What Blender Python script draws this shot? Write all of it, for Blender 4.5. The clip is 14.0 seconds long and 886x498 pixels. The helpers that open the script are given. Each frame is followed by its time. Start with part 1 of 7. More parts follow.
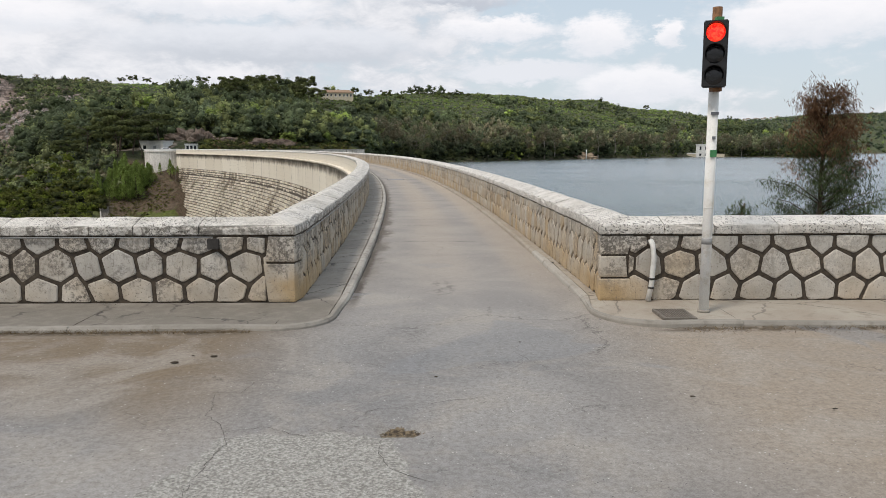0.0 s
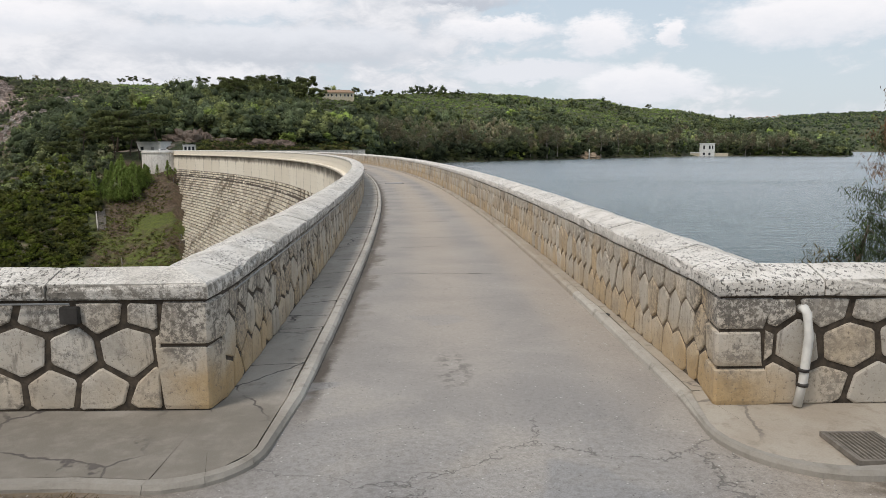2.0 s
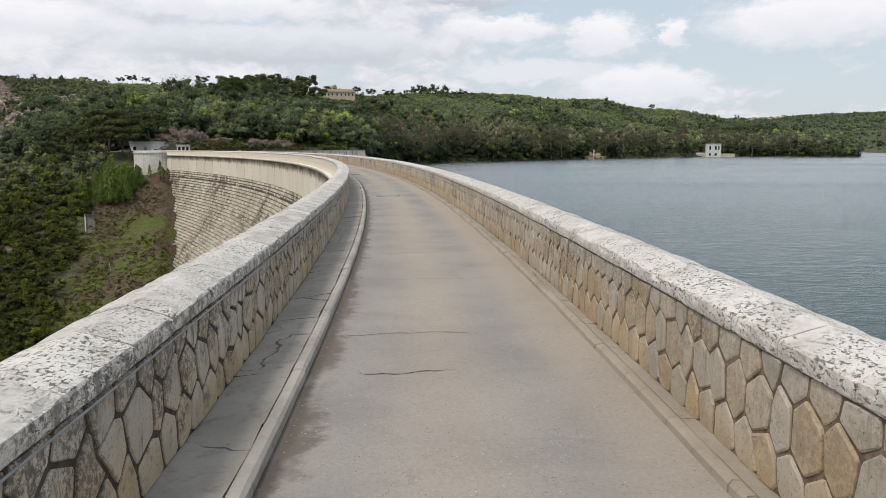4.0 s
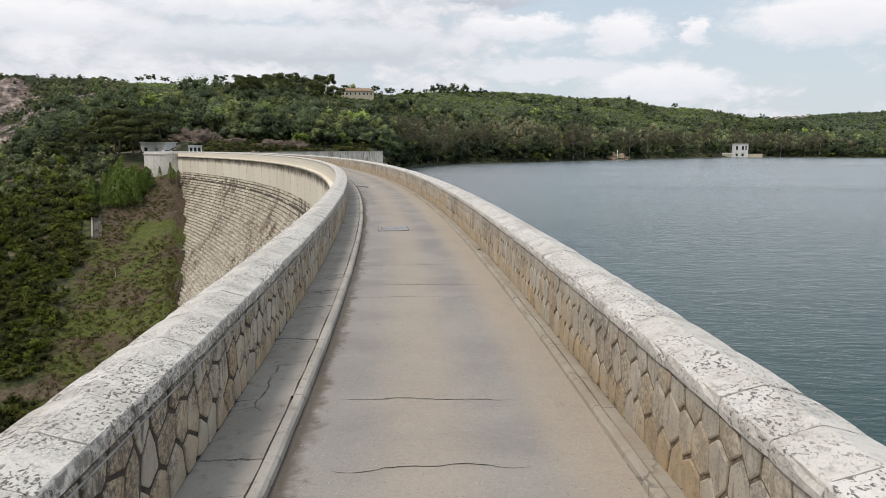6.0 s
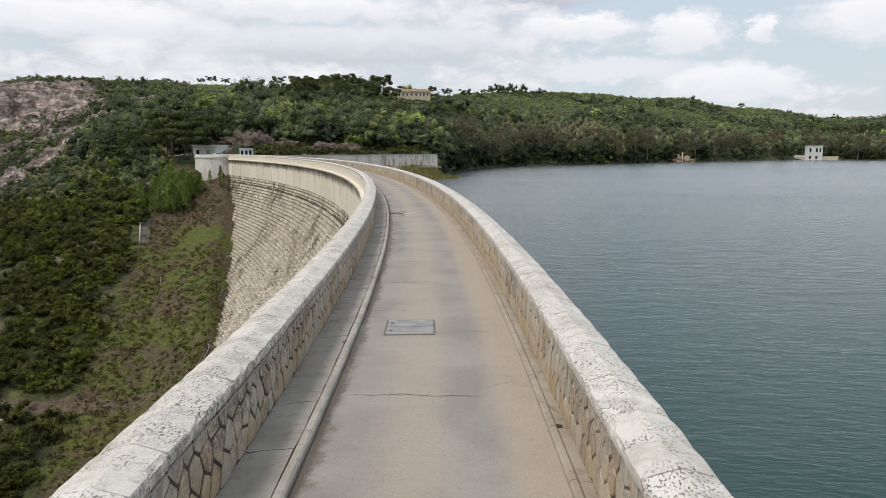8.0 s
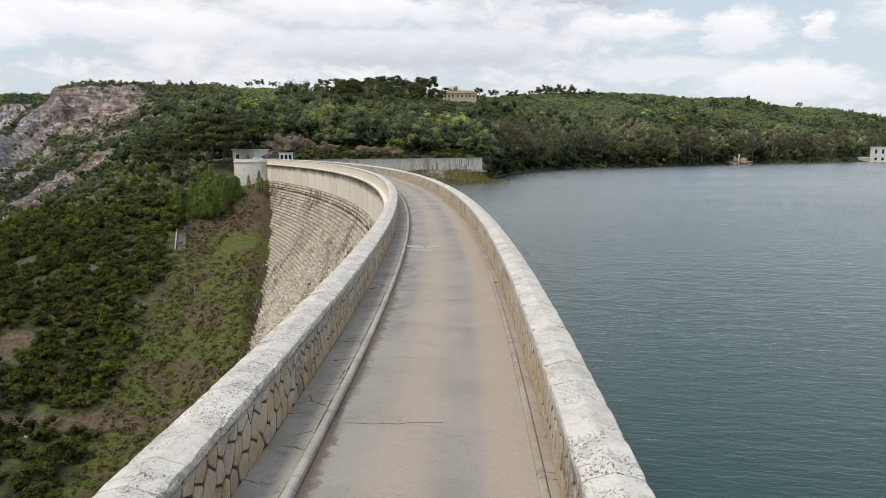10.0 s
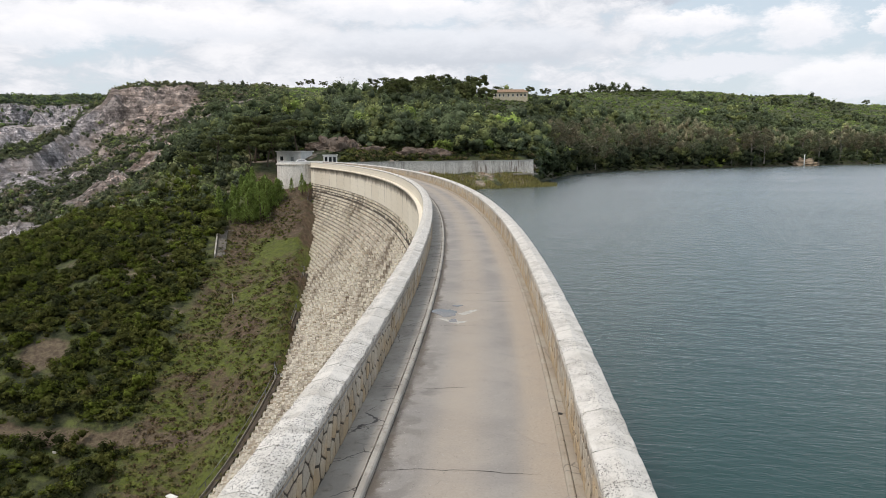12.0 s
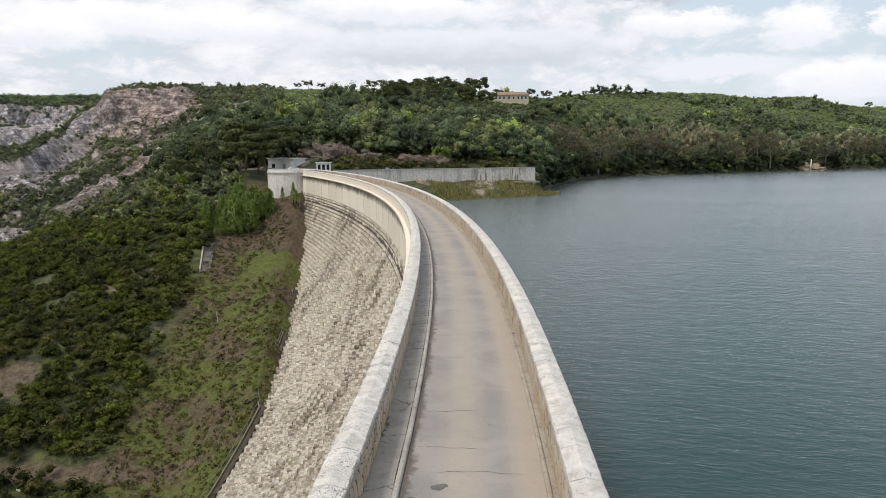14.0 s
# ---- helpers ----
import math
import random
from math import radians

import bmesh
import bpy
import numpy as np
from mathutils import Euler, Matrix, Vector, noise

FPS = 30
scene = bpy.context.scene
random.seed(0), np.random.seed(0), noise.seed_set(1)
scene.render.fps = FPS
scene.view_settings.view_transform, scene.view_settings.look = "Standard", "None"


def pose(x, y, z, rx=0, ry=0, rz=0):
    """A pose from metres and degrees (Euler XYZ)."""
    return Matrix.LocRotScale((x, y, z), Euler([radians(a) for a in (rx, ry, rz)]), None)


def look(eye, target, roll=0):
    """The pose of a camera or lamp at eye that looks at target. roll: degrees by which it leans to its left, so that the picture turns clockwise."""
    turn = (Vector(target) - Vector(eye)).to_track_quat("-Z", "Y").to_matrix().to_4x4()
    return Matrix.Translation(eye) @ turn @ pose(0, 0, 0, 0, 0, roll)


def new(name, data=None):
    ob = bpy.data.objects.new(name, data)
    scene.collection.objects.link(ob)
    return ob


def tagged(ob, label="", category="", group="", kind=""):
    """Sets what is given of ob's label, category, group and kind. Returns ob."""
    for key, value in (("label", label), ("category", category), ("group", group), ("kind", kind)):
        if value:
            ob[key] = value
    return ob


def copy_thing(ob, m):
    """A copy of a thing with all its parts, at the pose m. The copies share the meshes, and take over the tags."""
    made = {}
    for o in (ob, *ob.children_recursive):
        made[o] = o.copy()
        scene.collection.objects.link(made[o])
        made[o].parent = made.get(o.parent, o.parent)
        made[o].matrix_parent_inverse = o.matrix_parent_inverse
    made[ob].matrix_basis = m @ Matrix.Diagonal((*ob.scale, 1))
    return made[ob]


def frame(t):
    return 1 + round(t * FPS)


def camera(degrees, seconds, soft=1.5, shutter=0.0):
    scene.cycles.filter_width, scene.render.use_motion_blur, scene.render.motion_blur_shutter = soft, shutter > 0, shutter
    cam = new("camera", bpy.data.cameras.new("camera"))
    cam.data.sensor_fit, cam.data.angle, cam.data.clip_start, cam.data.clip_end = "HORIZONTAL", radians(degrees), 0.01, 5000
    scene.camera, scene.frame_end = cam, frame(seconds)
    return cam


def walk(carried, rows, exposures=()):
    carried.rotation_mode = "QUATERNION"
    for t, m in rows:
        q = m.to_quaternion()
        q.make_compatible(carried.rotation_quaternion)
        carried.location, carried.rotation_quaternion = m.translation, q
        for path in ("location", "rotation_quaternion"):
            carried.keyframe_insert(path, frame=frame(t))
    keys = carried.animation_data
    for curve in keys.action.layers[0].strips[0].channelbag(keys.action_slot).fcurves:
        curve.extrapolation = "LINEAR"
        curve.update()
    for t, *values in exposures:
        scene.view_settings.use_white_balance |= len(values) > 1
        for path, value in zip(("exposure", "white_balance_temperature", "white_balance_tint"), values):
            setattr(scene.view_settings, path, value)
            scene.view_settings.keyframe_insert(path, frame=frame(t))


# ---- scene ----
cam = camera(61.4, 14.0, 0.85)
PATH = [
    (0, (-0.168, -9.363, 2.003), (-0.146, -7.382, 1.729), -0.1),
    (0.5, (-0.17, -8.979, 1.994), (-0.149, -6.998, 1.718), -0.1),
    (1, (-0.152, -8.219, 1.986), (-0.133, -6.238, 1.712), -0.2),
    (1.5, (-0.165, -7.06, 1.964), (-0.146, -5.079, 1.691), -0.2),
    (2, (-0.201, -5.535, 2.029), (-0.184, -3.554, 1.755), -0.3),
    (2.5, (-0.238, -3.725, 2.015), (-0.222, -1.744, 1.74), -0.2),
    (3, (-0.225, -1.719, 2.089), (-0.211, 0.262, 1.815), -0.2),
    (5.5, (-0.384, 9.102, 2.313), (-0.384, 11.083, 2.038), -0.3),
    (6, (-0.421, 11.565, 2.68), (-0.46, 13.546, 2.404), -0.2),
    (6.5, (-0.437, 14.155, 2.989), (-0.498, 16.135, 2.713), -0.1),
    (7, (-0.464, 16.581, 3.244), (-0.527, 18.561, 2.968), -0.1),
    (7.5, (-0.472, 18.891, 3.453), (-0.585, 20.869, 3.178), -0.1),
    (8, (-0.472, 21.187, 3.568), (-0.661, 23.159, 3.293), -0.1),
    (8.5, (-0.44, 23.507, 3.651), (-0.67, 25.475, 3.377), -0.1),
    (9, (-0.455, 25.622, 3.818), (-0.69, 27.589, 3.545), -0.1),
    (11.5, (-1.425, 36.359, 4.687), (-1.868, 38.291, 4.417), -0.4),
    (12, (-1.75, 38.56, 4.996), (-2.193, 40.491, 4.723), -0.3),
    (12.5, (-2.121, 40.742, 5.265), (-2.564, 42.674, 4.993), -0.3),
    (13, (-2.49, 42.985, 5.693), (-2.934, 44.916, 5.422), -0.3),
    (13.5, (-2.883, 45.231, 6.249), (-3.326, 47.162, 5.977), -0.2),
    (14, (-3.187, 47.265, 6.818), (-3.63, 49.197, 6.546), -0.2),
]
walk(cam, [(t, look(eye, target, roll)) for t, eye, target, roll in PATH], [(0, 0.10, 6500, 12), (3, 0.07, 6500, 12), (6, 0.08, 6500, 12), (9, 0.12, 6500, 12), (14, 0.21, 6500, 12)])
R0, CX, CY = 385.0, -384.88, -7.3
A0 = math.asin(7.3 / R0)
DAM_END = 247.0
WATER_Z = -7.0

# ---------------------------------------------------------------- sky, sun
SUN_TO = Vector((-0.44, -0.40, 0.95)).normalized()
world = bpy.data.worlds.new("sky")
scene.world = world
world.use_nodes = True
wt = world.node_tree
wt.nodes.clear()


class Nodes:
    """Short-hand for building node trees."""

    def __init__(self, tree):
        self.t = tree

    def n(self, kind, ins=None, **props):
        nd = self.t.nodes.new("ShaderNode" + kind)
        if "operation" in props:
            nd.operation = props["operation"]
        if "use_clamp" in props:
            nd.use_clamp = props["use_clamp"]
        if "data_type" in props:
            nd.data_type = props["data_type"]
        if "blend_type" in props:
            nd.blend_type = props["blend_type"]
        if "feature" in props:
            nd.feature = props["feature"]
        if "interpolation_type" in props:
            nd.interpolation_type = props["interpolation_type"]
        if "attribute_name" in props:
            nd.attribute_name = props["attribute_name"]
        for k, v in (ins or {}).items():
            self.put(nd.inputs[k], v)
        return nd

    def put(self, sock, v):
        if isinstance(v, bpy.types.NodeSocket):
            self.t.links.new(v, sock)
        elif isinstance(v, bpy.types.Node):
            self.t.links.new(v.outputs[0], sock)
        else:
            if isinstance(v, tuple) and len(v) == 3 and sock.type == "RGBA":
                v = (*v, 1)
            sock.default_value = v

    def math(self, op, a, b=0.0, c=0.0, clamp=False):
        return self.n("Math", {0: a, 1: b, 2: c}, operation=op, use_clamp=clamp).outputs[0]

    def vec(self, op, a, b=(0, 0, 0)):
        nd = self.n("VectorMath", {0: a, 1: b}, operation=op)
        return nd.outputs["Value"] if op in ("LENGTH", "DISTANCE", "DOT_PRODUCT") else nd.outputs[0]

    def mix(self, f, a, b, blend="MIX"):
        nd = self.n("Mix", None, data_type="RGBA", blend_type=blend)
        self.put(nd.inputs[0], f), self.put(nd.inputs[6], a), self.put(nd.inputs[7], b)
        return nd.outputs[2]

    def noise(self, v, scale, detail=4.0, rough=0.55, dist=0.0, out=0):
        return self.n("TexNoise", {"Vector": v, "Scale": scale, "Detail": detail, "Roughness": rough, "Distortion": dist}).outputs[out]

    def ramp(self, f, lo, hi, a=0.0, b=1.0):
        return self.n("MapRange", {0: f, 1: lo, 2: hi, 3: a, 4: b}, interpolation_type="SMOOTHSTEP").outputs[0]

    def scale(self, v, s):
        return self.n("Mapping", {"Vector": v, "Scale": s}).outputs[0]


g = Nodes(wt)
sky = g.n("TexSky")
sky.sky_type, sky.sun_disc = "NISHITA", False
sky.sun_elevation, sky.sun_rotation = math.asin(SUN_TO.z), math.atan2(SUN_TO.x, SUN_TO.y)
sky.air_density, sky.dust_density = 1.2, 2.0
way = g.n("TexCoord").outputs["Generated"]
xyz = g.n("SeparateXYZ", {0: way})
az = g.math("MULTIPLY", g.math("ARCTAN2", xyz.outputs[0], xyz.outputs[1]), 57.296)
el = g.math("MULTIPLY", g.math("ARCSINE", xyz.outputs[2]), 57.296)
plane = g.n("CombineXYZ", {0: az, 1: g.math("MULTIPLY", el, 2.1), 2: 0.0}).outputs[0]
warp = g.vec("ADD", plane, g.vec("SCALE", g.vec("SUBTRACT", g.noise(plane, 0.40, 9, 0.68, out=1), (0.5, 0.5, 0.5))))
warp.node.inputs[1].links[0].from_node.inputs["Scale"].default_value = 5.2
big = g.noise(plane, 0.075, 5, 0.55, 0.6)
fine = g.noise(plane, 0.3, 7, 0.62, 0.4)
cover = g.ramp(g.math("SUBTRACT", g.math("ADD", g.math("MULTIPLY", big, 0.75), g.math("MULTIPLY", fine, 0.35)), g.ramp(az, -6, 10, 0.0, 0.10)), 0.42, 0.56)
cloud = g.mix(g.ramp(g.math("ADD", g.math("MULTIPLY", big, 0.5), g.math("MULTIPLY", fine, 0.55)), 0.40, 0.66), (0.57, 0.61, 0.66), (0.82, 0.83, 0.85))
blue = g.mix(g.ramp(el, 0.0, 22.0), (0.66, 0.745, 0.80), (0.52, 0.645, 0.76))
clear = g.mix(0.8, g.mix(1.0, sky, (0.09, 0.09, 0.09), "MULTIPLY"), blue)
tint = g.mix(cover, clear, cloud)


def cumulus(colour, a, e, w, h, lit, belly):
    """A cloud: direction in degrees, half width and height, colours of its top and belly."""
    ws = g.n("SeparateXYZ", {0: warp})
    dx = g.math("DIVIDE", g.math("SUBTRACT", ws.outputs[0], a), w)
    dy = g.math("DIVIDE", g.math("SUBTRACT", ws.outputs[1], e * 2.1), h * 2.1)
    r = g.math("SQRT", g.math("ADD", g.math("MULTIPLY", dx, dx), g.math("MULTIPLY", dy, dy)))
    shade = g.mix(g.ramp(dy, -0.8, 0.7), belly, lit)
    return g.mix(g.ramp(r, 1.15, 0.6), colour, shade)


GREY, PALE, WHITE = (0.56, 0.60, 0.65), (0.74, 0.77, 0.81), (0.89, 0.89, 0.905)
for a, e, w, h, lit, belly in ((-12, 7.2, 13, 1.7, PALE, GREY), (-33, 8.6, 12, 1.5, WHITE, PALE), (2, 10.8, 5, 0.9, PALE, (0.5, 0.54, 0.6)), (4.6, 8.5, 5, 1.0, WHITE, PALE), (12.2, 7.8, 3.0, 1.7, WHITE, PALE),
                               (17.2, 7.8, 1.4, 1.2, WHITE, PALE), (26, 8.3, 7, 2.0, WHITE, PALE), (15, 4.3, 5.5, 1.6, (0.86, 0.87, 0.89), PALE), (-40, 7.6, 4, 1.3, WHITE, PALE), (-16, 10, 9, 1.2, WHITE, PALE), (7, 5.5, 6, 0.9, PALE, PALE)):
    tint = cumulus(tint, a, e, w, h, lit, belly)
low = g.mix(g.ramp(el, -2.0, 3.0), (0.72, 0.76, 0.79), tint)
g.n("OutputWorld", {0: g.n("Background", {0: low, 1: 1.0}).outputs[0]})

sun = new("sun", bpy.data.lights.new("sun", "SUN"))
sun.data.energy, sun.data.angle, sun.data.color = 2.0, radians(14), (1.0, 0.925, 0.815)
sun.matrix_world = look((0, 0, 200), Vector((0, 0, 200)) - SUN_TO)
scene.view_settings.exposure = 0.05


# ---------------------------------------------------------------- plan
def on_arc(s, u, z=0.0):
    a = A0 + s / R0
    return Vector((CX + (R0 + u) * math.cos(a), CY + (R0 + u) * math.sin(a), z))


def out_dir(s):
    a = A0 + s / R0
    return Vector((math.cos(a), math.sin(a), 0))


def lattice(x, y, seed):
    k = (x.astype(np.int64) * 374761393 + y.astype(np.int64) * 668265263 + seed * 974634777) & 0x7FFFFFFF
    k = ((k ^ (k >> 13)) * 1274126177) & 0x7FFFFFFF
    return ((k ^ (k >> 16)) & 0xFFFF) / 65535.0


def value_noise(x, y, seed=1):
    xi, yi = np.floor(x), np.floor(y)
    fx, fy = x - xi, y - yi
    fx, fy = fx * fx * (3 - 2 * fx), fy * fy * (3 - 2 * fy)
    a, b = lattice(xi, yi, seed), lattice(xi + 1, yi, seed)
    c, d = lattice(xi, yi + 1, seed), lattice(xi + 1, yi + 1, seed)
    return (a + (b - a) * fx) * (1 - fy) + (c + (d - c) * fx) * fy


def fbm(x, y, scale, seed=1, octaves=4):
    v, amp, tot = 0.0, 1.0, 0.0
    for o in range(octaves):
        v = v + amp * value_noise(x / scale * 2 ** o + 17.3 * o, y / scale * 2 ** o - 9.1 * o, seed + o)
        tot, amp = tot + amp, amp * 0.5
    return v / tot - 0.5


# the far land, by bearing from the near end of the dam: bearing, where the slope begins, its height, the ridge's distance, the ridge's rise
LAND = ((-180, 600, -10, 1300, 0.04), (-70, 600, -60, 1300, -0.03), (-46, 400, -52, 640, -0.02), (-42, 380, -48, 610, -0.006), (-38.6, 360, -46, 620, 0.011), (-37.1, 350, -44, 680, 0.022), (-36.1, 340, -42, 740, 0.040),
        (-34.9, 328, -38, 780, 0.056), (-34, 322, -34, 780, 0.0680), (-32.7, 315, -30, 780, 0.0725), (-30.6, 302, -22, 785, 0.0735), (-28.8, 289, -13, 790, 0.0735), (-27, 283, -6, 790, 0.0730), (-24, 282, -1, 790, 0.0735),
        (-21, 266, 0, 780, 0.0745), (-18.5, 256, 0.3, 700, 0.072), (-12, 264, 0.3, 600, 0.070), (-8, 274, 0.3, 600, 0.066), (-5.5, 281.5, 0.3, 620, 0.064), (-5.2, 285, -8, 640, 0.064), (-3.4, 350, -8, 750, 0.067),
        (-0.7, 398, -8, 850, 0.067), (3.7, 432, -8, 1000, 0.066), (7.2, 468, -8, 1100, 0.0625), (9.5, 493, -8, 1180, 0.0585), (11.6, 517, -8, 1260, 0.0562), (12.8, 530, -8, 1290, 0.0532), (13.7, 540, -8, 1300, 0.0470),
        (15.6, 562, -8, 1350, 0.0440), (17.6, 590, -8, 1350, 0.0415), (19.5, 615, -8, 1300, 0.0355), (21.4, 622, -8, 1200, 0.0275), (23.2, 620, -8, 1100, 0.0220), (25, 614, -8, 1000, 0.0130), (26.7, 602, -8, 900, 0.0060),
        (28.3, 590, -8, 800, -0.0010), (28.8, 600, -9, 760, -0.0100), (29.4, 640, -14, 760, -0.0200), (36, 700, -16, 900, -0.0200), (180, 1500, -16, 3400, -0.006))
# the land behind it: a grey-cliffed plateau past the gorge, and a long ridge past the lake's arm
BACK = ((-180, 1200, -30, 2200, 0.05), (-70, 900, -40, 1600, 0.060), (-42, 860, -50, 1500, 0.0605), (-36, 840, -50, 1500, 0.0625), (-34.5, 840, -50, 1500, 0.055), (-33, 900, -60, 1600, 0.02), (-28, 1000, -60, 1700, -0.02), (10, 1400, -40, 2400, -0.01),
        (16, 1300, -16, 2400, 0.024), (21.4, 1150, -12, 2400, 0.0325), (23.3, 1100, -10, 2400, 0.0320), (26.8, 1050, -9, 2400, 0.0360), (29, 960, -8, 2400, 0.0370), (30.7, 900, -8, 2400, 0.0368), (36, 1300, -8, 2500, 0.040), (60, 1800, -8, 3000, 0.040), (180, 1500, -8, 3200, 0.03))
BB, BS, BZ, BR, BE = (np.array(c, float) for c in zip(*BACK))
LB, LS, LZ, LR, LE = (np.array(c, float) for c in zip(*LAND))


def polar(x, y):
    return np.hypot(x, y + 9.0), np.degrees(np.arctan2(x, y + 9.0))


def arc_coords(x, y):
    return R0 * (np.arctan2(y - CY, x - CX) - A0), np.hypot(x - CX, y - CY) - R0


def back_land(x, y):
    d, b = polar(x, y)
    b = b + 0.8 * fbm(x, y, 120.0, 131, 3)
    ds, z0, dr, e = (np.interp(b, BB, c) for c in (BS, BZ, BR, BE))
    q = (d - ds) / (dr - ds)
    cliffs = np.clip((-33 - b) / 2.0, 0, 1)
    qc = np.clip(q + cliffs * (np.abs(fbm(x, y, 120.0, 134, 3)) * 0.22 + np.abs(fbm(x, y, 40.0, 135, 3)) * 0.10 - 0.06) * np.clip(q * 4, 0, 1), 0, 1)
    step = np.interp(qc, (0, 0.30, 0.50, 0.55, 0.60, 0.64, 0.70, 0.80, 1.0), (0, 0.20, 0.36, 0.58, 0.62, 0.84, 0.90, 0.96, 1.0))
    p = qc ** 0.85 * (1 - cliffs) + step * cliffs
    z = z0 + (dr * e - z0) * p + np.clip(qc * 5, 0, 1) * (1 - 0.75 * qc) * 26 * fbm(x, y, 260.0, 137)
    z = np.where(q < 0, z0 + q * (dr - ds) * 0.1, z)
    return np.where(q > 1, z - (d - dr) * 0.03, z), q, cliffs


def far_land(x, y):
    d, b = polar(x, y)
    b = b + 0.5 * fbm(x, y, 60.0, 31, 3)
    ds, z0, dr, e = (np.interp(b, LB, c) for c in (LS, LZ, LR, LE))
    ds = ds + np.where(b > -5.2, 14 * fbm(x, y, 90.0, 5, 3), 0)
    q = (d - ds) / (dr - ds)
    rocky = np.clip((-26.8 - b) / 2.6, 0, 1) * np.clip((60 + b) / 10, 0, 1)
    jag = np.abs(fbm(x, y, 42.0, 14, 3)) * 0.16 + np.abs(fbm(x, y, 13.0, 15, 3)) * 0.06
    qc = np.clip(q + rocky * (jag - 0.03) * np.clip(q * 4, 0, 1), 0, 1)
    soft = qc ** 0.78
    step = np.interp(qc, (0, 0.30, 0.50, 0.60, 0.66, 0.75, 0.775, 0.79, 0.81, 0.84, 1.0), (0, 0.22, 0.40, 0.43, 0.52, 0.665, 0.77, 0.79, 0.875, 0.905, 1.0))
    p = soft * (1 - rocky) + step * rocky
    z = z0 + (dr * e + 2 - z0) * p
    rough = np.clip(qc * 4, 0, 1) * (1 - 0.6 * np.clip((qc - 0.7) / 0.3, 0, 1))
    z = z + rough * (14 * fbm(x, y, 150.0, 3) * np.clip((dr - ds) / 500, 0.4, 1.6) + 5 * fbm(x, y, 35.0, 7)) + rocky * rough * (9 * fbm(x, y, 22.0, 12) + 9 * fbm(x, y, 75.0, 13) + 15 * np.abs(fbm(x, y, 11.0, 16, 2)))
    fall = np.where((b > -18.8) & (b < -4.9), 5.0, 0.35)
    z = np.where(q < 0, z0 + (q * (dr - ds)) * fall, z)
    z = np.where(q > 1, z - (d - dr) * 0.06, z)
    return np.maximum(z, back_land(x, y)[0]), q, rocky


def ground_height(x, y):
    x, y = np.asarray(x, float), np.asarray(y, float)
    s, u = arc_coords(x, y)
    far, q, rocky = far_land(x, y)
    spur = -6.9 + 0.37 * (y - 224) - 0.17 * (x + 80)
    spur = np.minimum(spur, 0.2 + 0.03 * (y - 224)) - 0.40 * np.clip(-109 - x, 0, None)
    spur = spur + 2.2 * fbm(x, y, 24.0, 21) * np.clip((220 - y) / 40, 0, 1)
    spur = np.where(y > 60, spur - 0.5 * np.clip(y - 262, 0, None), -60)
    near = np.where(y > 1.2, -0.7 - 0.55 * (y - 1.2), -0.3 + 0.06 * np.clip(-y - 45, 0, 600) + 0.5 * np.clip(fbm(x, y, 40, 9), 0, 1) * np.clip(-y - 45, 0, 40))
    down = np.maximum(np.maximum(far, spur), np.maximum(near, -50.0))
    t, n = ((x + 75.5) * 0.8204 + (y - 233.5) * 0.5718), ((x + 75.5) * 0.5718 - (y - 233.5) * 0.8204)
    bank = np.where((t > -6) & (t < 66) & (n > -1), -2.5 - 0.36 * np.clip(n, 0, None) * np.clip(0.6 + t / 60, 0.6, 2) - 0.8 * np.clip(t - 58, 0, None) + 1.2 * fbm(x, y, 7.0, 37), -15.0)
    up = np.maximum(np.maximum(np.maximum(far, bank), near), -15.0)
    z = np.where((u > 0) & ((s < DAM_END + 12) | (x > -150)), up, down)
    keep_low = (np.abs(u) < 6) & (s > 1) & (s < DAM_END - 1)
    return np.where(keep_low, np.minimum(z, -3.0), z)


def bare_ground(x, y):
    """How much of the land shows rock and scree, 0 to 1."""
    d, b = polar(x, y)
    far, q, rocky = far_land(x, y)
    back, q2, cliffs = back_land(x, y)
    gorge = np.clip((-23 - b) / 3, 0, 1) * np.clip((q + 0.25) * 5, 0, 1) * np.clip((52 + b) / 4, 0, 1) * np.clip((0.78 - q) * 10, 0, 1)
    open_rock = np.clip((-0.07 - fbm(x, y, 46.0, 111) + 0.25 * fbm(x, y, 9.0, 113)) * 9, 0, 1)
    cliff = rocky * np.clip((q - 0.70) * 22, 0, 1) * np.clip((0.835 - q) * 30, 0, 1) * np.clip((-28.3 - b) * 1.2, 0, 1)
    under = rocky * np.clip((q - 0.60) * 15, 0, 1) * np.clip((0.76 - q) * 20, 0, 1) * np.clip((fbm(x, y, 28.0, 116) + 0.16) * 8, 0, 1)
    # the long scree that runs down to the gorge
    t = np.clip((y - 352) / 75.0, 0, 1)
    scree = np.clip(2.2 - np.abs(x + 262 - 30 * t + 7 * fbm(x, y, 14.0, 118)) / (9 - 3 * t), 0, 1) * np.clip((y - 350) / 6, 0, 1) * np.clip((440 - y) / 10, 0, 1)
    grey = (back >= far - 0.01) * cliffs * np.clip((q2 - 0.42) * 12, 0, 1) * np.clip((0.70 - q2) * 20, 0, 1) * np.clip((fbm(x, y, 50.0, 141) + 0.14) * 7, 0, 1)
    shelf = rocky * np.clip((q - 0.44) * 25, 0, 1) * np.clip((0.54 - q) * 25, 0, 1) * np.clip((-30.5 - b) * 0.6, 0, 1) * 0.8
    return np.clip(np.maximum.reduce([gorge * open_rock, cliff, under * 0.9, scree, grey, shelf]), 0, 1)


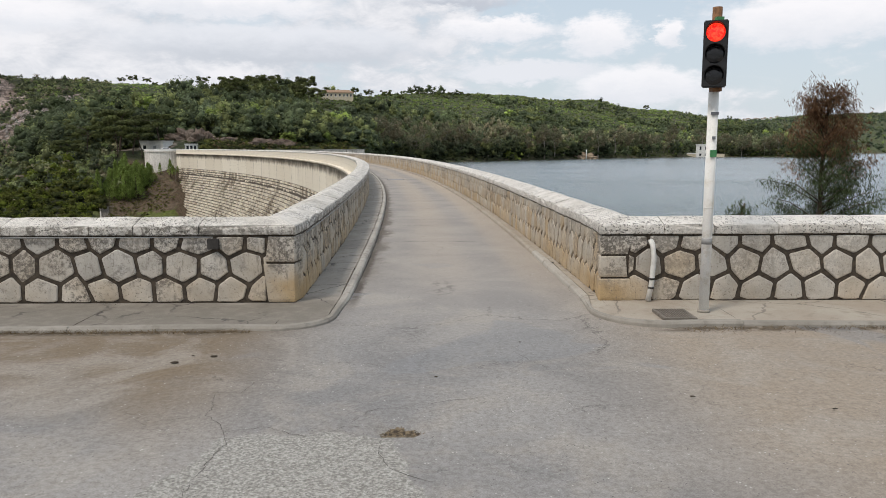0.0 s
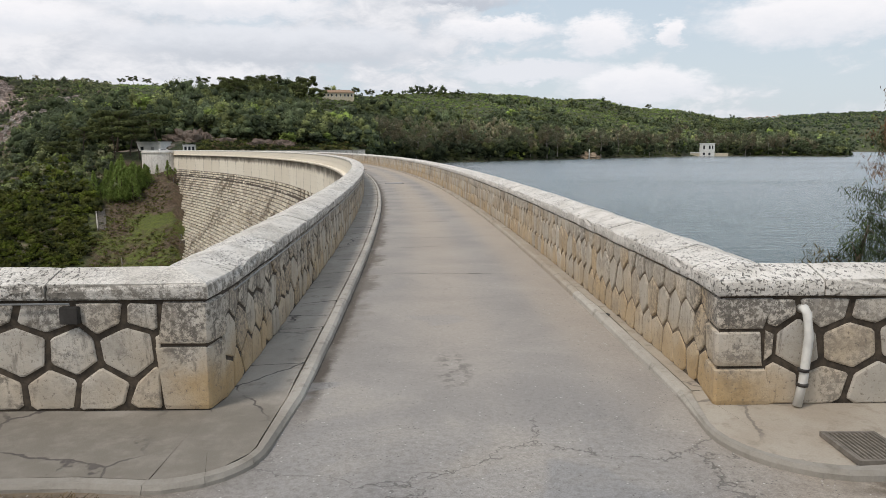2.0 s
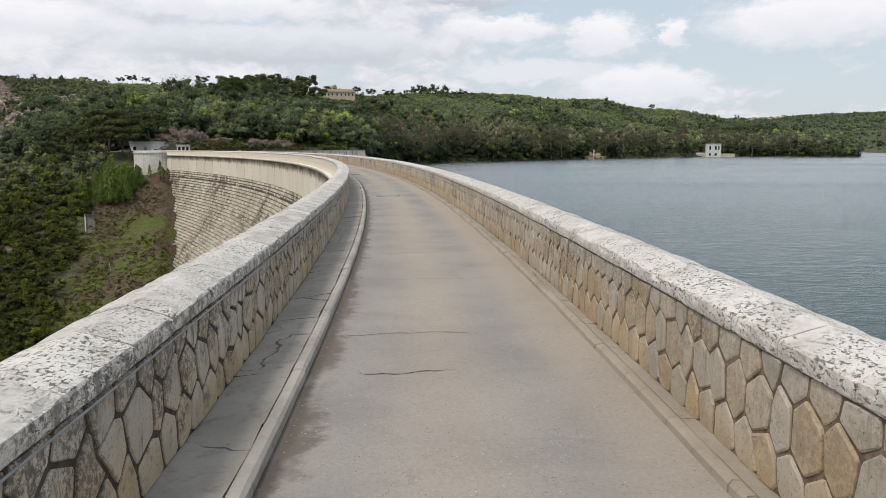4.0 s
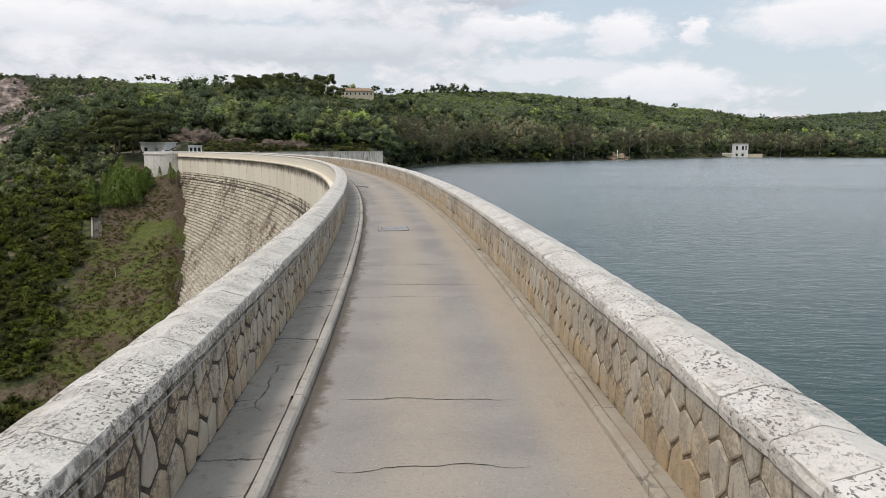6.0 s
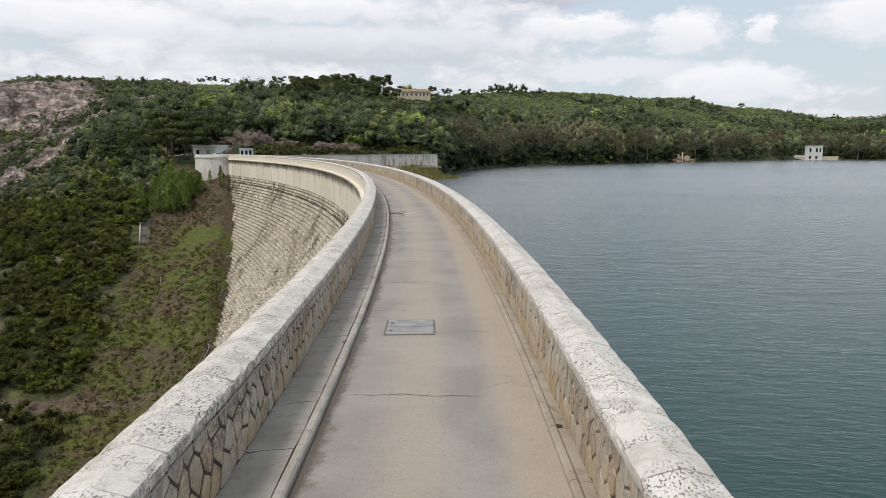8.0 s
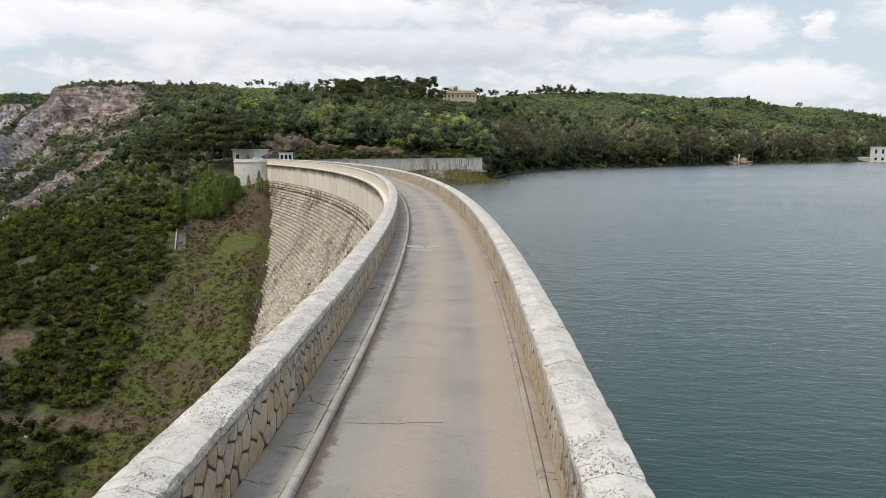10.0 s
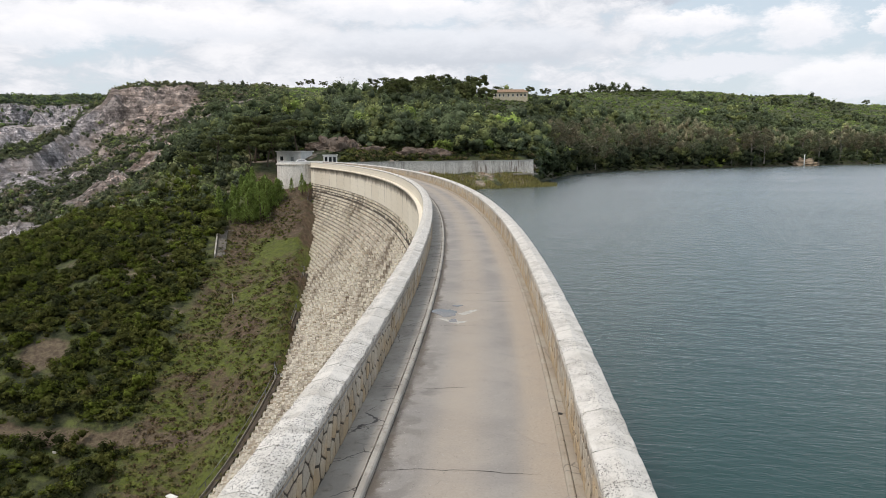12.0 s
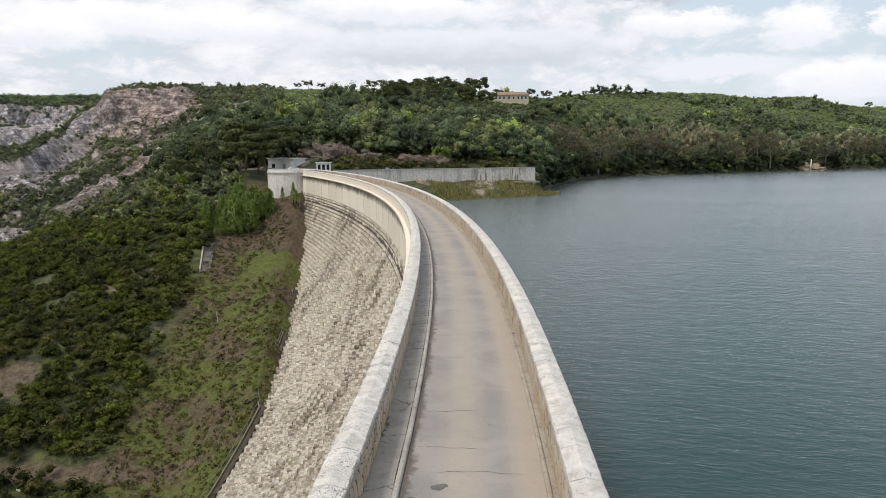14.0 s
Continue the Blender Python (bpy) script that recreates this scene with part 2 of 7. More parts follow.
def earth_zone(x, y):
    """Bare brown clearing and a path among the shrubs of the gorge slope."""
    wob = 3.0 * fbm(x, y, 9.0, 121)
    clearing = np.clip(1.5 - np.hypot((x + 100.5) / 4.2, (y - 149) / 5.0) + 0.25 * wob, 0, 1)
    along_p = np.clip((x + 92) / 27.0, 0, 1)
    path = np.clip(1.6 - np.abs(y - (131.5 + 8.5 * along_p) + wob) / 1.6, 0, 1) * np.clip((x + 100) / 4, 0, 1) * np.clip((-60 - x) / 4, 0, 1)
    return np.clip(np.maximum(clearing, path), 0, 1)


def ground_at(x, y):
    return float(ground_height(x, y))


def batter(z):
    """How far the downstream face stands out from the crest's edge."""
    d = max(0.0, -6.3 - z)
    return 0.5 * d + 0.0058 * d * d


# ---------------------------------------------------------------- mesh helpers
def mesh_np(name, verts, faces, mats, tint=None, smooth=False):
    verts, faces = np.asarray(verts, np.float32), np.asarray(faces, np.int32)
    me = bpy.data.meshes.new(name)
    k = faces.shape[1]
    me.vertices.add(len(verts)), me.loops.add(faces.size), me.polygons.add(len(faces))
    me.vertices.foreach_set("co", verts.ravel())
    me.loops.foreach_set("vertex_index", faces.ravel())
    me.polygons.foreach_set("loop_start", np.arange(0, faces.size, k, dtype=np.int32))
    me.update(calc_edges=True)
    for m in mats if isinstance(mats, (list, tuple)) else [mats]:
        me.materials.append(m)
    if tint is not None:
        at = me.attributes.new("tint", "FLOAT_VECTOR", "POINT")
        at.data.foreach_set("vector", np.asarray(tint, np.float32).ravel())
    if smooth:
        me.polygons.foreach_set("use_smooth", np.ones(len(faces), bool))
    return me


def mesh_py(name, verts, faces, mat, smooth=False):
    me = bpy.data.meshes.new(name)
    me.from_pydata([tuple(v) for v in verts], [], faces)
    me.materials.append(mat)
    if smooth:
        me.polygons.foreach_set("use_smooth", [True] * len(me.polygons))
    return me


def part(name, me, mat, parent, label="", at=None):
    """One mesh object under a thing or a part; me is a mesh or a bmesh."""
    if isinstance(me, bmesh.types.BMesh):
        bm, me = me, bpy.data.meshes.new(name)
        bm.to_mesh(me)
        bm.free()
        me.materials.append(mat)
    ob = new(name, me)
    ob.parent = parent
    if at is not None:
        ob.location = at
    return tagged(ob, label)


def thing(name, label, category, at=(0, 0, 0), turn=0.0, group="", kind=""):
    ob = new(name)
    ob.empty_display_size = 0.2
    ob.matrix_world = pose(*at, 0, 0, turn)
    return tagged(ob, label, category, group, kind)


def setting(name, me, label, category):
    return tagged(new(name, me), label, category, "", "structure")


def box(bm, x0, x1, y0, y1, z0, z1, bevel=0.0):
    m = bmesh.ops.create_cube(bm, size=1.0)
    for v in m["verts"]:
        v.co = Vector((x0 + (v.co.x + 0.5) * (x1 - x0), y0 + (v.co.y + 0.5) * (y1 - y0), z0 + (v.co.z + 0.5) * (z1 - z0)))
    if bevel:
        edges = {e for v in m["verts"] for e in v.link_edges}
        bmesh.ops.bevel(bm, geom=list(edges), offset=bevel, segments=2, affect="EDGES")
    return bm


def a_box(*a, bevel=0.0):
    return box(bmesh.new(), *a, bevel=bevel)


def tube(bm, pts, radii, seg=8):
    rings, pts = [], [Vector(p) for p in pts]
    for i, p in enumerate(pts):
        d = (pts[min(i + 1, len(pts) - 1)] - pts[max(i - 1, 0)]).normalized()
        a = d.orthogonal().normalized()
        b = d.cross(a)
        r = radii[i] if isinstance(radii, (list, tuple)) else radii
        rings.append([bm.verts.new(p + (a * math.cos(k * math.tau / seg) + b * math.sin(k * math.tau / seg)) * r) for k in range(seg)])
    for q, w in zip(rings, rings[1:]):
        # match the rings so that the tube does not twist
        off = min(range(seg), key=lambda o: (q[0].co - w[o].co).length)
        for k in range(seg):
            f = bm.faces.new((q[k], q[(k + 1) % seg], w[(k + 1 + off) % seg], w[(k + off) % seg]))
            f.smooth = True
    bm.faces.new(rings[0][::-1]), bm.faces.new(rings[-1])
    return bm


def ribbon(sections):
    """Verts and quads of strips swept through rows of points."""
    n = len(sections[0])
    verts = [p for sec in sections for p in sec]
    faces = [(i * n + k, i * n + k + 1, (i + 1) * n + k + 1, (i + 1) * n + k) for i in range(len(sections) - 1) for k in range(n - 1)]
    return verts, faces


# ---------------------------------------------------------------- materials
def material(name, rough=0.8, metal=0.0):
    m = bpy.data.materials.new(name)
    m.use_nodes = True
    gg = Nodes(m.node_tree)
    bs = m.node_tree.nodes["Principled BSDF"]
    bs.inputs["Roughness"].default_value, bs.inputs["Metallic"].default_value = rough, metal
    pos = gg.n("NewGeometry").outputs["Position"]
    return m, gg, bs, pos


def bump(gg, bs, height, strength, distance):
    gg.put(bs.inputs["Normal"], gg.n("Bump", {"Height": height, "Strength": strength, "Distance": distance}).outputs[0])


def plain(name, colour, rough=0.6, metal=0.0, vary=0.25, scale=6.0):
    m, gg, bs, pos = material(name, rough, metal)
    f = gg.ramp(gg.noise(pos, scale, 5), 0.35, 0.65)
    dark = tuple(c * (1 - vary) for c in colour)
    gg.put(bs.inputs["Base Color"], gg.mix(f, dark, colour))
    bump(gg, bs, gg.noise(pos, scale * 8, 3), 0.25, 0.01)
    return m


def arc_u(gg, pos):
    """Distance from the crest's middle line, as a shader value."""
    flat = gg.vec("MULTIPLY", gg.vec("SUBTRACT", pos, (CX, CY, 0)), (1, 1, 0))
    return gg.math("SUBTRACT", gg.vec("LENGTH", flat), R0)


def own_random(gg):
    a = gg.n("ObjectInfo").outputs["Random"]
    b = gg.n("NewGeometry").outputs["Random Per Island"]
    return gg.math("FRACT", gg.math("ADD", gg.math("MULTIPLY", a, 7.31), gg.math("MULTIPLY", b, 5.77)))


def make_asphalt():
    m, gg, bs, pos = material("worn_asphalt", 0.85)
    u = arc_u(gg, pos)
    sep = gg.n("SeparateXYZ", {0: pos})
    x, y = sep.outputs[0], sep.outputs[1]
    n1 = gg.noise(pos, 0.55, 6, 0.6, 0.5)
    n2 = gg.noise(pos, 2.3, 6, 0.65)
    n3 = gg.noise(pos, 90, 3, 0.7)
    foot_u = gg.math("ADD", u, gg.n("MapRange", {0: y, 1: 0.0, 2: 20.0, 3: 0.10, 4: 0.0}).outputs[0])
    wob = gg.math("ADD", u, gg.math("MULTIPLY", gg.math("SUBTRACT", n1, 0.5), 0.5))
    base = gg.mix(gg.ramp(n1, 0.35, 0.65), gg.mix(gg.ramp(y, -3, 3), (0.255, 0.248, 0.243), (0.282, 0.262, 0.243)), gg.mix(gg.ramp(y, -3, 3), (0.35, 0.335, 0.318), (0.360, 0.331, 0.300)))
    # pale brown dust between the wheel tracks and along the edges
    lane = gg.n("CombineXYZ", {0: gg.math("MULTIPLY", u, 3.0), 1: gg.math("MULTIPLY", y, 0.10), 2: 0.0}).outputs[0]
    stripe = gg.math("ADD", u, gg.math("MULTIPLY", gg.math("SUBTRACT", gg.noise(lane, 1.0, 4, 0.6), 0.5), 0.30))
    mid = gg.math("MULTIPLY", gg.ramp(gg.math("ABSOLUTE", gg.math("ADD", stripe, 0.02)), 0.75, 0.08, 0.0, 0.66), gg.ramp(y, 0, 18, 0.45, 1.0))
    edge = gg.math("MULTIPLY", gg.ramp(stripe, 0.85, 1.35, 0.0, 0.9), gg.ramp(y, 4, 26, 0.55, 1.0))
    onroad = gg.ramp(y, -1.5, 4.0)
    plaza = gg.math("MULTIPLY", gg.math("SUBTRACT", 1.0, gg.ramp(y, -2.6, -0.4)), gg.ramp(x, 0.6, 3.2))
    front = gg.ramp(gg.math("ADD", y, gg.math("ADD", gg.math("MULTIPLY", gg.math("SUBTRACT", n1, 0.5), 2.5), gg.math("MULTIPLY", x, 0.3))), -5.6, -3.6)
    front = gg.math("MULTIPLY", front, gg.ramp(y, 0.8, -0.4))
    dust = gg.math("MULTIPLY", gg.math("ADD", gg.math("MULTIPLY", gg.math("MAXIMUM", mid, edge), onroad), gg.math("MULTIPLY", gg.math("MAXIMUM", plaza, gg.math("MULTIPLY", front, gg.ramp(gg.math("ABSOLUTE", x), 1.0, 2.6))), 1.0)), gg.ramp(n2, 0.25, 0.6, 0.75, 1.0), clamp=True)
    tan = gg.mix(gg.ramp(y, -0.8, 0.8), gg.mix(gg.ramp(x, -1.0, 1.5), (0.215, 0.163, 0.108), (0.36, 0.30, 0.235)), (0.445, 0.375, 0.30))
    col = gg.mix(dust, base, tan)
    dusty = gg.math("MULTIPLY", gg.ramp(gg.noise(pos, 0.9, 5, 0.65, 0.8), 0.47, 0.66), gg.ramp(y, 3, -1, 0.12, 0.55))
    col = gg.mix(dusty, col, (0.40, 0.365, 0.32))
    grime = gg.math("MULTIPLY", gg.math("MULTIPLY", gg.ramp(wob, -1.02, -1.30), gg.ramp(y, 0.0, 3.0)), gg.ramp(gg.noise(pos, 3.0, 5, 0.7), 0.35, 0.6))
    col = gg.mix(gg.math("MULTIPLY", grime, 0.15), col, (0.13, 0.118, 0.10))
    # dark kerb-foot line: gutter dirt and the kerb's shadow painted together
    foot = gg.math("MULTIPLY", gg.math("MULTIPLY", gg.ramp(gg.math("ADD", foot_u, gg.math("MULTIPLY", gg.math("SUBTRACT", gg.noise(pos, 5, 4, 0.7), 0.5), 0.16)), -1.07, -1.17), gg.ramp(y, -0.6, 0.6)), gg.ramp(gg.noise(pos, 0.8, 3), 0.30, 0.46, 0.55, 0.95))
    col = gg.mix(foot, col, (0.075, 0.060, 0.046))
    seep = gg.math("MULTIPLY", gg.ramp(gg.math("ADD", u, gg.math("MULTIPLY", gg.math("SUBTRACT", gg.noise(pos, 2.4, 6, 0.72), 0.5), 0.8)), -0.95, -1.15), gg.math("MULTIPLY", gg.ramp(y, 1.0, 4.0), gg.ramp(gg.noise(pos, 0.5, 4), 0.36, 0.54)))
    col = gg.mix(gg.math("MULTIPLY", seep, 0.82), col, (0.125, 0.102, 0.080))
    damp = gg.math("MULTIPLY", gg.math("MULTIPLY", gg.ramp(gg.math("ABSOLUTE", gg.math("SUBTRACT", y, 51.0)), 6.5, 4.0), gg.ramp(wob, -0.45, -0.8)), gg.ramp(gg.noise(pos, 1.1, 3, 0.5, 0.3), 0.46, 0.54))
    col = gg.mix(gg.math("MULTIPLY", damp, 0.45), col, (0.17, 0.155, 0.14))
    dirt = gg.math("MULTIPLY", gg.ramp(gg.math("ABSOLUTE", gg.math("ADD", y, gg.math("ADD", 1.42, gg.math("MULTIPLY", gg.ramp(x, -1, 1), -0.10)))), 0.16, 0.05), gg.math("MULTIPLY", gg.ramp(gg.math("ABSOLUTE", x), 2.0, 2.6), gg.ramp(gg.noise(pos, 6, 6, 0.75), 0.40, 0.55)))
    col = gg.mix(gg.math("MULTIPLY", dirt, 0.85), col, (0.095, 0.07, 0.045))
    # smooth bluish repairs and darker blots
    patch = gg.math("MULTIPLY", gg.ramp(gg.noise(pos, 0.38, 3, 0.5, 0.9), 0.57, 0.60), gg.ramp(y, 6, 0, 0.06, 0.5))
    col = gg.mix(patch, col, (0.235, 0.238, 0.245))
    # a scar of broken asphalt just past the entrance
    sx = gg.n("CombineXYZ", {0: gg.math("MULTIPLY", gg.math("ADD", x, 0.05), 2.6), 1: gg.math("MULTIPLY", gg.math("SUBTRACT", y, 1.1), 0.8), 2: 0.0}).outputs[0]
    scar = gg.math("MULTIPLY", gg.ramp(gg.vec("LENGTH", sx), 0.62, 0.25), gg.ramp(gg.noise(pos, 7, 6, 0.75, 0.8), 0.50, 0.58))
    col = gg.mix(gg.math("MULTIPLY", scar, 0.7), col, (0.15, 0.138, 0.125))
    # coarse pale repair before the dam
    bx = gg.ramp(gg.math("SUBTRACT", gg.math("ABSOLUTE", gg.math("ADD", gg.math("ADD", x, 1.05), gg.math("MULTIPLY", gg.math("SUBTRACT", n2, 0.5), 0.5))), gg.math("MULTIPLY", gg.math("MAXIMUM", gg.math("SUBTRACT", -4.6, y), 0.0), 0.35)), 0.64, 0.60)
    by = gg.ramp(gg.math("ADD", y, gg.math("MULTIPLY", gg.math("SUBTRACT", gg.noise(pos, 1.6, 5), 0.5), 0.9)), -4.3, -4.36)
    repair = gg.math("MULTIPLY", bx, by)
    col = gg.mix(repair, col, gg.mix(gg.ramp(gg.noise(pos, 55, 3), 0.35, 0.65), (0.24, 0.232, 0.21), (0.47, 0.455, 0.42)))
    # the pothole's bare earth
    px = gg.n("CombineXYZ", {0: gg.math("MULTIPLY", gg.math("ADD", x, 0.41), 0.75), 1: gg.math("MULTIPLY", gg.math("ADD", y, 4.27), 1.35), 2: 0.0}).outputs[0]
    hole = gg.ramp(gg.math("ADD", gg.vec("LENGTH", px), gg.math("MULTIPLY", gg.math("SUBTRACT", gg.noise(pos, 9, 6, 0.7), 0.5), 0.26)), 0.125, 0.110)
    col = gg.mix(hole, col, gg.mix(gg.ramp(gg.noise(pos, 30, 4), 0.4, 0.6), (0.05, 0.034, 0.02), (0.20, 0.15, 0.09)))
    # cracks
    vv = gg.vec("ADD", pos, gg.vec("SCALE", gg.vec("SUBTRACT", gg.noise(pos, 1.1, 5, 0.65, out=1), (0.5, 0.5, 0.5))))
    vv.node.inputs[1].links[0].from_node.inputs["Scale"].default_value = 1.5
    vor = gg.n("TexVoronoi", {"Vector": gg.scale(vv, (0.36, 0.5, 0)), "Scale": 1.0}, feature="DISTANCE_TO_EDGE").outputs[0]
    crack = gg.math("MULTIPLY", gg.ramp(vor, 0.0042, 0.0015), gg.ramp(gg.noise(pos, 0.33, 3), 0.45, 0.56))
    col = gg.mix(gg.math("MULTIPLY", crack, gg.ramp(y, 3, -1, 0.10, 0.5)), col, (0.055, 0.05, 0.045))
    # aggregate, grit and dark spots
    col = gg.mix(gg.math("MULTIPLY", gg.ramp(n3, 0.33, 0.67), gg.ramp(y, 1, -2, 0.40, 0.75)), col, gg.mix(1.0, col, (0.66, 0.66, 0.66), "MULTIPLY"))
    grit = gg.noise(pos, 24, 6, 0.8)
    col = gg.mix(gg.math("MULTIPLY", gg.ramp(grit, 0.62, 0.34), gg.ramp(y, 1, -2, 0.35, 0.75)), col, gg.mix(1.0, col, (0.62, 0.60, 0.57), "MULTIPLY"))
    spots = gg.n("TexVoronoi", {"Vector": pos, "Scale": 26.0}).outputs[0]
    col = gg.mix(gg.math("MULTIPLY", gg.ramp(spots, 0.20, 0.12), gg.ramp(gg.noise(pos, 11, 3), 0.52, 0.64)), col, (0.50, 0.485, 0.455))
    specks = gg.n("TexVoronoi", {"Vector": gg.vec("ADD", pos, (3.1, 7.7, 0)), "Scale": 34.0}).outputs[0]
    col = gg.mix(gg.math("MULTIPLY", gg.ramp(specks, 0.22, 0.14), gg.ramp(gg.noise(pos, 8, 3), 0.50, 0.62)), col, (0.10, 0.092, 0.085))
    blot = gg.math("MULTIPLY", gg.ramp(gg.noise(pos, 1.35, 7, 0.75, 0.2), 0.67, 0.73), 0.6)
    col = gg.mix(blot, col, (0.10, 0.095, 0.09))
    gg.put(bs.inputs["Base Color"], col)
    gg.put(bs.inputs["Roughness"], gg.ramp(patch, 0.0, 0.5, 0.88, 0.72))
    hgt = gg.math("SUBTRACT", gg.math("ADD", gg.math("MULTIPLY", n3, 0.5), gg.math("MULTIPLY", gg.math("MULTIPLY", repair, gg.noise(pos, 55, 3)), 1.2)), gg.math("MULTIPLY", crack, 2.5))
    bump(gg, bs, hgt, 0.5, 0.008)
    return m


def make_wall_stone():
    m, gg, bs, pos = material("wall_stone", 0.85)
    r = own_random(gg)
    z = gg.n("SeparateXYZ", {0: pos}).outputs[2]
    n1, n2, n3 = gg.noise(pos, 5, 6, 0.6), gg.noise(pos, 1.1, 4), gg.noise(pos, 38, 5, 0.7)
    pale = gg.mix(r, (0.42, 0.375, 0.305), (0.63, 0.58, 0.495))
    front = gg.ramp(gg.n("SeparateXYZ", {0: pos}).outputs[1], 0.5, -0.1)
    pale = gg.mix(front, pale, gg.mix(r, (0.45, 0.425, 0.38), (0.66, 0.63, 0.575)))
    rust = gg.mix(n1, (0.36, 0.235, 0.105), (0.52, 0.385, 0.215))
    f = gg.math("MULTIPLY", gg.ramp(gg.math("ADD", gg.math("SUBTRACT", 0.5, gg.math("MULTIPLY", z, 0.45)), gg.math("ADD", gg.math("MULTIPLY", gg.math("SUBTRACT", r, 0.5), 0.5), gg.math("SUBTRACT", n2, 0.5))), 0.02, 0.62), 0.85)
    yy = gg.n("SeparateXYZ", {0: pos}).outputs[1]
    f = gg.math("MULTIPLY", f, gg.ramp(gg.math("ADD", yy, gg.math("MULTIPLY", gg.math("SUBTRACT", n2, 0.5), 2.0)), -0.6, 1.2, 0.30, 1.0))
    cx = gg.math("ABSOLUTE", gg.n("SeparateXYZ", {0: pos}).outputs[0])
    nook = gg.math("MULTIPLY", gg.math("MULTIPLY", gg.ramp(gg.math("ADD", cx, gg.math("MULTIPLY", n2, 1.5)), 4.0, 2.6), gg.ramp(gg.math("ADD", z, gg.math("MULTIPLY", n1, 0.4)), 0.85, 0.35)), gg.ramp(yy, 2.5, 0.6))
    f = gg.math("MAXIMUM", f, nook)
    col = gg.mix(f, pale, rust)
    y = gg.n("SeparateXYZ", {0: pos}).outputs[1]
    weather = gg.math("ADD", gg.math("MULTIPLY", gg.ramp(gg.noise(pos, 0.42, 3), 0.42, 0.66), gg.ramp(gg.n("SeparateXYZ", {0: pos}).outputs[0], 0.5, -0.5, 0.6, 1.0)), gg.math("MULTIPLY", gg.math("MULTIPLY", gg.ramp(y, 50, 4), gg.ramp(gg.n("SeparateXYZ", {0: pos}).outputs[0], 0.5, -0.5, 0.40, 1.0)), 0.85), clamp=True)
    ax = gg.math("ABSOLUTE", gg.n("SeparateXYZ", {0: pos}).outputs[0])
    lx = gg.n("SeparateXYZ", {0: pos}).outputs[0]
    leftwall = gg.math("MULTIPLY", gg.math("MULTIPLY", gg.ramp(lx, -1.85, -1.95), gg.ramp(y, 1.0, 0.2)), gg.ramp(gg.noise(pos, 1.6, 4, 0.6), 0.30, 0.62, 0.6, 1.0))
    corner = gg.math("MULTIPLY", gg.ramp(gg.math("ADD", ax, gg.math("MULTIPLY", gg.math("SUBTRACT", n2, 0.5), 3.0)), 4.6, 2.2), gg.ramp(y, 1.5, 0.3))
    weather = gg.math("MAXIMUM", gg.math("MULTIPLY", weather, gg.ramp(y, -0.2, 0.6, 0.45, 1.0)), gg.math("MAXIMUM", corner, leftwall))
    lich = gg.math("MULTIPLY", gg.math("MULTIPLY", gg.ramp(gg.noise(pos, 22, 7, 0.8), 0.42, 0.56), gg.ramp(gg.math("ADD", gg.math("ADD", gg.noise(pos, 4.0, 5, 0.65), gg.math("MULTIPLY", gg.math("SUBTRACT", z, 0.50), 0.30)), gg.math("MULTIPLY", gg.math("SUBTRACT", r, 0.5), 0.30)), 0.42, 0.58)), gg.math("MULTIPLY", weather, gg.math("SUBTRACT", 1.0, gg.math("MULTIPLY", nook, 0.75))))
    drip = gg.math("MULTIPLY", gg.ramp(gg.math("ADD", gg.noise(gg.scale(pos, (1, 1, 0.16)), 11, 7, 0.75), gg.math("MULTIPLY", gg.math("SUBTRACT", z, 0.6), 0.14)), 0.53, 0.62), gg.math("MULTIPLY", weather, gg.ramp(y, -0.2, 0.8, 0.65, 0.9)))
    col = gg.mix(gg.math("MULTIPLY", gg.math("MAXIMUM", lich, drip), 0.9), col, (0.075, 0.066, 0.056))
    cloud = gg.ramp(gg.noise(pos, 3.2, 4, 0.6), 0.40, 0.66, 0.0, 0.5)
    cloud = gg.math("MULTIPLY", cloud, gg.math("SUBTRACT", 1.0, gg.math("MULTIPLY", nook, 0.8)))
    col = gg.mix(gg.math("MULTIPLY", cloud, 0.7), col, (0.25, 0.215, 0.17))
    pit = gg.ramp(n3, 0.44, 0.33)
    col = gg.mix(gg.math("MULTIPLY", pit, 0.75), col, (0.16, 0.135, 0.11))
    gg.put(bs.inputs["Base Color"], col)
    bump(gg, bs, gg.math("ADD", gg.math("MULTIPLY", n1, 1.0), gg.math("MULTIPLY", n3, 0.45)), 0.75, 0.02)
    return m


def make_mortar():
    """Dark weathered joints, browner and cleaner on the lakeside parapet."""
    m, gg, bs, pos = material("mortar", 0.95)
    sp = gg.n("SeparateXYZ", {0: pos})
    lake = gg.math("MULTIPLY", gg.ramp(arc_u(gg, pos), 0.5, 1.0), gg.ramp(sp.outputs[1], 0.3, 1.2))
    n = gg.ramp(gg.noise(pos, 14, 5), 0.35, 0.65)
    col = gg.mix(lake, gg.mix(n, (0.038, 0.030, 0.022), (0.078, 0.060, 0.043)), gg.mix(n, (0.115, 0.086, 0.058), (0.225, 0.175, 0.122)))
    gg.put(bs.inputs["Base Color"], col)
    bump(gg, bs, gg.noise(pos, 60, 4), 0.5, 0.01)
    return m


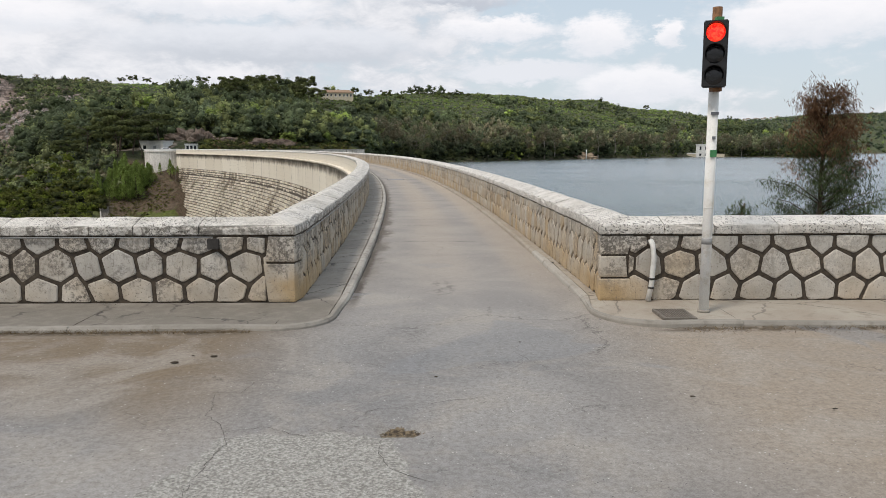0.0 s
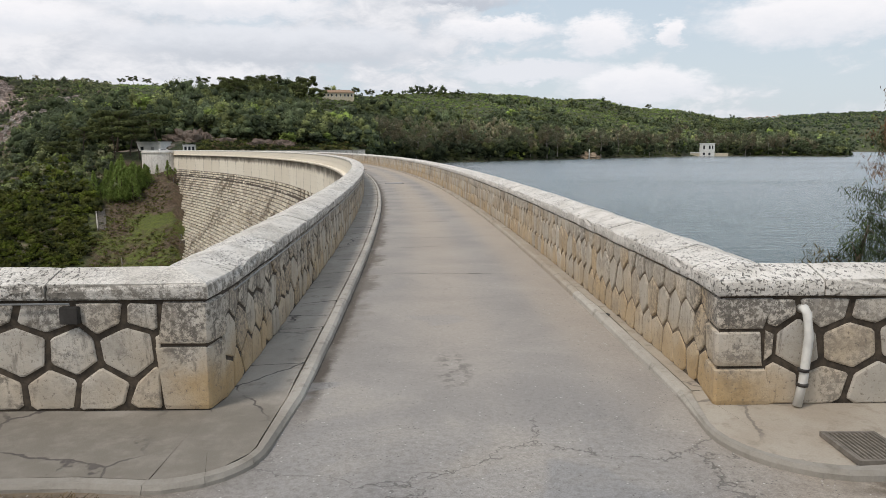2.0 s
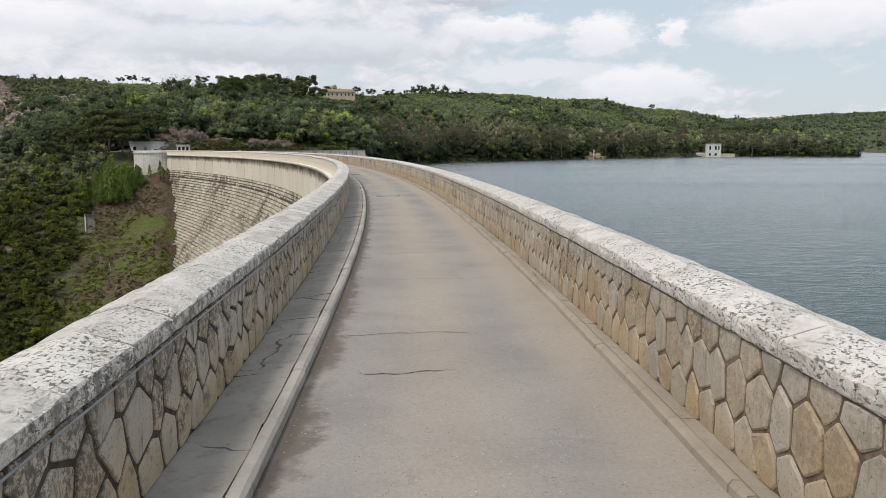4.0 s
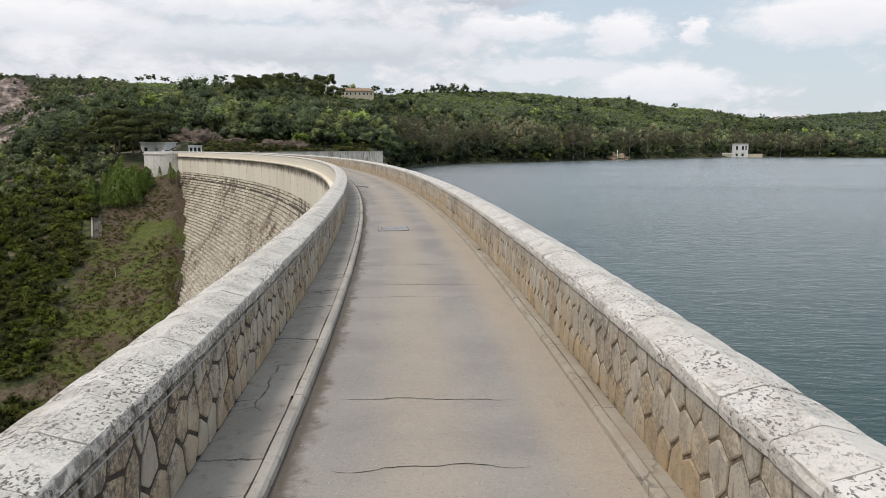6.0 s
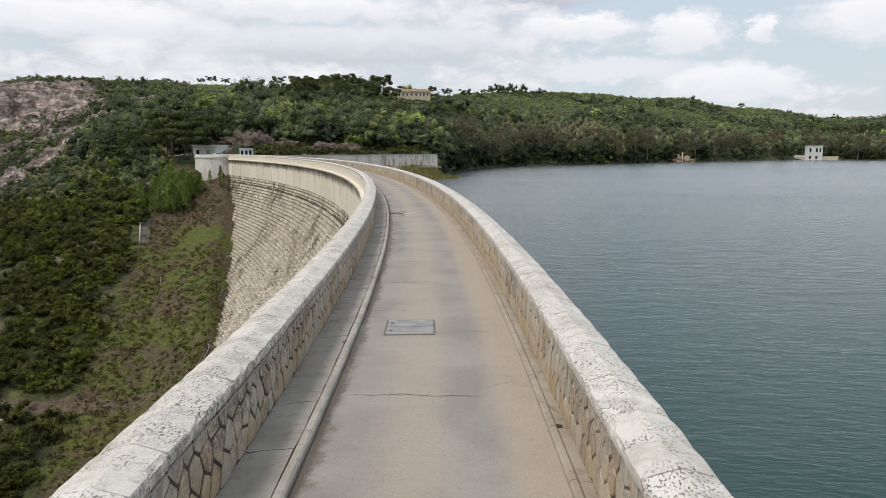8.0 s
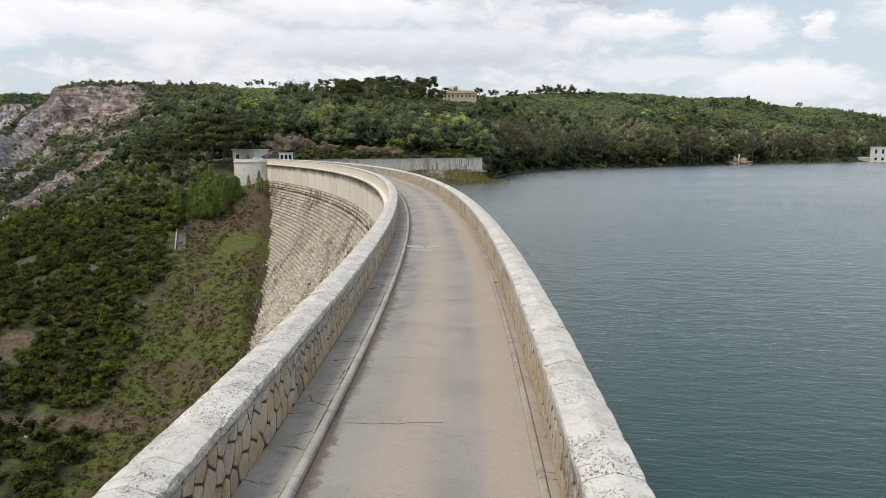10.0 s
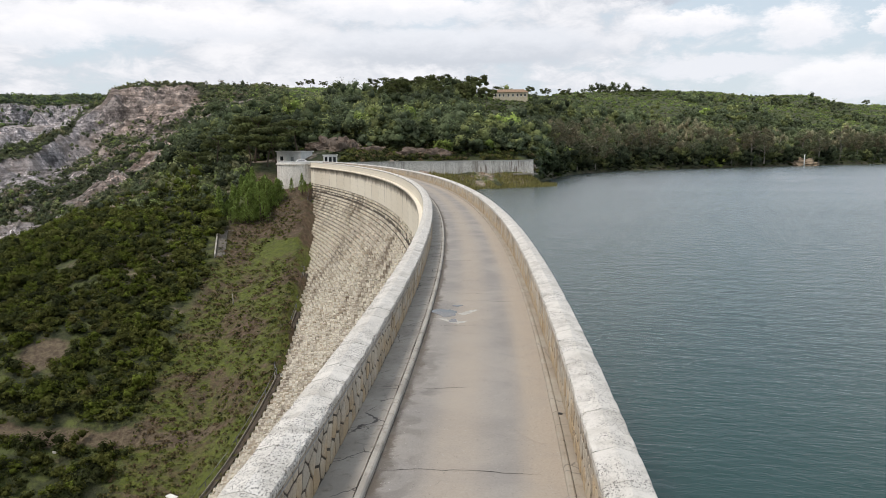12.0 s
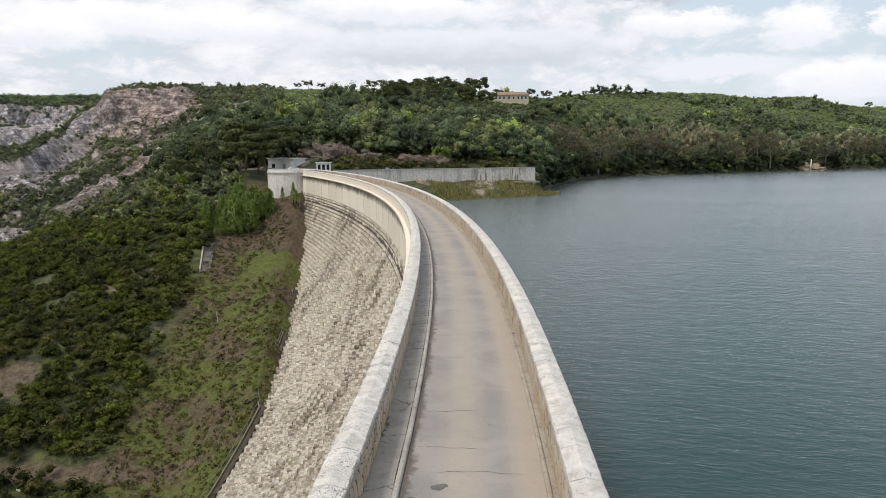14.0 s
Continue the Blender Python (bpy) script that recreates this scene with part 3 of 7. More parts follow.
def make_coping():
    m, gg, bs, pos = material("pitted_white_stone", 0.8)
    r = own_random(gg)
    n1 = gg.noise(pos, 2.2, 5, 0.6)
    long = gg.scale(pos, (1.0, 0.55, 1.0))
    pits = gg.noise(long, 42, 4, 0.62, 0.5)
    col = gg.mix(r, (0.66, 0.625, 0.57), (0.77, 0.735, 0.68))
    col = gg.mix(gg.ramp(n1, 0.45, 0.68, 0.0, 0.6), col, (0.46, 0.425, 0.37))
    grey = gg.math("MULTIPLY", gg.ramp(gg.noise(pos, 7, 7, 0.75), 0.50, 0.66), 0.32)
    col = gg.mix(grey, col, (0.30, 0.29, 0.265))
    f = gg.ramp(pits, 0.450, 0.400)
    f = gg.math("MULTIPLY", f, gg.ramp(gg.math("ADD", gg.noise(pos, 1.7, 4, 0.65), gg.math("MULTIPLY", gg.math("SUBTRACT", r, 0.5), 0.20)), 0.36, 0.56))
    blot = gg.math("MULTIPLY", gg.ramp(gg.noise(long, 15, 7, 0.78, 0.6), 0.56, 0.64), gg.ramp(gg.noise(pos, 1.3, 4, 0.6), 0.42, 0.60))
    col = gg.mix(gg.math("MULTIPLY", blot, gg.ramp(gg.n("SeparateXYZ", {0: pos}).outputs[1], 40, 10, 0.3, 0.6)), col, (0.21, 0.195, 0.17))
    ps = gg.n("SeparateXYZ", {0: pos})
    left = gg.math("MULTIPLY", gg.ramp(ps.outputs[0], -1.2, -1.8), gg.ramp(ps.outputs[1], 55, 0, 0.30, 1.0))
    old = gg.math("MULTIPLY", gg.ramp(gg.noise(gg.scale(pos, (1, 1, 2.2)), 44, 5, 0.75), 0.46, 0.54), gg.math("MULTIPLY", gg.math("ADD", gg.math("MULTIPLY", left, 0.36), 0.10), gg.ramp(gg.noise(pos, 2.6, 5, 0.7), 0.42, 0.60, 0.15, 1.0)))
    col = gg.mix(old, col, (0.15, 0.14, 0.125))
    faced = gg.ramp(gg.math("ADD", ps.outputs[2], gg.math("MULTIPLY", gg.math("SUBTRACT", n1, 0.5), 0.05)), 1.02, 0.99, 0.0, 1.0)
    stain = gg.math("MULTIPLY", gg.math("MULTIPLY", gg.ramp(gg.noise(pos, 9, 8, 0.8), 0.44, 0.56), faced), gg.math("ADD", gg.math("MULTIPLY", left, 0.65), 0.25))
    col = gg.mix(stain, col, (0.16, 0.145, 0.12))
    col = gg.mix(gg.math("MULTIPLY", f, 0.9), col, (0.13, 0.12, 0.105))
    gg.put(bs.inputs["Base Color"], col)
    bump(gg, bs, gg.math("SUBTRACT", gg.math("MULTIPLY", gg.noise(pos, 16, 6, 0.7), 1.0), gg.math("MULTIPLY", f, 1.1)), 0.8, 0.02)
    return m


def make_concrete(name, a, b, stain, crack=0.0, front_dark=0.0):
    m, gg, bs, pos = material(name, 0.85)
    n1, n2, n3 = gg.noise(pos, 0.9, 6, 0.6), gg.noise(pos, 6, 6, 0.7), gg.noise(pos, 70, 3, 0.7)
    col = gg.mix(gg.ramp(n1, 0.35, 0.65), a, b)
    col = gg.mix(gg.math("MULTIPLY", gg.ramp(n2, 0.5, 0.72), 0.6), col, stain)
    col = gg.mix(gg.ramp(n3, 0.25, 0.75, 0.0, 0.35), col, gg.mix(1.0, col, (0.6, 0.6, 0.6), "MULTIPLY"))
    if front_dark:
        # the footway's end by the forecourt is mixed browner and darker
        yy = gg.n("SeparateXYZ", {0: pos}).outputs[1]
        col = gg.mix(gg.math("MULTIPLY", gg.ramp(gg.math("ADD", yy, gg.math("MULTIPLY", n1, 1.2)), 1.3, 0.3), gg.ramp(n2, 0.2, 0.6, front_dark * 0.6, front_dark)), col, (0.165, 0.147, 0.12))
    h = gg.math("ADD", n3, n2)
    if crack:
        vv = gg.vec("ADD", pos, gg.vec("SCALE", gg.noise(pos, 2.0, 4, 0.6, out=1)))
        vv.node.inputs[1].links[0].from_node.inputs["Scale"].default_value = 0.3
        vor = gg.n("TexVoronoi", {"Vector": vv, "Scale": 0.75}, feature="DISTANCE_TO_EDGE").outputs[0]
        cr = gg.math("MULTIPLY", gg.ramp(vor, 0.012, 0.004), gg.ramp(gg.noise(pos, 0.8, 2), 0.45, 0.55))
        col = gg.mix(gg.math("MULTIPLY", cr, crack), col, (0.07, 0.06, 0.055))
        h = gg.math("SUBTRACT", h, gg.math("MULTIPLY", cr, 2.0))
    gg.put(bs.inputs["Base Color"], col)
    bump(gg, bs, h, 0.4, 0.008)
    return m


def make_dam_stone(name, a, b, streak, amount, mottle=0.45, ledge=0.0):
    m, gg, bs, pos = material(name, 0.88)
    r = own_random(gg)
    flow = gg.scale(pos, (1.0, 1.0, 0.12))
    st = gg.ramp(gg.noise(flow, 0.42, 6, 0.62, 0.3), 0.46, 0.66)
    st2 = gg.ramp(gg.noise(flow, 1.7, 5, 0.65), 0.5, 0.68)
    big = gg.ramp(gg.noise(pos, 0.05, 4, 0.55), 0.42, 0.62)
    col = gg.mix(gg.ramp(r, 0.0, 0.45) if ledge else r, a, b)
    col = gg.mix(gg.math("MULTIPLY", gg.math("MAXIMUM", st, gg.math("MULTIPLY", st2, 0.8)), gg.math("MULTIPLY", gg.math("ADD", big, 0.35), amount), clamp=True), col, streak)
    n = gg.noise(pos, 2.6, 7, 0.76)
    col = gg.mix(gg.ramp(n, 0.49, 0.60, 0.0, mottle), col, (0.215, 0.18, 0.145))
    col = gg.mix(gg.ramp(gg.noise(pos, 9, 5, 0.75), 0.55, 0.68, 0.0, mottle), col, (0.13, 0.112, 0.095))
    if ledge:
        # dirt and moss gather on the treads
        up = gg.ramp(gg.n("SeparateXYZ", {0: gg.n("NewGeometry").outputs["True Normal"]}).outputs[2], 0.35, 0.75)
        col = gg.mix(gg.math("MULTIPLY", up, gg.ramp(gg.noise(pos, 0.9, 5, 0.7), 0.34, 0.58, ledge * 0.6, ledge)), col, (0.062, 0.053, 0.042))
    gg.put(bs.inputs["Base Color"], col)
    bump(gg, bs, gg.noise(pos, 3.0, 6, 0.7), 0.7, 0.12)
    return m


def make_panel():
    """Cream render in tall panels, with runs of dirt and a dark band painted under the ledge."""
    m, gg, bs, pos = material("dam_panel_stone", 0.88)
    r = own_random(gg)
    z = gg.n("SeparateXYZ", {0: pos}).outputs[2]
    col = gg.mix(r, (0.70, 0.63, 0.515), (0.81, 0.75, 0.635))
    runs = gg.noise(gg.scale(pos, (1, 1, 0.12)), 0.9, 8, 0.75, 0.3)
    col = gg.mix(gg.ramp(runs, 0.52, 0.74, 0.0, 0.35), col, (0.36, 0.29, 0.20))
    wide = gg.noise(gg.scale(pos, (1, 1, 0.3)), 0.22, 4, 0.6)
    # band under the cornice: dirt and ledge shade, both put into the colour
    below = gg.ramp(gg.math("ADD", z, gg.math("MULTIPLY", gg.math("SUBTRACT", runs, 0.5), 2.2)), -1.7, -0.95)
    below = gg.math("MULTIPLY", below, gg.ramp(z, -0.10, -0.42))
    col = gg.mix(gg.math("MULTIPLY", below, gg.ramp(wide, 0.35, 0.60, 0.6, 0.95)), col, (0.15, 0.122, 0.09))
    col = gg.mix(gg.ramp(gg.noise(pos, 5, 6, 0.75), 0.55, 0.70, 0.0, 0.4), col, (0.28, 0.24, 0.19))
    score = gg.math("ABSOLUTE", gg.math("SUBTRACT", gg.math("FRACT", gg.math("MULTIPLY", z, 1.25)), 0.5))
    line = gg.math("MULTIPLY", gg.ramp(score, 0.07, 0.02), gg.ramp(gg.noise(pos, 0.6, 4), 0.38, 0.62, 0.0, 0.22))
    col = gg.mix(line, col, (0.24, 0.195, 0.14))
    gg.put(bs.inputs["Base Color"], col)
    bump(gg, bs, gg.math("SUBTRACT", gg.noise(pos, 8.0, 6, 0.7), line), 0.5, 0.03)
    return m


def make_ground():
    m, gg, bs, pos = material("hill_ground", 0.95)
    nz = gg.n("SeparateXYZ", {0: gg.n("NewGeometry").outputs["Normal"]}).outputs[2]
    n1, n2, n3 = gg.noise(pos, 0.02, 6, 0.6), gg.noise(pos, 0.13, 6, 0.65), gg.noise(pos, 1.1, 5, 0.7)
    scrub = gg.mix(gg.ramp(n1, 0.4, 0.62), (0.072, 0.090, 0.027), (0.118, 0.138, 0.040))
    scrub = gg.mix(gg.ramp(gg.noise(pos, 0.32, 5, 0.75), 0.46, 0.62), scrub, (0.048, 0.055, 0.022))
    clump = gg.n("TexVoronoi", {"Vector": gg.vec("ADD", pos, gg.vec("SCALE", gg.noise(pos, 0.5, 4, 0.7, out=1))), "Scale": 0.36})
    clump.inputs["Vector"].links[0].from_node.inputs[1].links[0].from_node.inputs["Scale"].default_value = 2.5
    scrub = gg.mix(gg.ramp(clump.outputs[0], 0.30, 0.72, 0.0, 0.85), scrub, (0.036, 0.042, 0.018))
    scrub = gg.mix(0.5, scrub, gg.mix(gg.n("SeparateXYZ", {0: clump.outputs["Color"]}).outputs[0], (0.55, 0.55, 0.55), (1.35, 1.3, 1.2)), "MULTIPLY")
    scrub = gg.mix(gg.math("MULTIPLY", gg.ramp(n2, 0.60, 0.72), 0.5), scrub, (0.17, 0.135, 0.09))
    # the mown strip under the dam
    s = gg.n("SeparateXYZ", {0: pos})
    x, y, z = s.outputs[0], s.outputs[1], s.outputs[2]
    lim = gg.math("SUBTRACT", gg.math("SUBTRACT", x, -41.0), gg.math("MULTIPLY", y, -0.25))
    wob = gg.math("ADD", lim, gg.math("MULTIPLY", gg.math("SUBTRACT", n2, 0.5), 12.0))
    mown = gg.math("MULTIPLY", gg.ramp(wob, -2.5, 2.5), gg.math("MULTIPLY", gg.ramp(y, 80, 95), gg.ramp(y, 232, 226)))
    mown = gg.math("MULTIPLY", mown, gg.ramp(x, -35, -45))
    grass = gg.mix(gg.ramp(n3, 0.35, 0.65), (0.070, 0.086, 0.014), (0.120, 0.142, 0.022))
    earth = gg.mix(gg.ramp(n3, 0.35, 0.65), (0.070, 0.046, 0.029), (0.140, 0.098, 0.062))
    mow = gg.mix(gg.ramp(gg.math("SUBTRACT", gg.noise(pos, 0.10, 5, 0.7, 0.6), gg.ramp(y, 190, 204, 0.0, 0.17)), 0.40, 0.56), earth, grass)
    mow = gg.mix(gg.ramp(gg.noise(pos, 0.8, 5, 0.8), 0.50, 0.62, 0.0, 0.7), mow, (0.062, 0.060, 0.026))
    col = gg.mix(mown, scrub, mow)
    # bare rock where it is steep
    rock = gg.mix(gg.ramp(gg.noise(gg.scale(pos, (1, 1, 0.45)), 0.22, 9, 0.82), 0.40, 0.60), (0.150, 0.122, 0.110), (0.60, 0.52, 0.475))
    cells = gg.n("TexVoronoi", {"Vector": gg.scale(gg.vec("ADD", pos, gg.vec("SCALE", gg.noise(pos, 0.25, 4, 0.7, out=1))), (1, 1, 0.5)), "Scale": 0.36})
    cells.inputs["Vector"].links[0].from_node.inputs["Vector"].links[0].from_node.inputs[1].links[0].from_node.inputs["Scale"].default_value = 5.0
    rock = gg.mix(0.8, rock, gg.mix(gg.n("SeparateXYZ", {0: cells.outputs["Color"]}).outputs[0], (0.45, 0.43, 0.41), (1.35, 1.32, 1.3)), "MULTIPLY")
    slabs = gg.n("TexVoronoi", {"Vector": gg.scale(gg.vec("ADD", pos, gg.vec("SCALE", gg.noise(pos, 0.08, 4, 0.7, out=1))), (1, 1, 0.4)), "Scale": 0.10})
    slabs.inputs["Vector"].links[0].from_node.inputs["Vector"].links[0].from_node.inputs[1].links[0].from_node.inputs["Scale"].default_value = 16.0
    rock = gg.mix(0.75, rock, gg.mix(gg.n("SeparateXYZ", {0: slabs.outputs["Color"]}).outputs[0], (0.38, 0.37, 0.37), (1.5, 1.45, 1.42)), "MULTIPLY")
    rock = gg.mix(gg.ramp(gg.noise(pos, 0.030, 3), 0.46, 0.58, 0.0, 0.55), rock, (0.33, 0.245, 0.19))
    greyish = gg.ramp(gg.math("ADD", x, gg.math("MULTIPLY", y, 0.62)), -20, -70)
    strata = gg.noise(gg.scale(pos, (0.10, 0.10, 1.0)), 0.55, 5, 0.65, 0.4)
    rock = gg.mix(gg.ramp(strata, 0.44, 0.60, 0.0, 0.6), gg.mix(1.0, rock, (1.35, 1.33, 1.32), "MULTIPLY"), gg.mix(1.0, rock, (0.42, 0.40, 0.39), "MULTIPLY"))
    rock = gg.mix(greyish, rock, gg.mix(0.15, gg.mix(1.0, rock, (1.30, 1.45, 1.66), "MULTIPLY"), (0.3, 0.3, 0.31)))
    steep = gg.ramp(gg.math("ADD", nz, gg.math("MULTIPLY", gg.math("SUBTRACT", n2, 0.5), 0.5)), 0.82, 0.66)
    lx = gg.math("MULTIPLY", gg.ramp(x, -110, -190), gg.ramp(gg.math("ADD", y, gg.math("MULTIPLY", x, 1.9)), 140, 0))
    zones = gg.n("SeparateXYZ", {0: gg.n("Attribute", attribute_name="tint").outputs["Vector"]})
    zone = zones.outputs[0]
    brown = gg.ramp(gg.math("ADD", zones.outputs[1], gg.math("MULTIPLY", gg.math("SUBTRACT", gg.noise(pos, 0.5, 5, 0.7), 0.5), 0.8)), 0.35, 0.65)
    col = gg.mix(brown, col, gg.mix(gg.ramp(n3, 0.35, 0.65), (0.085, 0.060, 0.040), (0.165, 0.128, 0.080)))
    zone = gg.ramp(gg.math("ADD", zone, gg.math("MULTIPLY", gg.math("SUBTRACT", n2, 0.5), 0.9)), 0.40, 0.62)
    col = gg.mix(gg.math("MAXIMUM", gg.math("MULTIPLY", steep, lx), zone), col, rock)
    # crags and scree behind the far end
    crag = gg.math("MULTIPLY", gg.ramp(gg.noise(pos, 0.06, 6, 0.65), 0.52, 0.60), gg.math("MULTIPLY", gg.ramp(z, 17, 9), gg.ramp(y, 232, 238)))
    crag = gg.math("MULTIPLY", crag, gg.math("MULTIPLY", gg.ramp(y, 330, 300), gg.ramp(x, -140, -110)))
    col = gg.mix(crag, col, gg.mix(gg.ramp(gg.noise(pos, 0.5, 5, 0.7), 0.4, 0.6), (0.20, 0.125, 0.085), (0.46, 0.38, 0.32)))
    # pale bank at the waterline
    bank = gg.math("MULTIPLY", gg.ramp(z, -4.5, -6.8), gg.math("MULTIPLY", gg.ramp(n2, 0.42, 0.58), gg.ramp(x, -40, -20)))
    col = gg.mix(bank, col, (0.088, 0.075, 0.046))
    gg.put(bs.inputs["Base Color"], col)
    crags = gg.math("MULTIPLY", gg.noise(gg.scale(pos, (1, 1, 0.45)), 0.16, 8, 0.8), gg.math("MULTIPLY", lx, 12.0))
    bump(gg, bs, gg.math("ADD", crags, gg.math("ADD", n3, gg.math("MULTIPLY", n2, 3.0))), 1.0, 0.6)
    return m


def make_leaves(name, vary=0.22):
    """Foliage: its hue is kept with each plant, its leaves differ a little."""
    m, gg, bs, pos = material(name, 0.75)
    t = gg.n("Attribute", attribute_name="tint").outputs["Color"]
    r = gg.n("NewGeometry").outputs["Random Per Island"]
    k = gg.math("MULTIPLY", gg.ramp(r, 0.0, 1.0, 1 - vary, 1 + vary), gg.ramp(gg.noise(pos, 1.3, 5, 0.75), 0.3, 0.7, 0.70, 1.25))
    col = gg.mix(1.0, t, gg.n("CombineXYZ", {0: k, 1: k, 2: k}).outputs[0], "MULTIPLY")
    gg.put(bs.inputs["Base Color"], col)
    bs.inputs["Specular IOR Level"].default_value = 0.08
    bs.inputs["Roughness"].default_value = 0.9
    thin = gg.n("BsdfTranslucent", {0: col}).outputs[0]
    both = gg.n("MixShader", {0: 0.30, 1: bs.outputs[0], 2: thin}).outputs[0]
    gg.put(m.node_tree.nodes["Material Output"].inputs["Surface"], both)
    return m


def make_water():
    m, gg, bs, pos = material("lake_water", 0.6)
    n1 = gg.noise(pos, 0.012, 4, 0.55, 0.5)
    gg.put(bs.inputs["Base Color"], gg.mix(gg.ramp(n1, 0.35, 0.65), (0.012, 0.045, 0.042), (0.023, 0.062, 0.056)))
    bs.inputs["Specular IOR Level"].default_value = 0.0
    flow = gg.n("Mapping", {"Vector": pos, "Rotation": (0, 0, 0.25), "Scale": (0.45, 1.0, 1.0)}).outputs[0]
    # catspaws: smoother lanes between rippled water
    calm = gg.ramp(gg.noise(gg.scale(pos, (0.35, 1, 1)), 0.016, 5, 0.6, 0.4), 0.36, 0.64, 0.5, 1.0)
    w = gg.math("ADD", gg.math("MULTIPLY", gg.noise(flow, 2.6, 4, 0.6, 0.5), 0.9), gg.math("MULTIPLY", gg.noise(flow, 0.75, 3, 0.5, 0.3), 1.1))
    ripple = gg.n("Bump", {"Height": gg.math("MULTIPLY", w, calm), "Strength": 1.0, "Distance": 0.085}).outputs[0]
    soft = gg.n("Bump", {"Height": gg.math("MULTIPLY", w, calm), "Strength": 1.0, "Distance": 0.05}).outputs[0]
    shine = gg.n("BsdfGlossy", {"Roughness": 0.26, "Normal": soft}).outputs[0]
    fres = gg.math("ADD", gg.math("MULTIPLY", gg.n("Fresnel", {"IOR": 1.34, "Normal": ripple}).outputs[0], 1.0), 0.0, clamp=True)
    gg.put(m.node_tree.nodes["Material Output"].inputs["Surface"], gg.n("MixShader", {0: fres, 1: bs.outputs[0], 2: shine}).outputs[0])
    return m


ASPHALT, STONE, COPING = make_asphalt(), make_wall_stone(), make_coping()
SLAB = make_concrete("pavement_concrete", (0.315, 0.285, 0.245), (0.405, 0.368, 0.320), (0.16, 0.138, 0.112), 0.9, 0.95)
KERB = make_concrete("kerb_concrete", (0.345, 0.32, 0.28), (0.46, 0.43, 0.38), (0.16, 0.14, 0.112), 0.0, 0.6)
GUTTER = make_concrete("dusty_concrete", (0.34, 0.29, 0.23), (0.40, 0.36, 0.30), (0.22, 0.18, 0.135), 0.5)
MORTAR = make_mortar()
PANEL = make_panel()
BLOCK = make_dam_stone("dam_block_stone", (0.53, 0.44, 0.32), (0.93, 0.86, 0.72), (0.22, 0.165, 0.11), 0.95, 0.55, 0.5)
DARKJOINT = plain("dam_joint", (0.10, 0.08, 0.06), 0.95, 0, 0.4, 1)
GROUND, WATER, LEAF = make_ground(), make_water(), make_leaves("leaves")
BARK = plain("bark", (0.11, 0.085, 0.06), 0.95, 0, 0.4, 4)
PALEBARK = plain("pale_bark", (0.36, 0.32, 0.27), 0.9, 0, 0.4, 3)
WHITEWASH = make_concrete("whitewash", (0.66, 0.65, 0.62), (0.76, 0.75, 0.72), (0.45, 0.42, 0.37))
BEIGE = make_concrete("beige_plaster", (0.52, 0.45, 0.33), (0.60, 0.53, 0.40), (0.36, 0.30, 0.21))
ROOF = plain("clay_tiles", (0.33, 0.22, 0.14), 0.9, 0, 0.3, 1.5)
OLDSTONE = make_dam_stone("retaining_stone", (0.64, 0.60, 0.54), (0.78, 0.74, 0.68), (0.20, 0.16, 0.125), 1.1, 0.6)
BASTION = make_dam_stone("bastion_stone", (0.70, 0.665, 0.605), (0.82, 0.79, 0.735), (0.27, 0.225, 0.18), 0.75, 0.32)
ROCK = make_dam_stone("grey_rock", (0.20, 0.18, 0.16), (0.38, 0.345, 0.315), (0.19, 0.15, 0.12), 0.5)
CRAG = make_dam_stone("brown_rock", (0.080, 0.054, 0.040), (0.130, 0.088, 0.064), (0.20, 0.155, 0.125), 0.8, 0.6)
SCARP = make_dam_stone("tan_earth", (0.20, 0.145, 0.09), (0.28, 0.21, 0.14), (0.10, 0.075, 0.05), 0.9)
GLASS = plain("dark_glass", (0.02, 0.025, 0.03), 0.12, 0, 0.1, 2)
STEEL = plain("worn_steel", (0.20, 0.21, 0.225), 0.6, 0.35, 0.3, 5)
COVER = plain("worn_cover_plate", (0.33, 0.325, 0.33), 0.65, 0.1, 0.3, 4)
STEPS = plain("old_steps", (0.26, 0.235, 0.20), 0.9, 0, 0.4, 3)
IRON = plain("cast_iron", (0.075, 0.07, 0.065), 0.6, 0.6, 0.3, 8)
GRATE = plain("dusty_iron", (0.21, 0.185, 0.155), 0.85, 0.1, 0.35, 12)
GRIT = plain("grit", (0.11, 0.09, 0.07), 0.95, 0, 0.4, 20)
RUST = plain("rust", (0.26, 0.13, 0.06), 0.85, 0.2, 0.5, 25)
WHITEPAINT = make_concrete("chipped_white_paint", (0.80, 0.79, 0.75), (0.86, 0.855, 0.83), (0.55, 0.49, 0.38))
BLACKPLASTIC = plain("black_plastic", (0.012, 0.012, 0.013), 0.45, 0, 0.3, 10)
WHITEPLASTIC = plain("white_plastic", (0.68, 0.67, 0.63), 0.5, 0, 0.15, 10)
GREENPAINT = plain("green_paint", (0.05, 0.22, 0.08), 0.6)
GREYTAPE = plain("grey_tape", (0.30, 0.30, 0.29), 0.6)
CARPAINT = plain("white_car_paint", (0.72, 0.72, 0.72), 0.25, 0, 0.05, 2)
RUBBER = plain("rubber", (0.02, 0.02, 0.02), 0.8)


# ---------------------------------------------------------------- ground and water
def stretch(lo, hi, step, far_lo, far_hi, grow=1.12):
    mid = list(np.arange(lo, hi + step / 2, step))
    out, d, p = [], step, hi
    while p < far_hi:
        d *= grow
        p += d
        out.append(min(p, far_hi))
    back, d, p = [], step, lo
    while p > far_lo:
        d *= grow
        p -= d
        back.append(max(p, far_lo))
    return np.array(back[::-1] + mid + out)


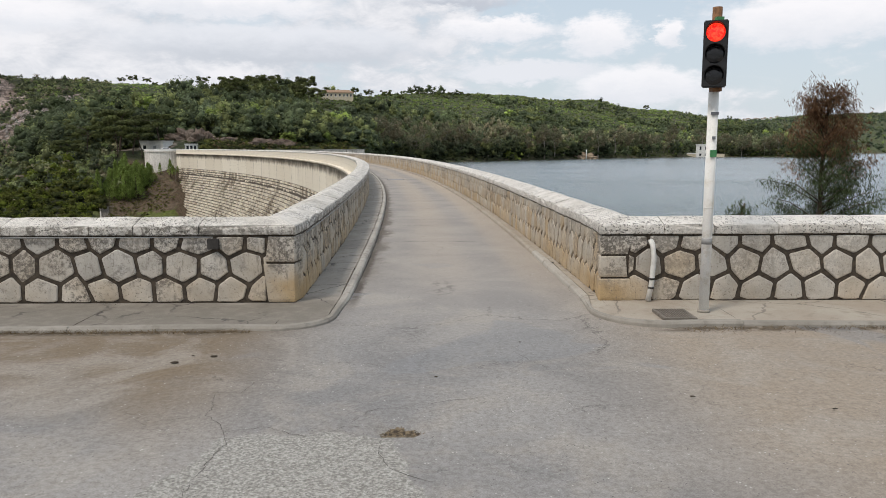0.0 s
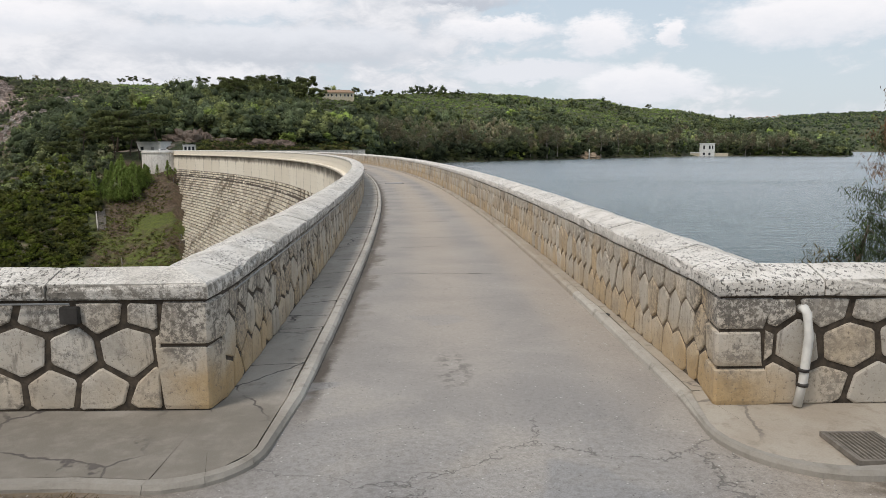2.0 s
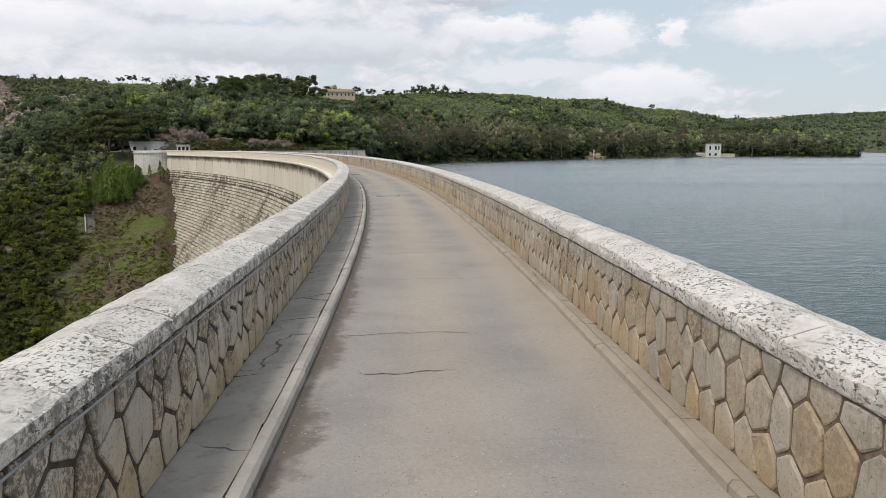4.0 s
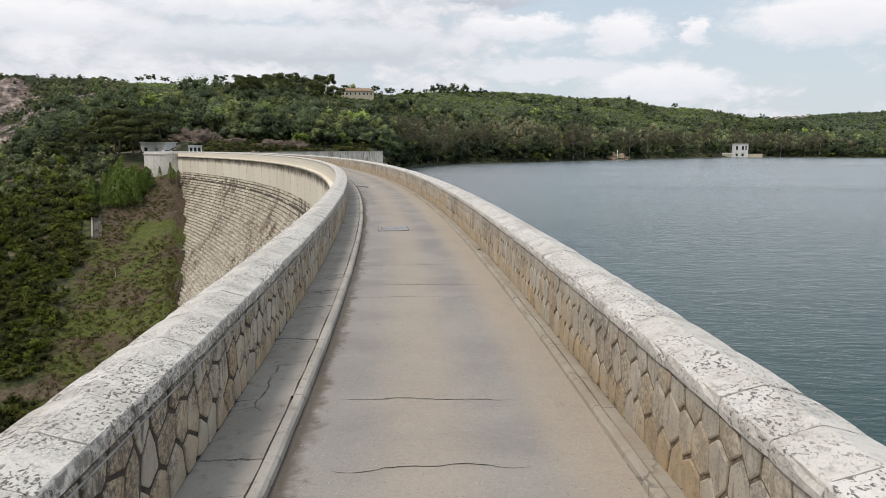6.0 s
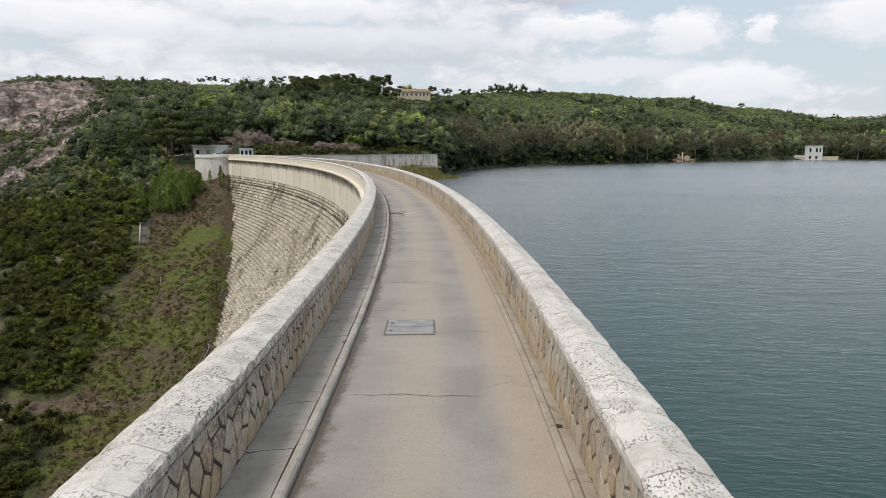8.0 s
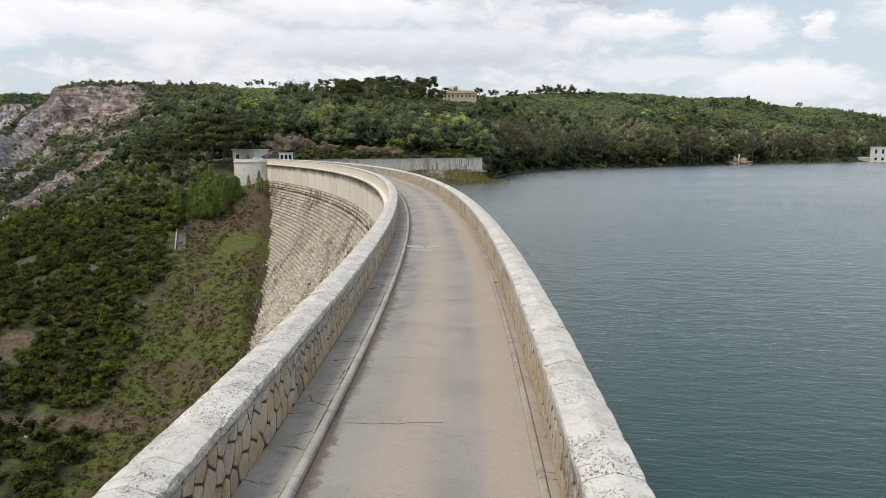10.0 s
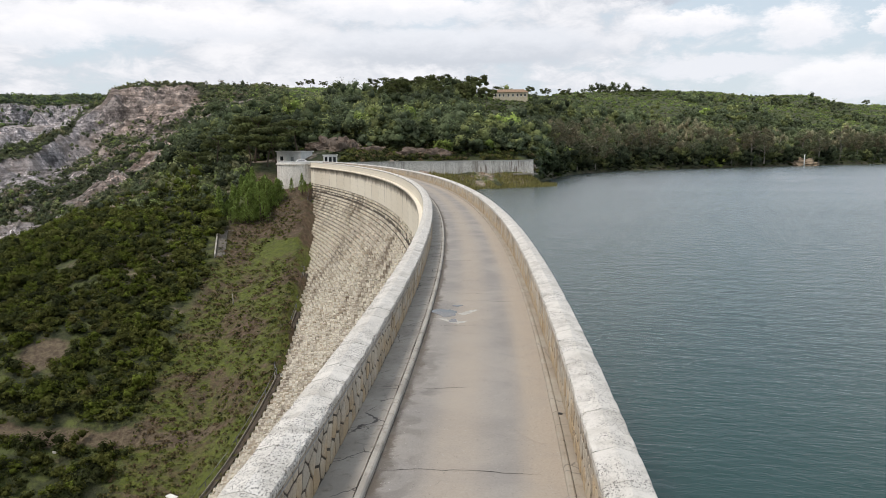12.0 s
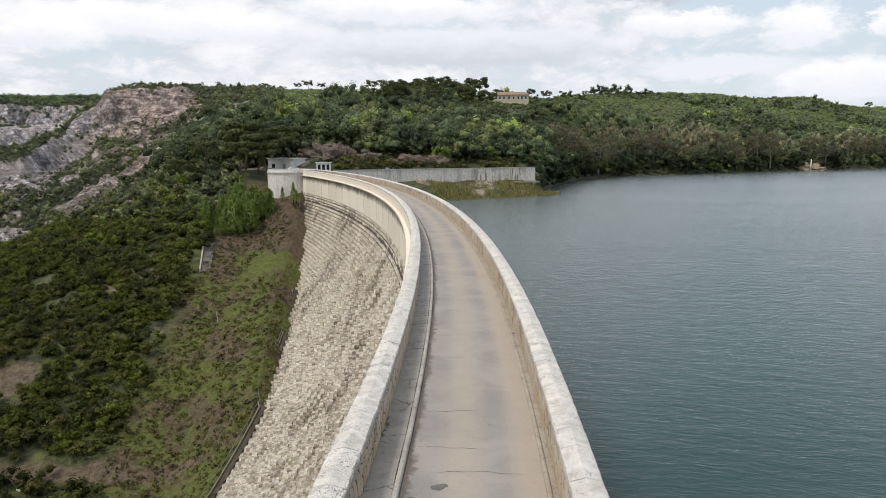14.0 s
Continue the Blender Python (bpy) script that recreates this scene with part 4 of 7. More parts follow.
def build_ground():
    xs, ys = stretch(-860, 330, 3.0, -4600, 4600, 1.07), stretch(-6, 1150, 3.0, -1500, 4700, 1.05)
    gx, gy = np.meshgrid(xs, ys)
    z = ground_height(gx, gy)
    rock = np.stack([bare_ground(gx, gy).ravel(), earth_zone(gx, gy).ravel(), np.zeros(gx.size)], 1)
    nx = len(xs)
    idx = np.arange(gx.size).reshape(gx.shape)
    f = np.stack([idx[:-1, :-1], idx[:-1, 1:], idx[1:, 1:], idx[1:, :-1]], -1).reshape(-1, 4)
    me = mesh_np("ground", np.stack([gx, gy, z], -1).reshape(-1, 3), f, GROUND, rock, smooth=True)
    me.polygons.foreach_set("use_smooth", rock[f[:, 0], 0] < 0.4)
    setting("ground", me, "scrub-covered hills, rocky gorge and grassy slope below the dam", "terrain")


def build_water():
    secs = []
    for s in np.linspace(-560, 330, 60):
        secs.append([on_arc(s, u, WATER_Z) for u in (1.0, 10, 40, 120, 400, 1200, 4200)])
    setting("water", mesh_py("water", *ribbon(secs), WATER), "rippled blue-green reservoir water behind the dam", "lake")


build_ground()
build_water()


def build_plaza():
    xs = np.concatenate([np.arange(-30, -6, 1.0), np.arange(-6, 6, 0.08), np.arange(6, 30.1, 1.0)])
    ys = np.concatenate([np.arange(-42, -8, 1.0), np.arange(-8, 0.75, 0.08)])
    gx, gy = np.meshgrid(xs, ys)
    z = 0.02 * fbm(gx, gy, 2.5, 41) + 0.006 * fbm(gx, gy, 0.4, 44)
    hole = np.hypot((gx + 0.41) * 0.75, (gy + 4.27) * 1.35) + 0.06 * fbm(gx, gy, 0.12, 50)
    z = z - 0.045 * np.clip((0.16 - hole) / 0.04, 0, 1) - 0.012 * np.clip(-gy, 0, 1)
    idx = np.arange(gx.size).reshape(gx.shape)
    f = np.stack([idx[:-1, :-1], idx[:-1, 1:], idx[1:, 1:], idx[1:, :-1]], -1).reshape(-1, 4)
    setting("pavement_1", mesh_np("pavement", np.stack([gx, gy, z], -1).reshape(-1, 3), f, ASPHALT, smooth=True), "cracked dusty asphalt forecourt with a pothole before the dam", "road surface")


def build_road():
    secs = []
    for s in np.concatenate([np.array([0.2, 0.45]), np.arange(0.75, 80, 0.7), np.arange(80, DAM_END + 6, 3.0)]):
        secs.append([on_arc(s, u, 0.02 * (1 - (u / 1.8) ** 2) - 0.012 - 0.05 * max(0.0, 0.75 - s)) for u in np.linspace(-1.40, 1.76, 9)])
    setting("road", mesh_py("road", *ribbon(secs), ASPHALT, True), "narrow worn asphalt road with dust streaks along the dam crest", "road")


build_plaza()
build_road()


# ---------------------------------------------------------------- the dam
def build_dam():
    secs = []
    for s in np.arange(0.0, DAM_END + 1, 3.0):
        prof = [(2.42, -18), (2.42, -0.06), (-2.40, -0.06), (-2.40, -4.6)]
        prof += [(-2.35 - batter(z), z) for z in np.arange(-5.5, -50, -2.0)]
        secs.append([on_arc(s, u, z) for u, z in prof])
    dam = setting("dam", mesh_py("dam", *ribbon(secs), DARKJOINT), "tall curved stone-faced dam with stepped block courses", "dam")
    # the plain band under the parapet, in panels
    s, k = 1.0, 0
    rng = random.Random(4)
    while s < DAM_END:
        e = min(DAM_END, s + 7.9)
        v = []
        for q in np.linspace(s + 0.05, e - 0.05, 5):
            v.append([on_arc(q, u, z) for u, z in ((-2.38, -4.5), (-2.50, -4.5), (-2.50, -0.50), (-2.38, -0.50))])
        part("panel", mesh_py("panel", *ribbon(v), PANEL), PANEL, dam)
        v = [[on_arc(q, u, z) for u, z in ((-2.38, -0.48), (-2.60, -0.48), (-2.84, -0.34), (-2.84, -0.14), (-2.38, -0.10))] for q in np.linspace(s + 0.01, e - 0.01, 5)]
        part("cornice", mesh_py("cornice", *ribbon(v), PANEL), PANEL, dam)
        s = e
    # rough blocks, course by course
    verts, faces, near, z = [], [], [], -4.52
    while z > -49:
        h = 0.61 + 0.04 * rng.random()
        u0 = -2.42 - batter(z - h)
        s = 20 + rng.random()
        while s < DAM_END:
            w = 0.36 + 0.55 * rng.random()
            p = on_arc(s + w / 2, u0, z - h)
            if float(ground_height(p.x, p.y)) < z + 2.0:
                j = 0.07 * rng.random() + (0.13 if rng.random() < 0.08 else 0)
                t = z - 0.01 - (0.05 * rng.random() if rng.random() < 0.88 else 0.20)
                g = z - h + 0.13
                a, b = s + 0.012, s + w - 0.012
                pts = [on_arc(a, u0 + 0.8, g), on_arc(b, u0 + 0.8, g), on_arc(b, u0 - j, g), on_arc(a, u0 - j, g),
                       on_arc(a, u0 + 0.8, t), on_arc(b, u0 + 0.8, t), on_arc(b, u0 - j + 0.05, t - 0.01), on_arc(a, u0 - j + 0.05, t - 0.02),
                       on_arc(a, u0 - j - 0.01, t - 0.10), on_arc(b, u0 - j - 0.01, t - 0.08)]
                fs = [(0, 1, 2, 3), (4, 7, 6, 5), (7, 8, 9, 6), (8, 3, 2, 9), (0, 4, 5, 1), (0, 3, 8, 7), (0, 7, 4, 0)[:3], (1, 5, 6), (1, 6, 9, 2)]
                if 92 < s < 112 and z > -22 and len(near) < 300:
                    near.append((pts, fs))
                else:
                    o = len(verts)
                    verts += pts
                    faces += [tuple(i + o for i in f) for f in fs]
            s += w
        z -= h
    tagged(part("blocks", mesh_py("blocks", verts, faces, BLOCK), BLOCK, dam, "rough weathered pale blocks in stepped courses"), kind="stuff")
    for pts, fs in near:
        c = sum(pts, Vector()) / len(pts)
        part("block", mesh_py("block", [p - c for p in pts], fs, BLOCK), BLOCK, dam, at=c)
    return dam


dam = build_dam()


# ---------------------------------------------------------------- parapets
WALL_U, FRONT = 1.95, 15.0


def along(side, d):
    """A point of a parapet's inner foot line and the way out of the wall, at d metres past the corner (before it: the front wall)."""
    if d < 0:
        return Vector((side * (WALL_U - d), 0.0, 0)), Vector((0, 1, 0))
    if d == 0:
        return Vector((side * WALL_U, 0.0, 0)), Vector((side * 0.98, 1, 0))
    return on_arc(d, side * WALL_U), out_dir(d) * side


def on_wall(side, d, z, depth):
    p, o = along(side, d)
    return Vector((p.x + o.x * depth, p.y + o.y * depth, z))


def wall_samples(d0, d1, step):
    ds = [d for d in np.arange(d0, d1 + step / 2, step)]
    if d0 < 0 < d1:
        ds = sorted([d for d in ds if abs(d) > 0.05] + [0.0])
    return [float(d) for d in ds]


def clip_poly(pts, axis, lim, sgn):
    res = []
    for a, b in zip(pts, pts[1:] + pts[:1]):
        ia, ib = (a[axis] - lim) * sgn >= 0, (b[axis] - lim) * sgn >= 0
        if ia:
            res.append(a)
        if ia != ib:
            f = (lim - a[axis]) / (b[axis] - a[axis])
            p = [a[0] + (b[0] - a[0]) * f, a[1] + (b[1] - a[1]) * f]
            p[axis] = lim
            res.append(tuple(p))
    return res


def hex_stones(d0, d1, rng, loose, px):
    """Outlines of the fitted six-sided stones, in metres along and up the wall."""
    pz, lo, hi = 0.335, 0.02, 0.885
    shift, out = {}, []
    for row in range(3):
        base = 0.17 + row * pz
        for i in range(int(d0 / px) - 2, int(d1 / px) + 3):
            cx = i * px + (px / 2 if row % 2 else 0)
            pts = []
            for dc, dz in ((-0.5, -pz / 2 + 0.055), (0, -pz / 2 - 0.055), (0.5, -pz / 2 + 0.055), (0.5, pz / 2 - 0.055), (0, pz / 2 + 0.055), (-0.5, pz / 2 - 0.055)):
                # corners are shared between neighbours
                k = (round((cx / px + dc) * 2), round((base + dz) * 20))
                if k not in shift:
                    shift[k] = ((rng.random() - 0.5) * 0.19 * loose, (rng.random() - 0.5) * 0.10 * loose)
                pts.append((cx + dc * px + shift[k][0], base + dz + shift[k][1]))
            for axis, lim, sgn in ((1, lo, 1), (1, hi, -1), (0, d0, 1), (0, d1, -1)):
                pts = clip_poly(pts, axis, lim, sgn) if len(pts) >= 3 else pts
            if len(pts) >= 5 and cx < 70:
                # wear the corners round
                pts = [(a[0] * 0.92 + b[0] * 0.08 if k == 0 else a[0] * 0.08 + b[0] * 0.92, a[1] * 0.92 + b[1] * 0.08 if k == 0 else a[1] * 0.08 + b[1] * 0.92) for a, b in zip(pts, pts[1:] + pts[:1]) for k in (0, 1)]
                pts = [(p[0] + (rng.random() - 0.5) * 0.011, p[1] + (rng.random() - 0.5) * 0.011) for p in pts]
            if len(pts) >= 3 and max(p[1] for p in pts) - min(p[1] for p in pts) > 0.07 and max(p[0] for p in pts) - min(p[0] for p in pts) > 0.045:
                out.append(pts)
    return out


def corner_blocks(side, rng):
    """Quoins that turn the corner."""
    out, z = [], 0.02
    for h, a, b in ((0.52, 0.375, 0.30), (0.345, 0.365, 0.30)) if side < 0 else ((0.31, 0.375, 0.30), (0.29, 0.36, 0.30), (0.265, 0.375, 0.30)):
        pr = 0.018 + 0.014 * rng.random()
        rows = []
        for zz, ins in ((z + 0.008, 0.03), (z + 0.02, 0.006), (z + 0.05, 0.0), (z + h - 0.022, 0.0), (z + h - 0.02, 0.006), (z + h - 0.008, 0.03)):
            p = pr - ins
            wa, wb = 0.045 * math.sin(zz * 7.0 + side), 0.04 * math.cos(zz * 8.0)
            rows.append([on_wall(side, -a - wa, zz, 0.04), on_wall(side, -a - wa + 0.012, zz, -p), Vector((side * (WALL_U - p + 0.02), -p, zz)), Vector((side * (WALL_U - p), -p + 0.02, zz)), on_wall(side, b + wb - 0.012, zz, -p), on_wall(side, b + wb, zz, 0.04)])
        v, f = ribbon(rows)
        f += [(5, 4, 3, 2, 1, 0), tuple(range(len(v) - 6, len(v)))]
        out.append((v, f))
        z += h
    return out


def stone_mesh(side, pts, rng):
    gap, n = 0.026 if pts[0][0] < 0 else 0.019 if side < 0 else 0.013, len(pts)
    cx, cz = sum(p[0] for p in pts) / n, sum(p[1] for p in pts) / n

    def ring(inset, depth):
        r = []
        for x, z in pts:
            dx, dz = x - cx, z - cz
            ln = math.hypot(dx, dz) or 1
            k = max(0.2, 1 - inset / ln)
            r.append((cx + dx * k, cz + dz * k, depth))
        return r
    pr = 0.008 + 0.014 * rng.random()
    tx, tz = (rng.random() - 0.5) * 0.05, (rng.random() - 0.5) * 0.05
    rows = [ring(gap, 0.03), ring(gap + 0.004, -pr * 0.55), ring(gap + 0.018, -pr)]
    v = [on_wall(side, x, z, dp + (tx * (x - cx) + tz * (z - cz) if dp < 0 else 0)) for row in rows for x, z, dp in row]
    v.append(on_wall(side, cx, cz, -pr - 0.004))
    f = [(k + r * n, (k + 1) % n + r * n, (k + 1) % n + (r + 1) * n, k + (r + 1) * n) for r in range(2) for k in range(n)]
    f += [(2 * n + k, 2 * n + (k + 1) % n, 3 * n) for k in range(n)]
    return v, f


def coping_piece(side, a, b, rng):
    """One coping stone with a low cambered top and worn edges."""
    drop, fat = (rng.random() - 0.5) * 0.009, (rng.random() - 0.5) * 0.010
    ds = wall_samples(a + 0.006, b - 0.006, (b - a - 0.012) / max(2, int((b - a) / 0.16)))
    ds = sorted(set([a + 0.006, b - 0.006] + [d for d in ds if a + 0.03 < d < b - 0.03] + ([0.0] if a < 0 < b else [])))
    if a < 0 < b:
        ds = [a + 0.006, 0.0, b - 0.006]
    prof = ((-0.028, 0.893), (-0.036, 0.905), (-0.040, 0.955), (-0.036, 1.003), (-0.024, 1.022), (0.03, 1.034), (0.15, 1.068), (0.255, 1.098), (0.275, 1.100), (0.295, 1.098), (0.42, 1.066), (0.55, 1.030), (0.575, 1.012), (0.58, 0.90), (0.56, 0.893))
    secs = []
    for i, d in enumerate(ds):
        end = 0.007 if i in (0, len(ds) - 1) else 0.0
        sec = []
        for k, (dep, z) in enumerate(prof):
            q = (rng.random() - 0.5) * 0.006
            chip = 0.026 * rng.random() ** 5 if k in (3, 4, 12) else 0
            sec.append(on_wall(side, d, z + drop + q - chip - (end if z > 0.95 else 0), dep - fat + (end + chip if dep < 0 else -end if dep > 0.5 else 0)))
        secs.append(sec)
    v, f = ribbon(secs)
    n = len(prof)
    f += [tuple(range(n))[::-1], tuple(range(len(v) - n, len(v)))]
    return v, f


def build_parapet(side, name, label):
    rng = random.Random(7 + side)
    end = DAM_END - 1
    secs = []
    for d in wall_samples(-FRONT, 0, 1.0)[:-1] + ([0.0, 0.35] if side < 0 else [0.0, 0.1, 0.35]) + [float(q) for q in np.concatenate([np.arange(0.8, 60, 1.0), np.arange(60, end, 3.0)])]:
        secs.append([on_wall(side, d, z, w) for z, w in ((-1.2, 0.0), (0.905, 0.0), (0.905, 0.53), (-1.2, 0.53))])
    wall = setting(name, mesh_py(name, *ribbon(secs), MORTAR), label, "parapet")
    outer = [[on_wall(side, d, z, 0.545) for z in (-0.1 if d > 0 else -1.2, 0.895)] for d in [float(q) for q in np.arange(-FRONT, -0.6, 1.5)] + [0.0] + [float(q) for q in np.arange(1, end, 2.0)]]
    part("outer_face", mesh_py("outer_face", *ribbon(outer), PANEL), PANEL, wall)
    # fitted stones: those by the entrance singly, the rest together
    verts, faces, count = [], [], 0
    for d0, d1, loose, px in ((-FRONT, -0.345, 0.55, 0.40), (0.275, end, 0.85 if side < 0 else 0.5, 0.35 if side < 0 else 0.31)):
        for pts in hex_stones(d0, d1, rng, loose, px):
            v, f = stone_mesh(side, pts, rng)
            mid = sum(p[0] for p in pts) / len(pts)
            if -7 < mid < 33 and count < 300:
                c = sum(v, Vector()) / len(v)
                part("stone", mesh_py("stone", [p - c for p in v], f, STONE), STONE, wall, at=c)
                count += 1
            else:
                o = len(verts)
                verts += v
                faces += [tuple(i + o for i in q) for q in f]
    for v, f in corner_blocks(side, rng):
        part("quoin", mesh_py("quoin", v, f, STONE), STONE, wall)
    tagged(part("stones", mesh_py("stones", verts, faces, STONE), STONE, wall, "fitted six-sided limestone blocks"), kind="stuff")
    # coping
    d, verts, faces = -FRONT, [], []
    cuts = []
    while d < end - 0.5:
        w = 0.55 + 0.55 * rng.random()
        if -0.78 < d + w < 0.62:
            w = 0.64 - d if d > -1.2 else -0.78 - d
        cuts.append((d, min(end, d + w)))
        d += w
    count = 0
    for a, b in cuts:
        v, f = coping_piece(side, a, b, rng)
        if a < 110 and count < 280:
            c = sum(v, Vector()) / len(v)
            me = mesh_py("coping_stone", [p - c for p in v], f, COPING)
            part("coping_stone", me, COPING, wall, at=c)
            count += 1
        else:
            o = len(verts)
            verts += v
            faces += [tuple(i + o for i in q) for q in f]
    tagged(part("coping", mesh_py("coping", verts, faces, COPING), COPING, wall, "pitted white coping stones"), kind="stuff")
    return wall


wall_left = build_parapet(-1, "wall_1", "pale fitted-stone parapet with pitted white coping and a conduit")
wall_right = build_parapet(1, "wall_2", "pale fitted-stone parapet with pitted white coping beside the lake")


# ---------------------------------------------------------------- kerbs and pavements
def kerb_line(side):
    """Pairs of wall foot and kerb edge points round the corner and along the crest."""
    ku, fy, cr = (1.34, -1.34, 0.62) if side < 0 else (1.71, -1.24, 0.75)
    rows = []
    for x in np.arange(FRONT, ku + cr + 0.05, -0.45):
        rows.append((Vector((side * max(x, WALL_U), 0, 0)), Vector((side * x, fy + 0.05 * math.sin(x * 0.8), 0))))
    cx, cy = ku + cr, fy + cr
    for a in np.linspace(0, 90, 9):
        q = radians(a)
        rows.append((Vector((side * WALL_U, 0, 0)), Vector((side * (cx - cr * math.sin(q)), cy - cr * math.cos(q), 0))))
    for s in np.concatenate([np.arange(0.3, 80, 0.45), np.arange(80, DAM_END, 2.0)]):
        rows.append((on_arc(s, side * WALL_U), on_arc(s, side * (ku - (0.10 if side < 0 else 0) * min(1, s / 20)))))
    return rows


def build_pavement(side, name, label, slab_mat):
    rng, gap = random.Random(30 + side), random.Random(60 + side)
    rows = kerb_line(side)
    low, foot = (0.075, 0.028) if side < 0 else (0.05, 0.035)
    turn = sum(1 for w, k in rows if k.y < -0.6)
    lows = [low + (0.026 - low) * min(1.0, max(0.0, (turn + 8 - q) / 10)) for q in range(len(rows))]
    secs = [[Vector((*(w.xy), -0.25)), Vector((*w.xy, foot - 0.03)), Vector((*k.xy, lows[q] - 0.035)), Vector((*k.xy, -0.25))] for q, (w, k) in enumerate(rows)]
    pav = setting(name, mesh_py(name, *ribbon(secs), MORTAR), label, "pavement")
    i, count, verts, faces = 0, 0, [], []
    while i < len(rows) - 1:
        j = min(len(rows) - 1, i + (rng.randint(3, 5) if i < 190 else 1))
        tilt = (rng.random() - 0.5) * 0.012
        sec = []
        for q in range(i, j + 1):
            w, k = rows[q]
            if q in (i, j):
                o = rows[q + 1 if q == i else q - 1]
                w, k = w.lerp(o[0], 0.006), k.lerp(o[1], 0.006)
            e = k.lerp(w, (0.117 + 0.020 * gap.random()) / max(0.14, (w - k).length)) if side < 0 or q < 45 else k.lerp(w, 0.10 / max(0.14, (w - k).length))
            z = lows[q] + tilt * (1 if q - i < (j - i) / 2 else -1)
            sec.append([Vector((*w.xy, foot + tilt)), Vector((*w.lerp(e, 0.5).xy, (z + foot) / 2 + 0.004 * rng.random())), Vector((*e.xy, z)), Vector((*e.xy, z - 0.05))])
        v, f = ribbon(sec)
        if count < 120:
            part("slab", mesh_py("slab", v, f, slab_mat), slab_mat, pav)
        else:
            o = len(verts)
            verts += v
            faces += [tuple(q + o for q in t) for t in f]
        # kerb stone
        sec = []
        for q in range(i, j + 1):
            w, k = rows[q]
            if q in (i, j):
                o = rows[q + 1 if q == i else q - 1]
                w, k = w.lerp(o[0], 0.008), k.lerp(o[1], 0.008)
            n = (w - k).normalized()
            wd = 0.11 if side < 0 or q < 45 else 0.09
            h = lows[q] + 0.018 + tilt
            wv = [0.010 * rng.random() for _ in range(3)]
            sec.append([Vector((*(k - n * (0.012 + wv[0])).xy, -0.05)), Vector((*(k - n * wv[1]).xy, h - 0.03)), Vector((*(k + n * 0.022).xy, h - wv[2] * 0.6)), Vector((*(k + n * (wd - 0.02)).xy, h)), Vector((*(k + n * wd).xy, h - 0.012)), Vector((*(k + n * wd).xy, -0.05))])
        v, f = ribbon(sec)
        n = 6
        f += [tuple(range(n))[::-1], tuple(range(len(v) - n, len(v)))]
        if count < 120:
            part("kerb_stone", mesh_py("kerb_stone", v, f, KERB if side < 0 or i < 45 else GUTTER), KERB, pav)
        else:
            o = len(verts)
            verts += v
            faces += [tuple(q + o for q in t) for t in f]
        count += 1
        i = j
    tagged(part("slabs", mesh_py("slabs", verts, faces, slab_mat), slab_mat, pav), kind="stuff")
    return pav


build_pavement(-1, "pavement_2", "cracked grey concrete footway with a raised kerb", SLAB)
build_pavement(1, "pavement_3", "low dusty concrete strip with a kerb beside the parapet", GUTTER)


# ---------------------------------------------------------------- plants
nrng = np.random.default_rng(11)


def leaf_quads(centres, radii, counts, size, tints, seed=0, flat=0.0, up=0.0, three=False):
    """Clumps of small leaf sprays filling ellipsoids; returns verts, faces and hues."""
    rg = np.random.default_rng(100 + seed)
    idx = np.repeat(np.arange(len(centres)), counts)
    n = len(idx)
    d = rg.normal(size=(n, 3))
    d /= np.linalg.norm(d, axis=1, keepdims=True)
    if three:
        d[:, 2] = np.where(d[:, 2] < -0.35, -d[:, 2], d[:, 2])
    # lumpy outline: each plant bulges along a few directions of its own
    lump = np.zeros(n)
    for k in range(5):
        b = rg.normal(size=(len(centres), 3))
        b /= np.linalg.norm(b, axis=1, keepdims=True)
        lump = np.maximum(lump, np.clip((d * b[idx]).sum(1), 0, 1) ** 3)
    r = (0.42 + 0.58 * rg.random(n) ** 0.6) * (0.68 + 0.52 * lump)
    p = np.asarray(centres)[idx] + d * r[:, None] * np.asarray(radii)[idx]
    nn = d * 1.2 + rg.normal(size=(n, 3)) * (0.38 if three else 0.55) + np.array([0, 0, 0.35 + up])
    nn /= np.linalg.norm(nn, axis=1, keepdims=True)
    t = np.cross(nn, rg.normal(size=(n, 3)))
    t /= np.linalg.norm(t, axis=1, keepdims=True)
    b = np.cross(nn, t)
    sz = np.asarray(size)[idx] * (0.6 + 0.8 * rg.random(n))
    w = t * sz[:, None]
    h = b * (sz * (0.55 + 0.3 * rg.random(n)))[:, None]
    bend = nn * (sz * 0.25)[:, None]
    tint = np.asarray(tints)[idx]
    if three:
        v = np.stack([p - w * 0.9 - h * 0.5, p + w * 0.9 - h * 0.6, p + h * 1.2 + bend + w * 0.3], 1).reshape(-1, 3)
        return v, np.arange(n * 3).reshape(-1, 3), np.repeat(tint, 3, 0)
    v = np.stack([p - w * 0.9, p - h * 0.8 + bend, p + w, p + h + bend], 1).reshape(-1, 3)
    return v, np.arange(n * 4).reshape(-1, 4), np.repeat(tint, 4, 0)


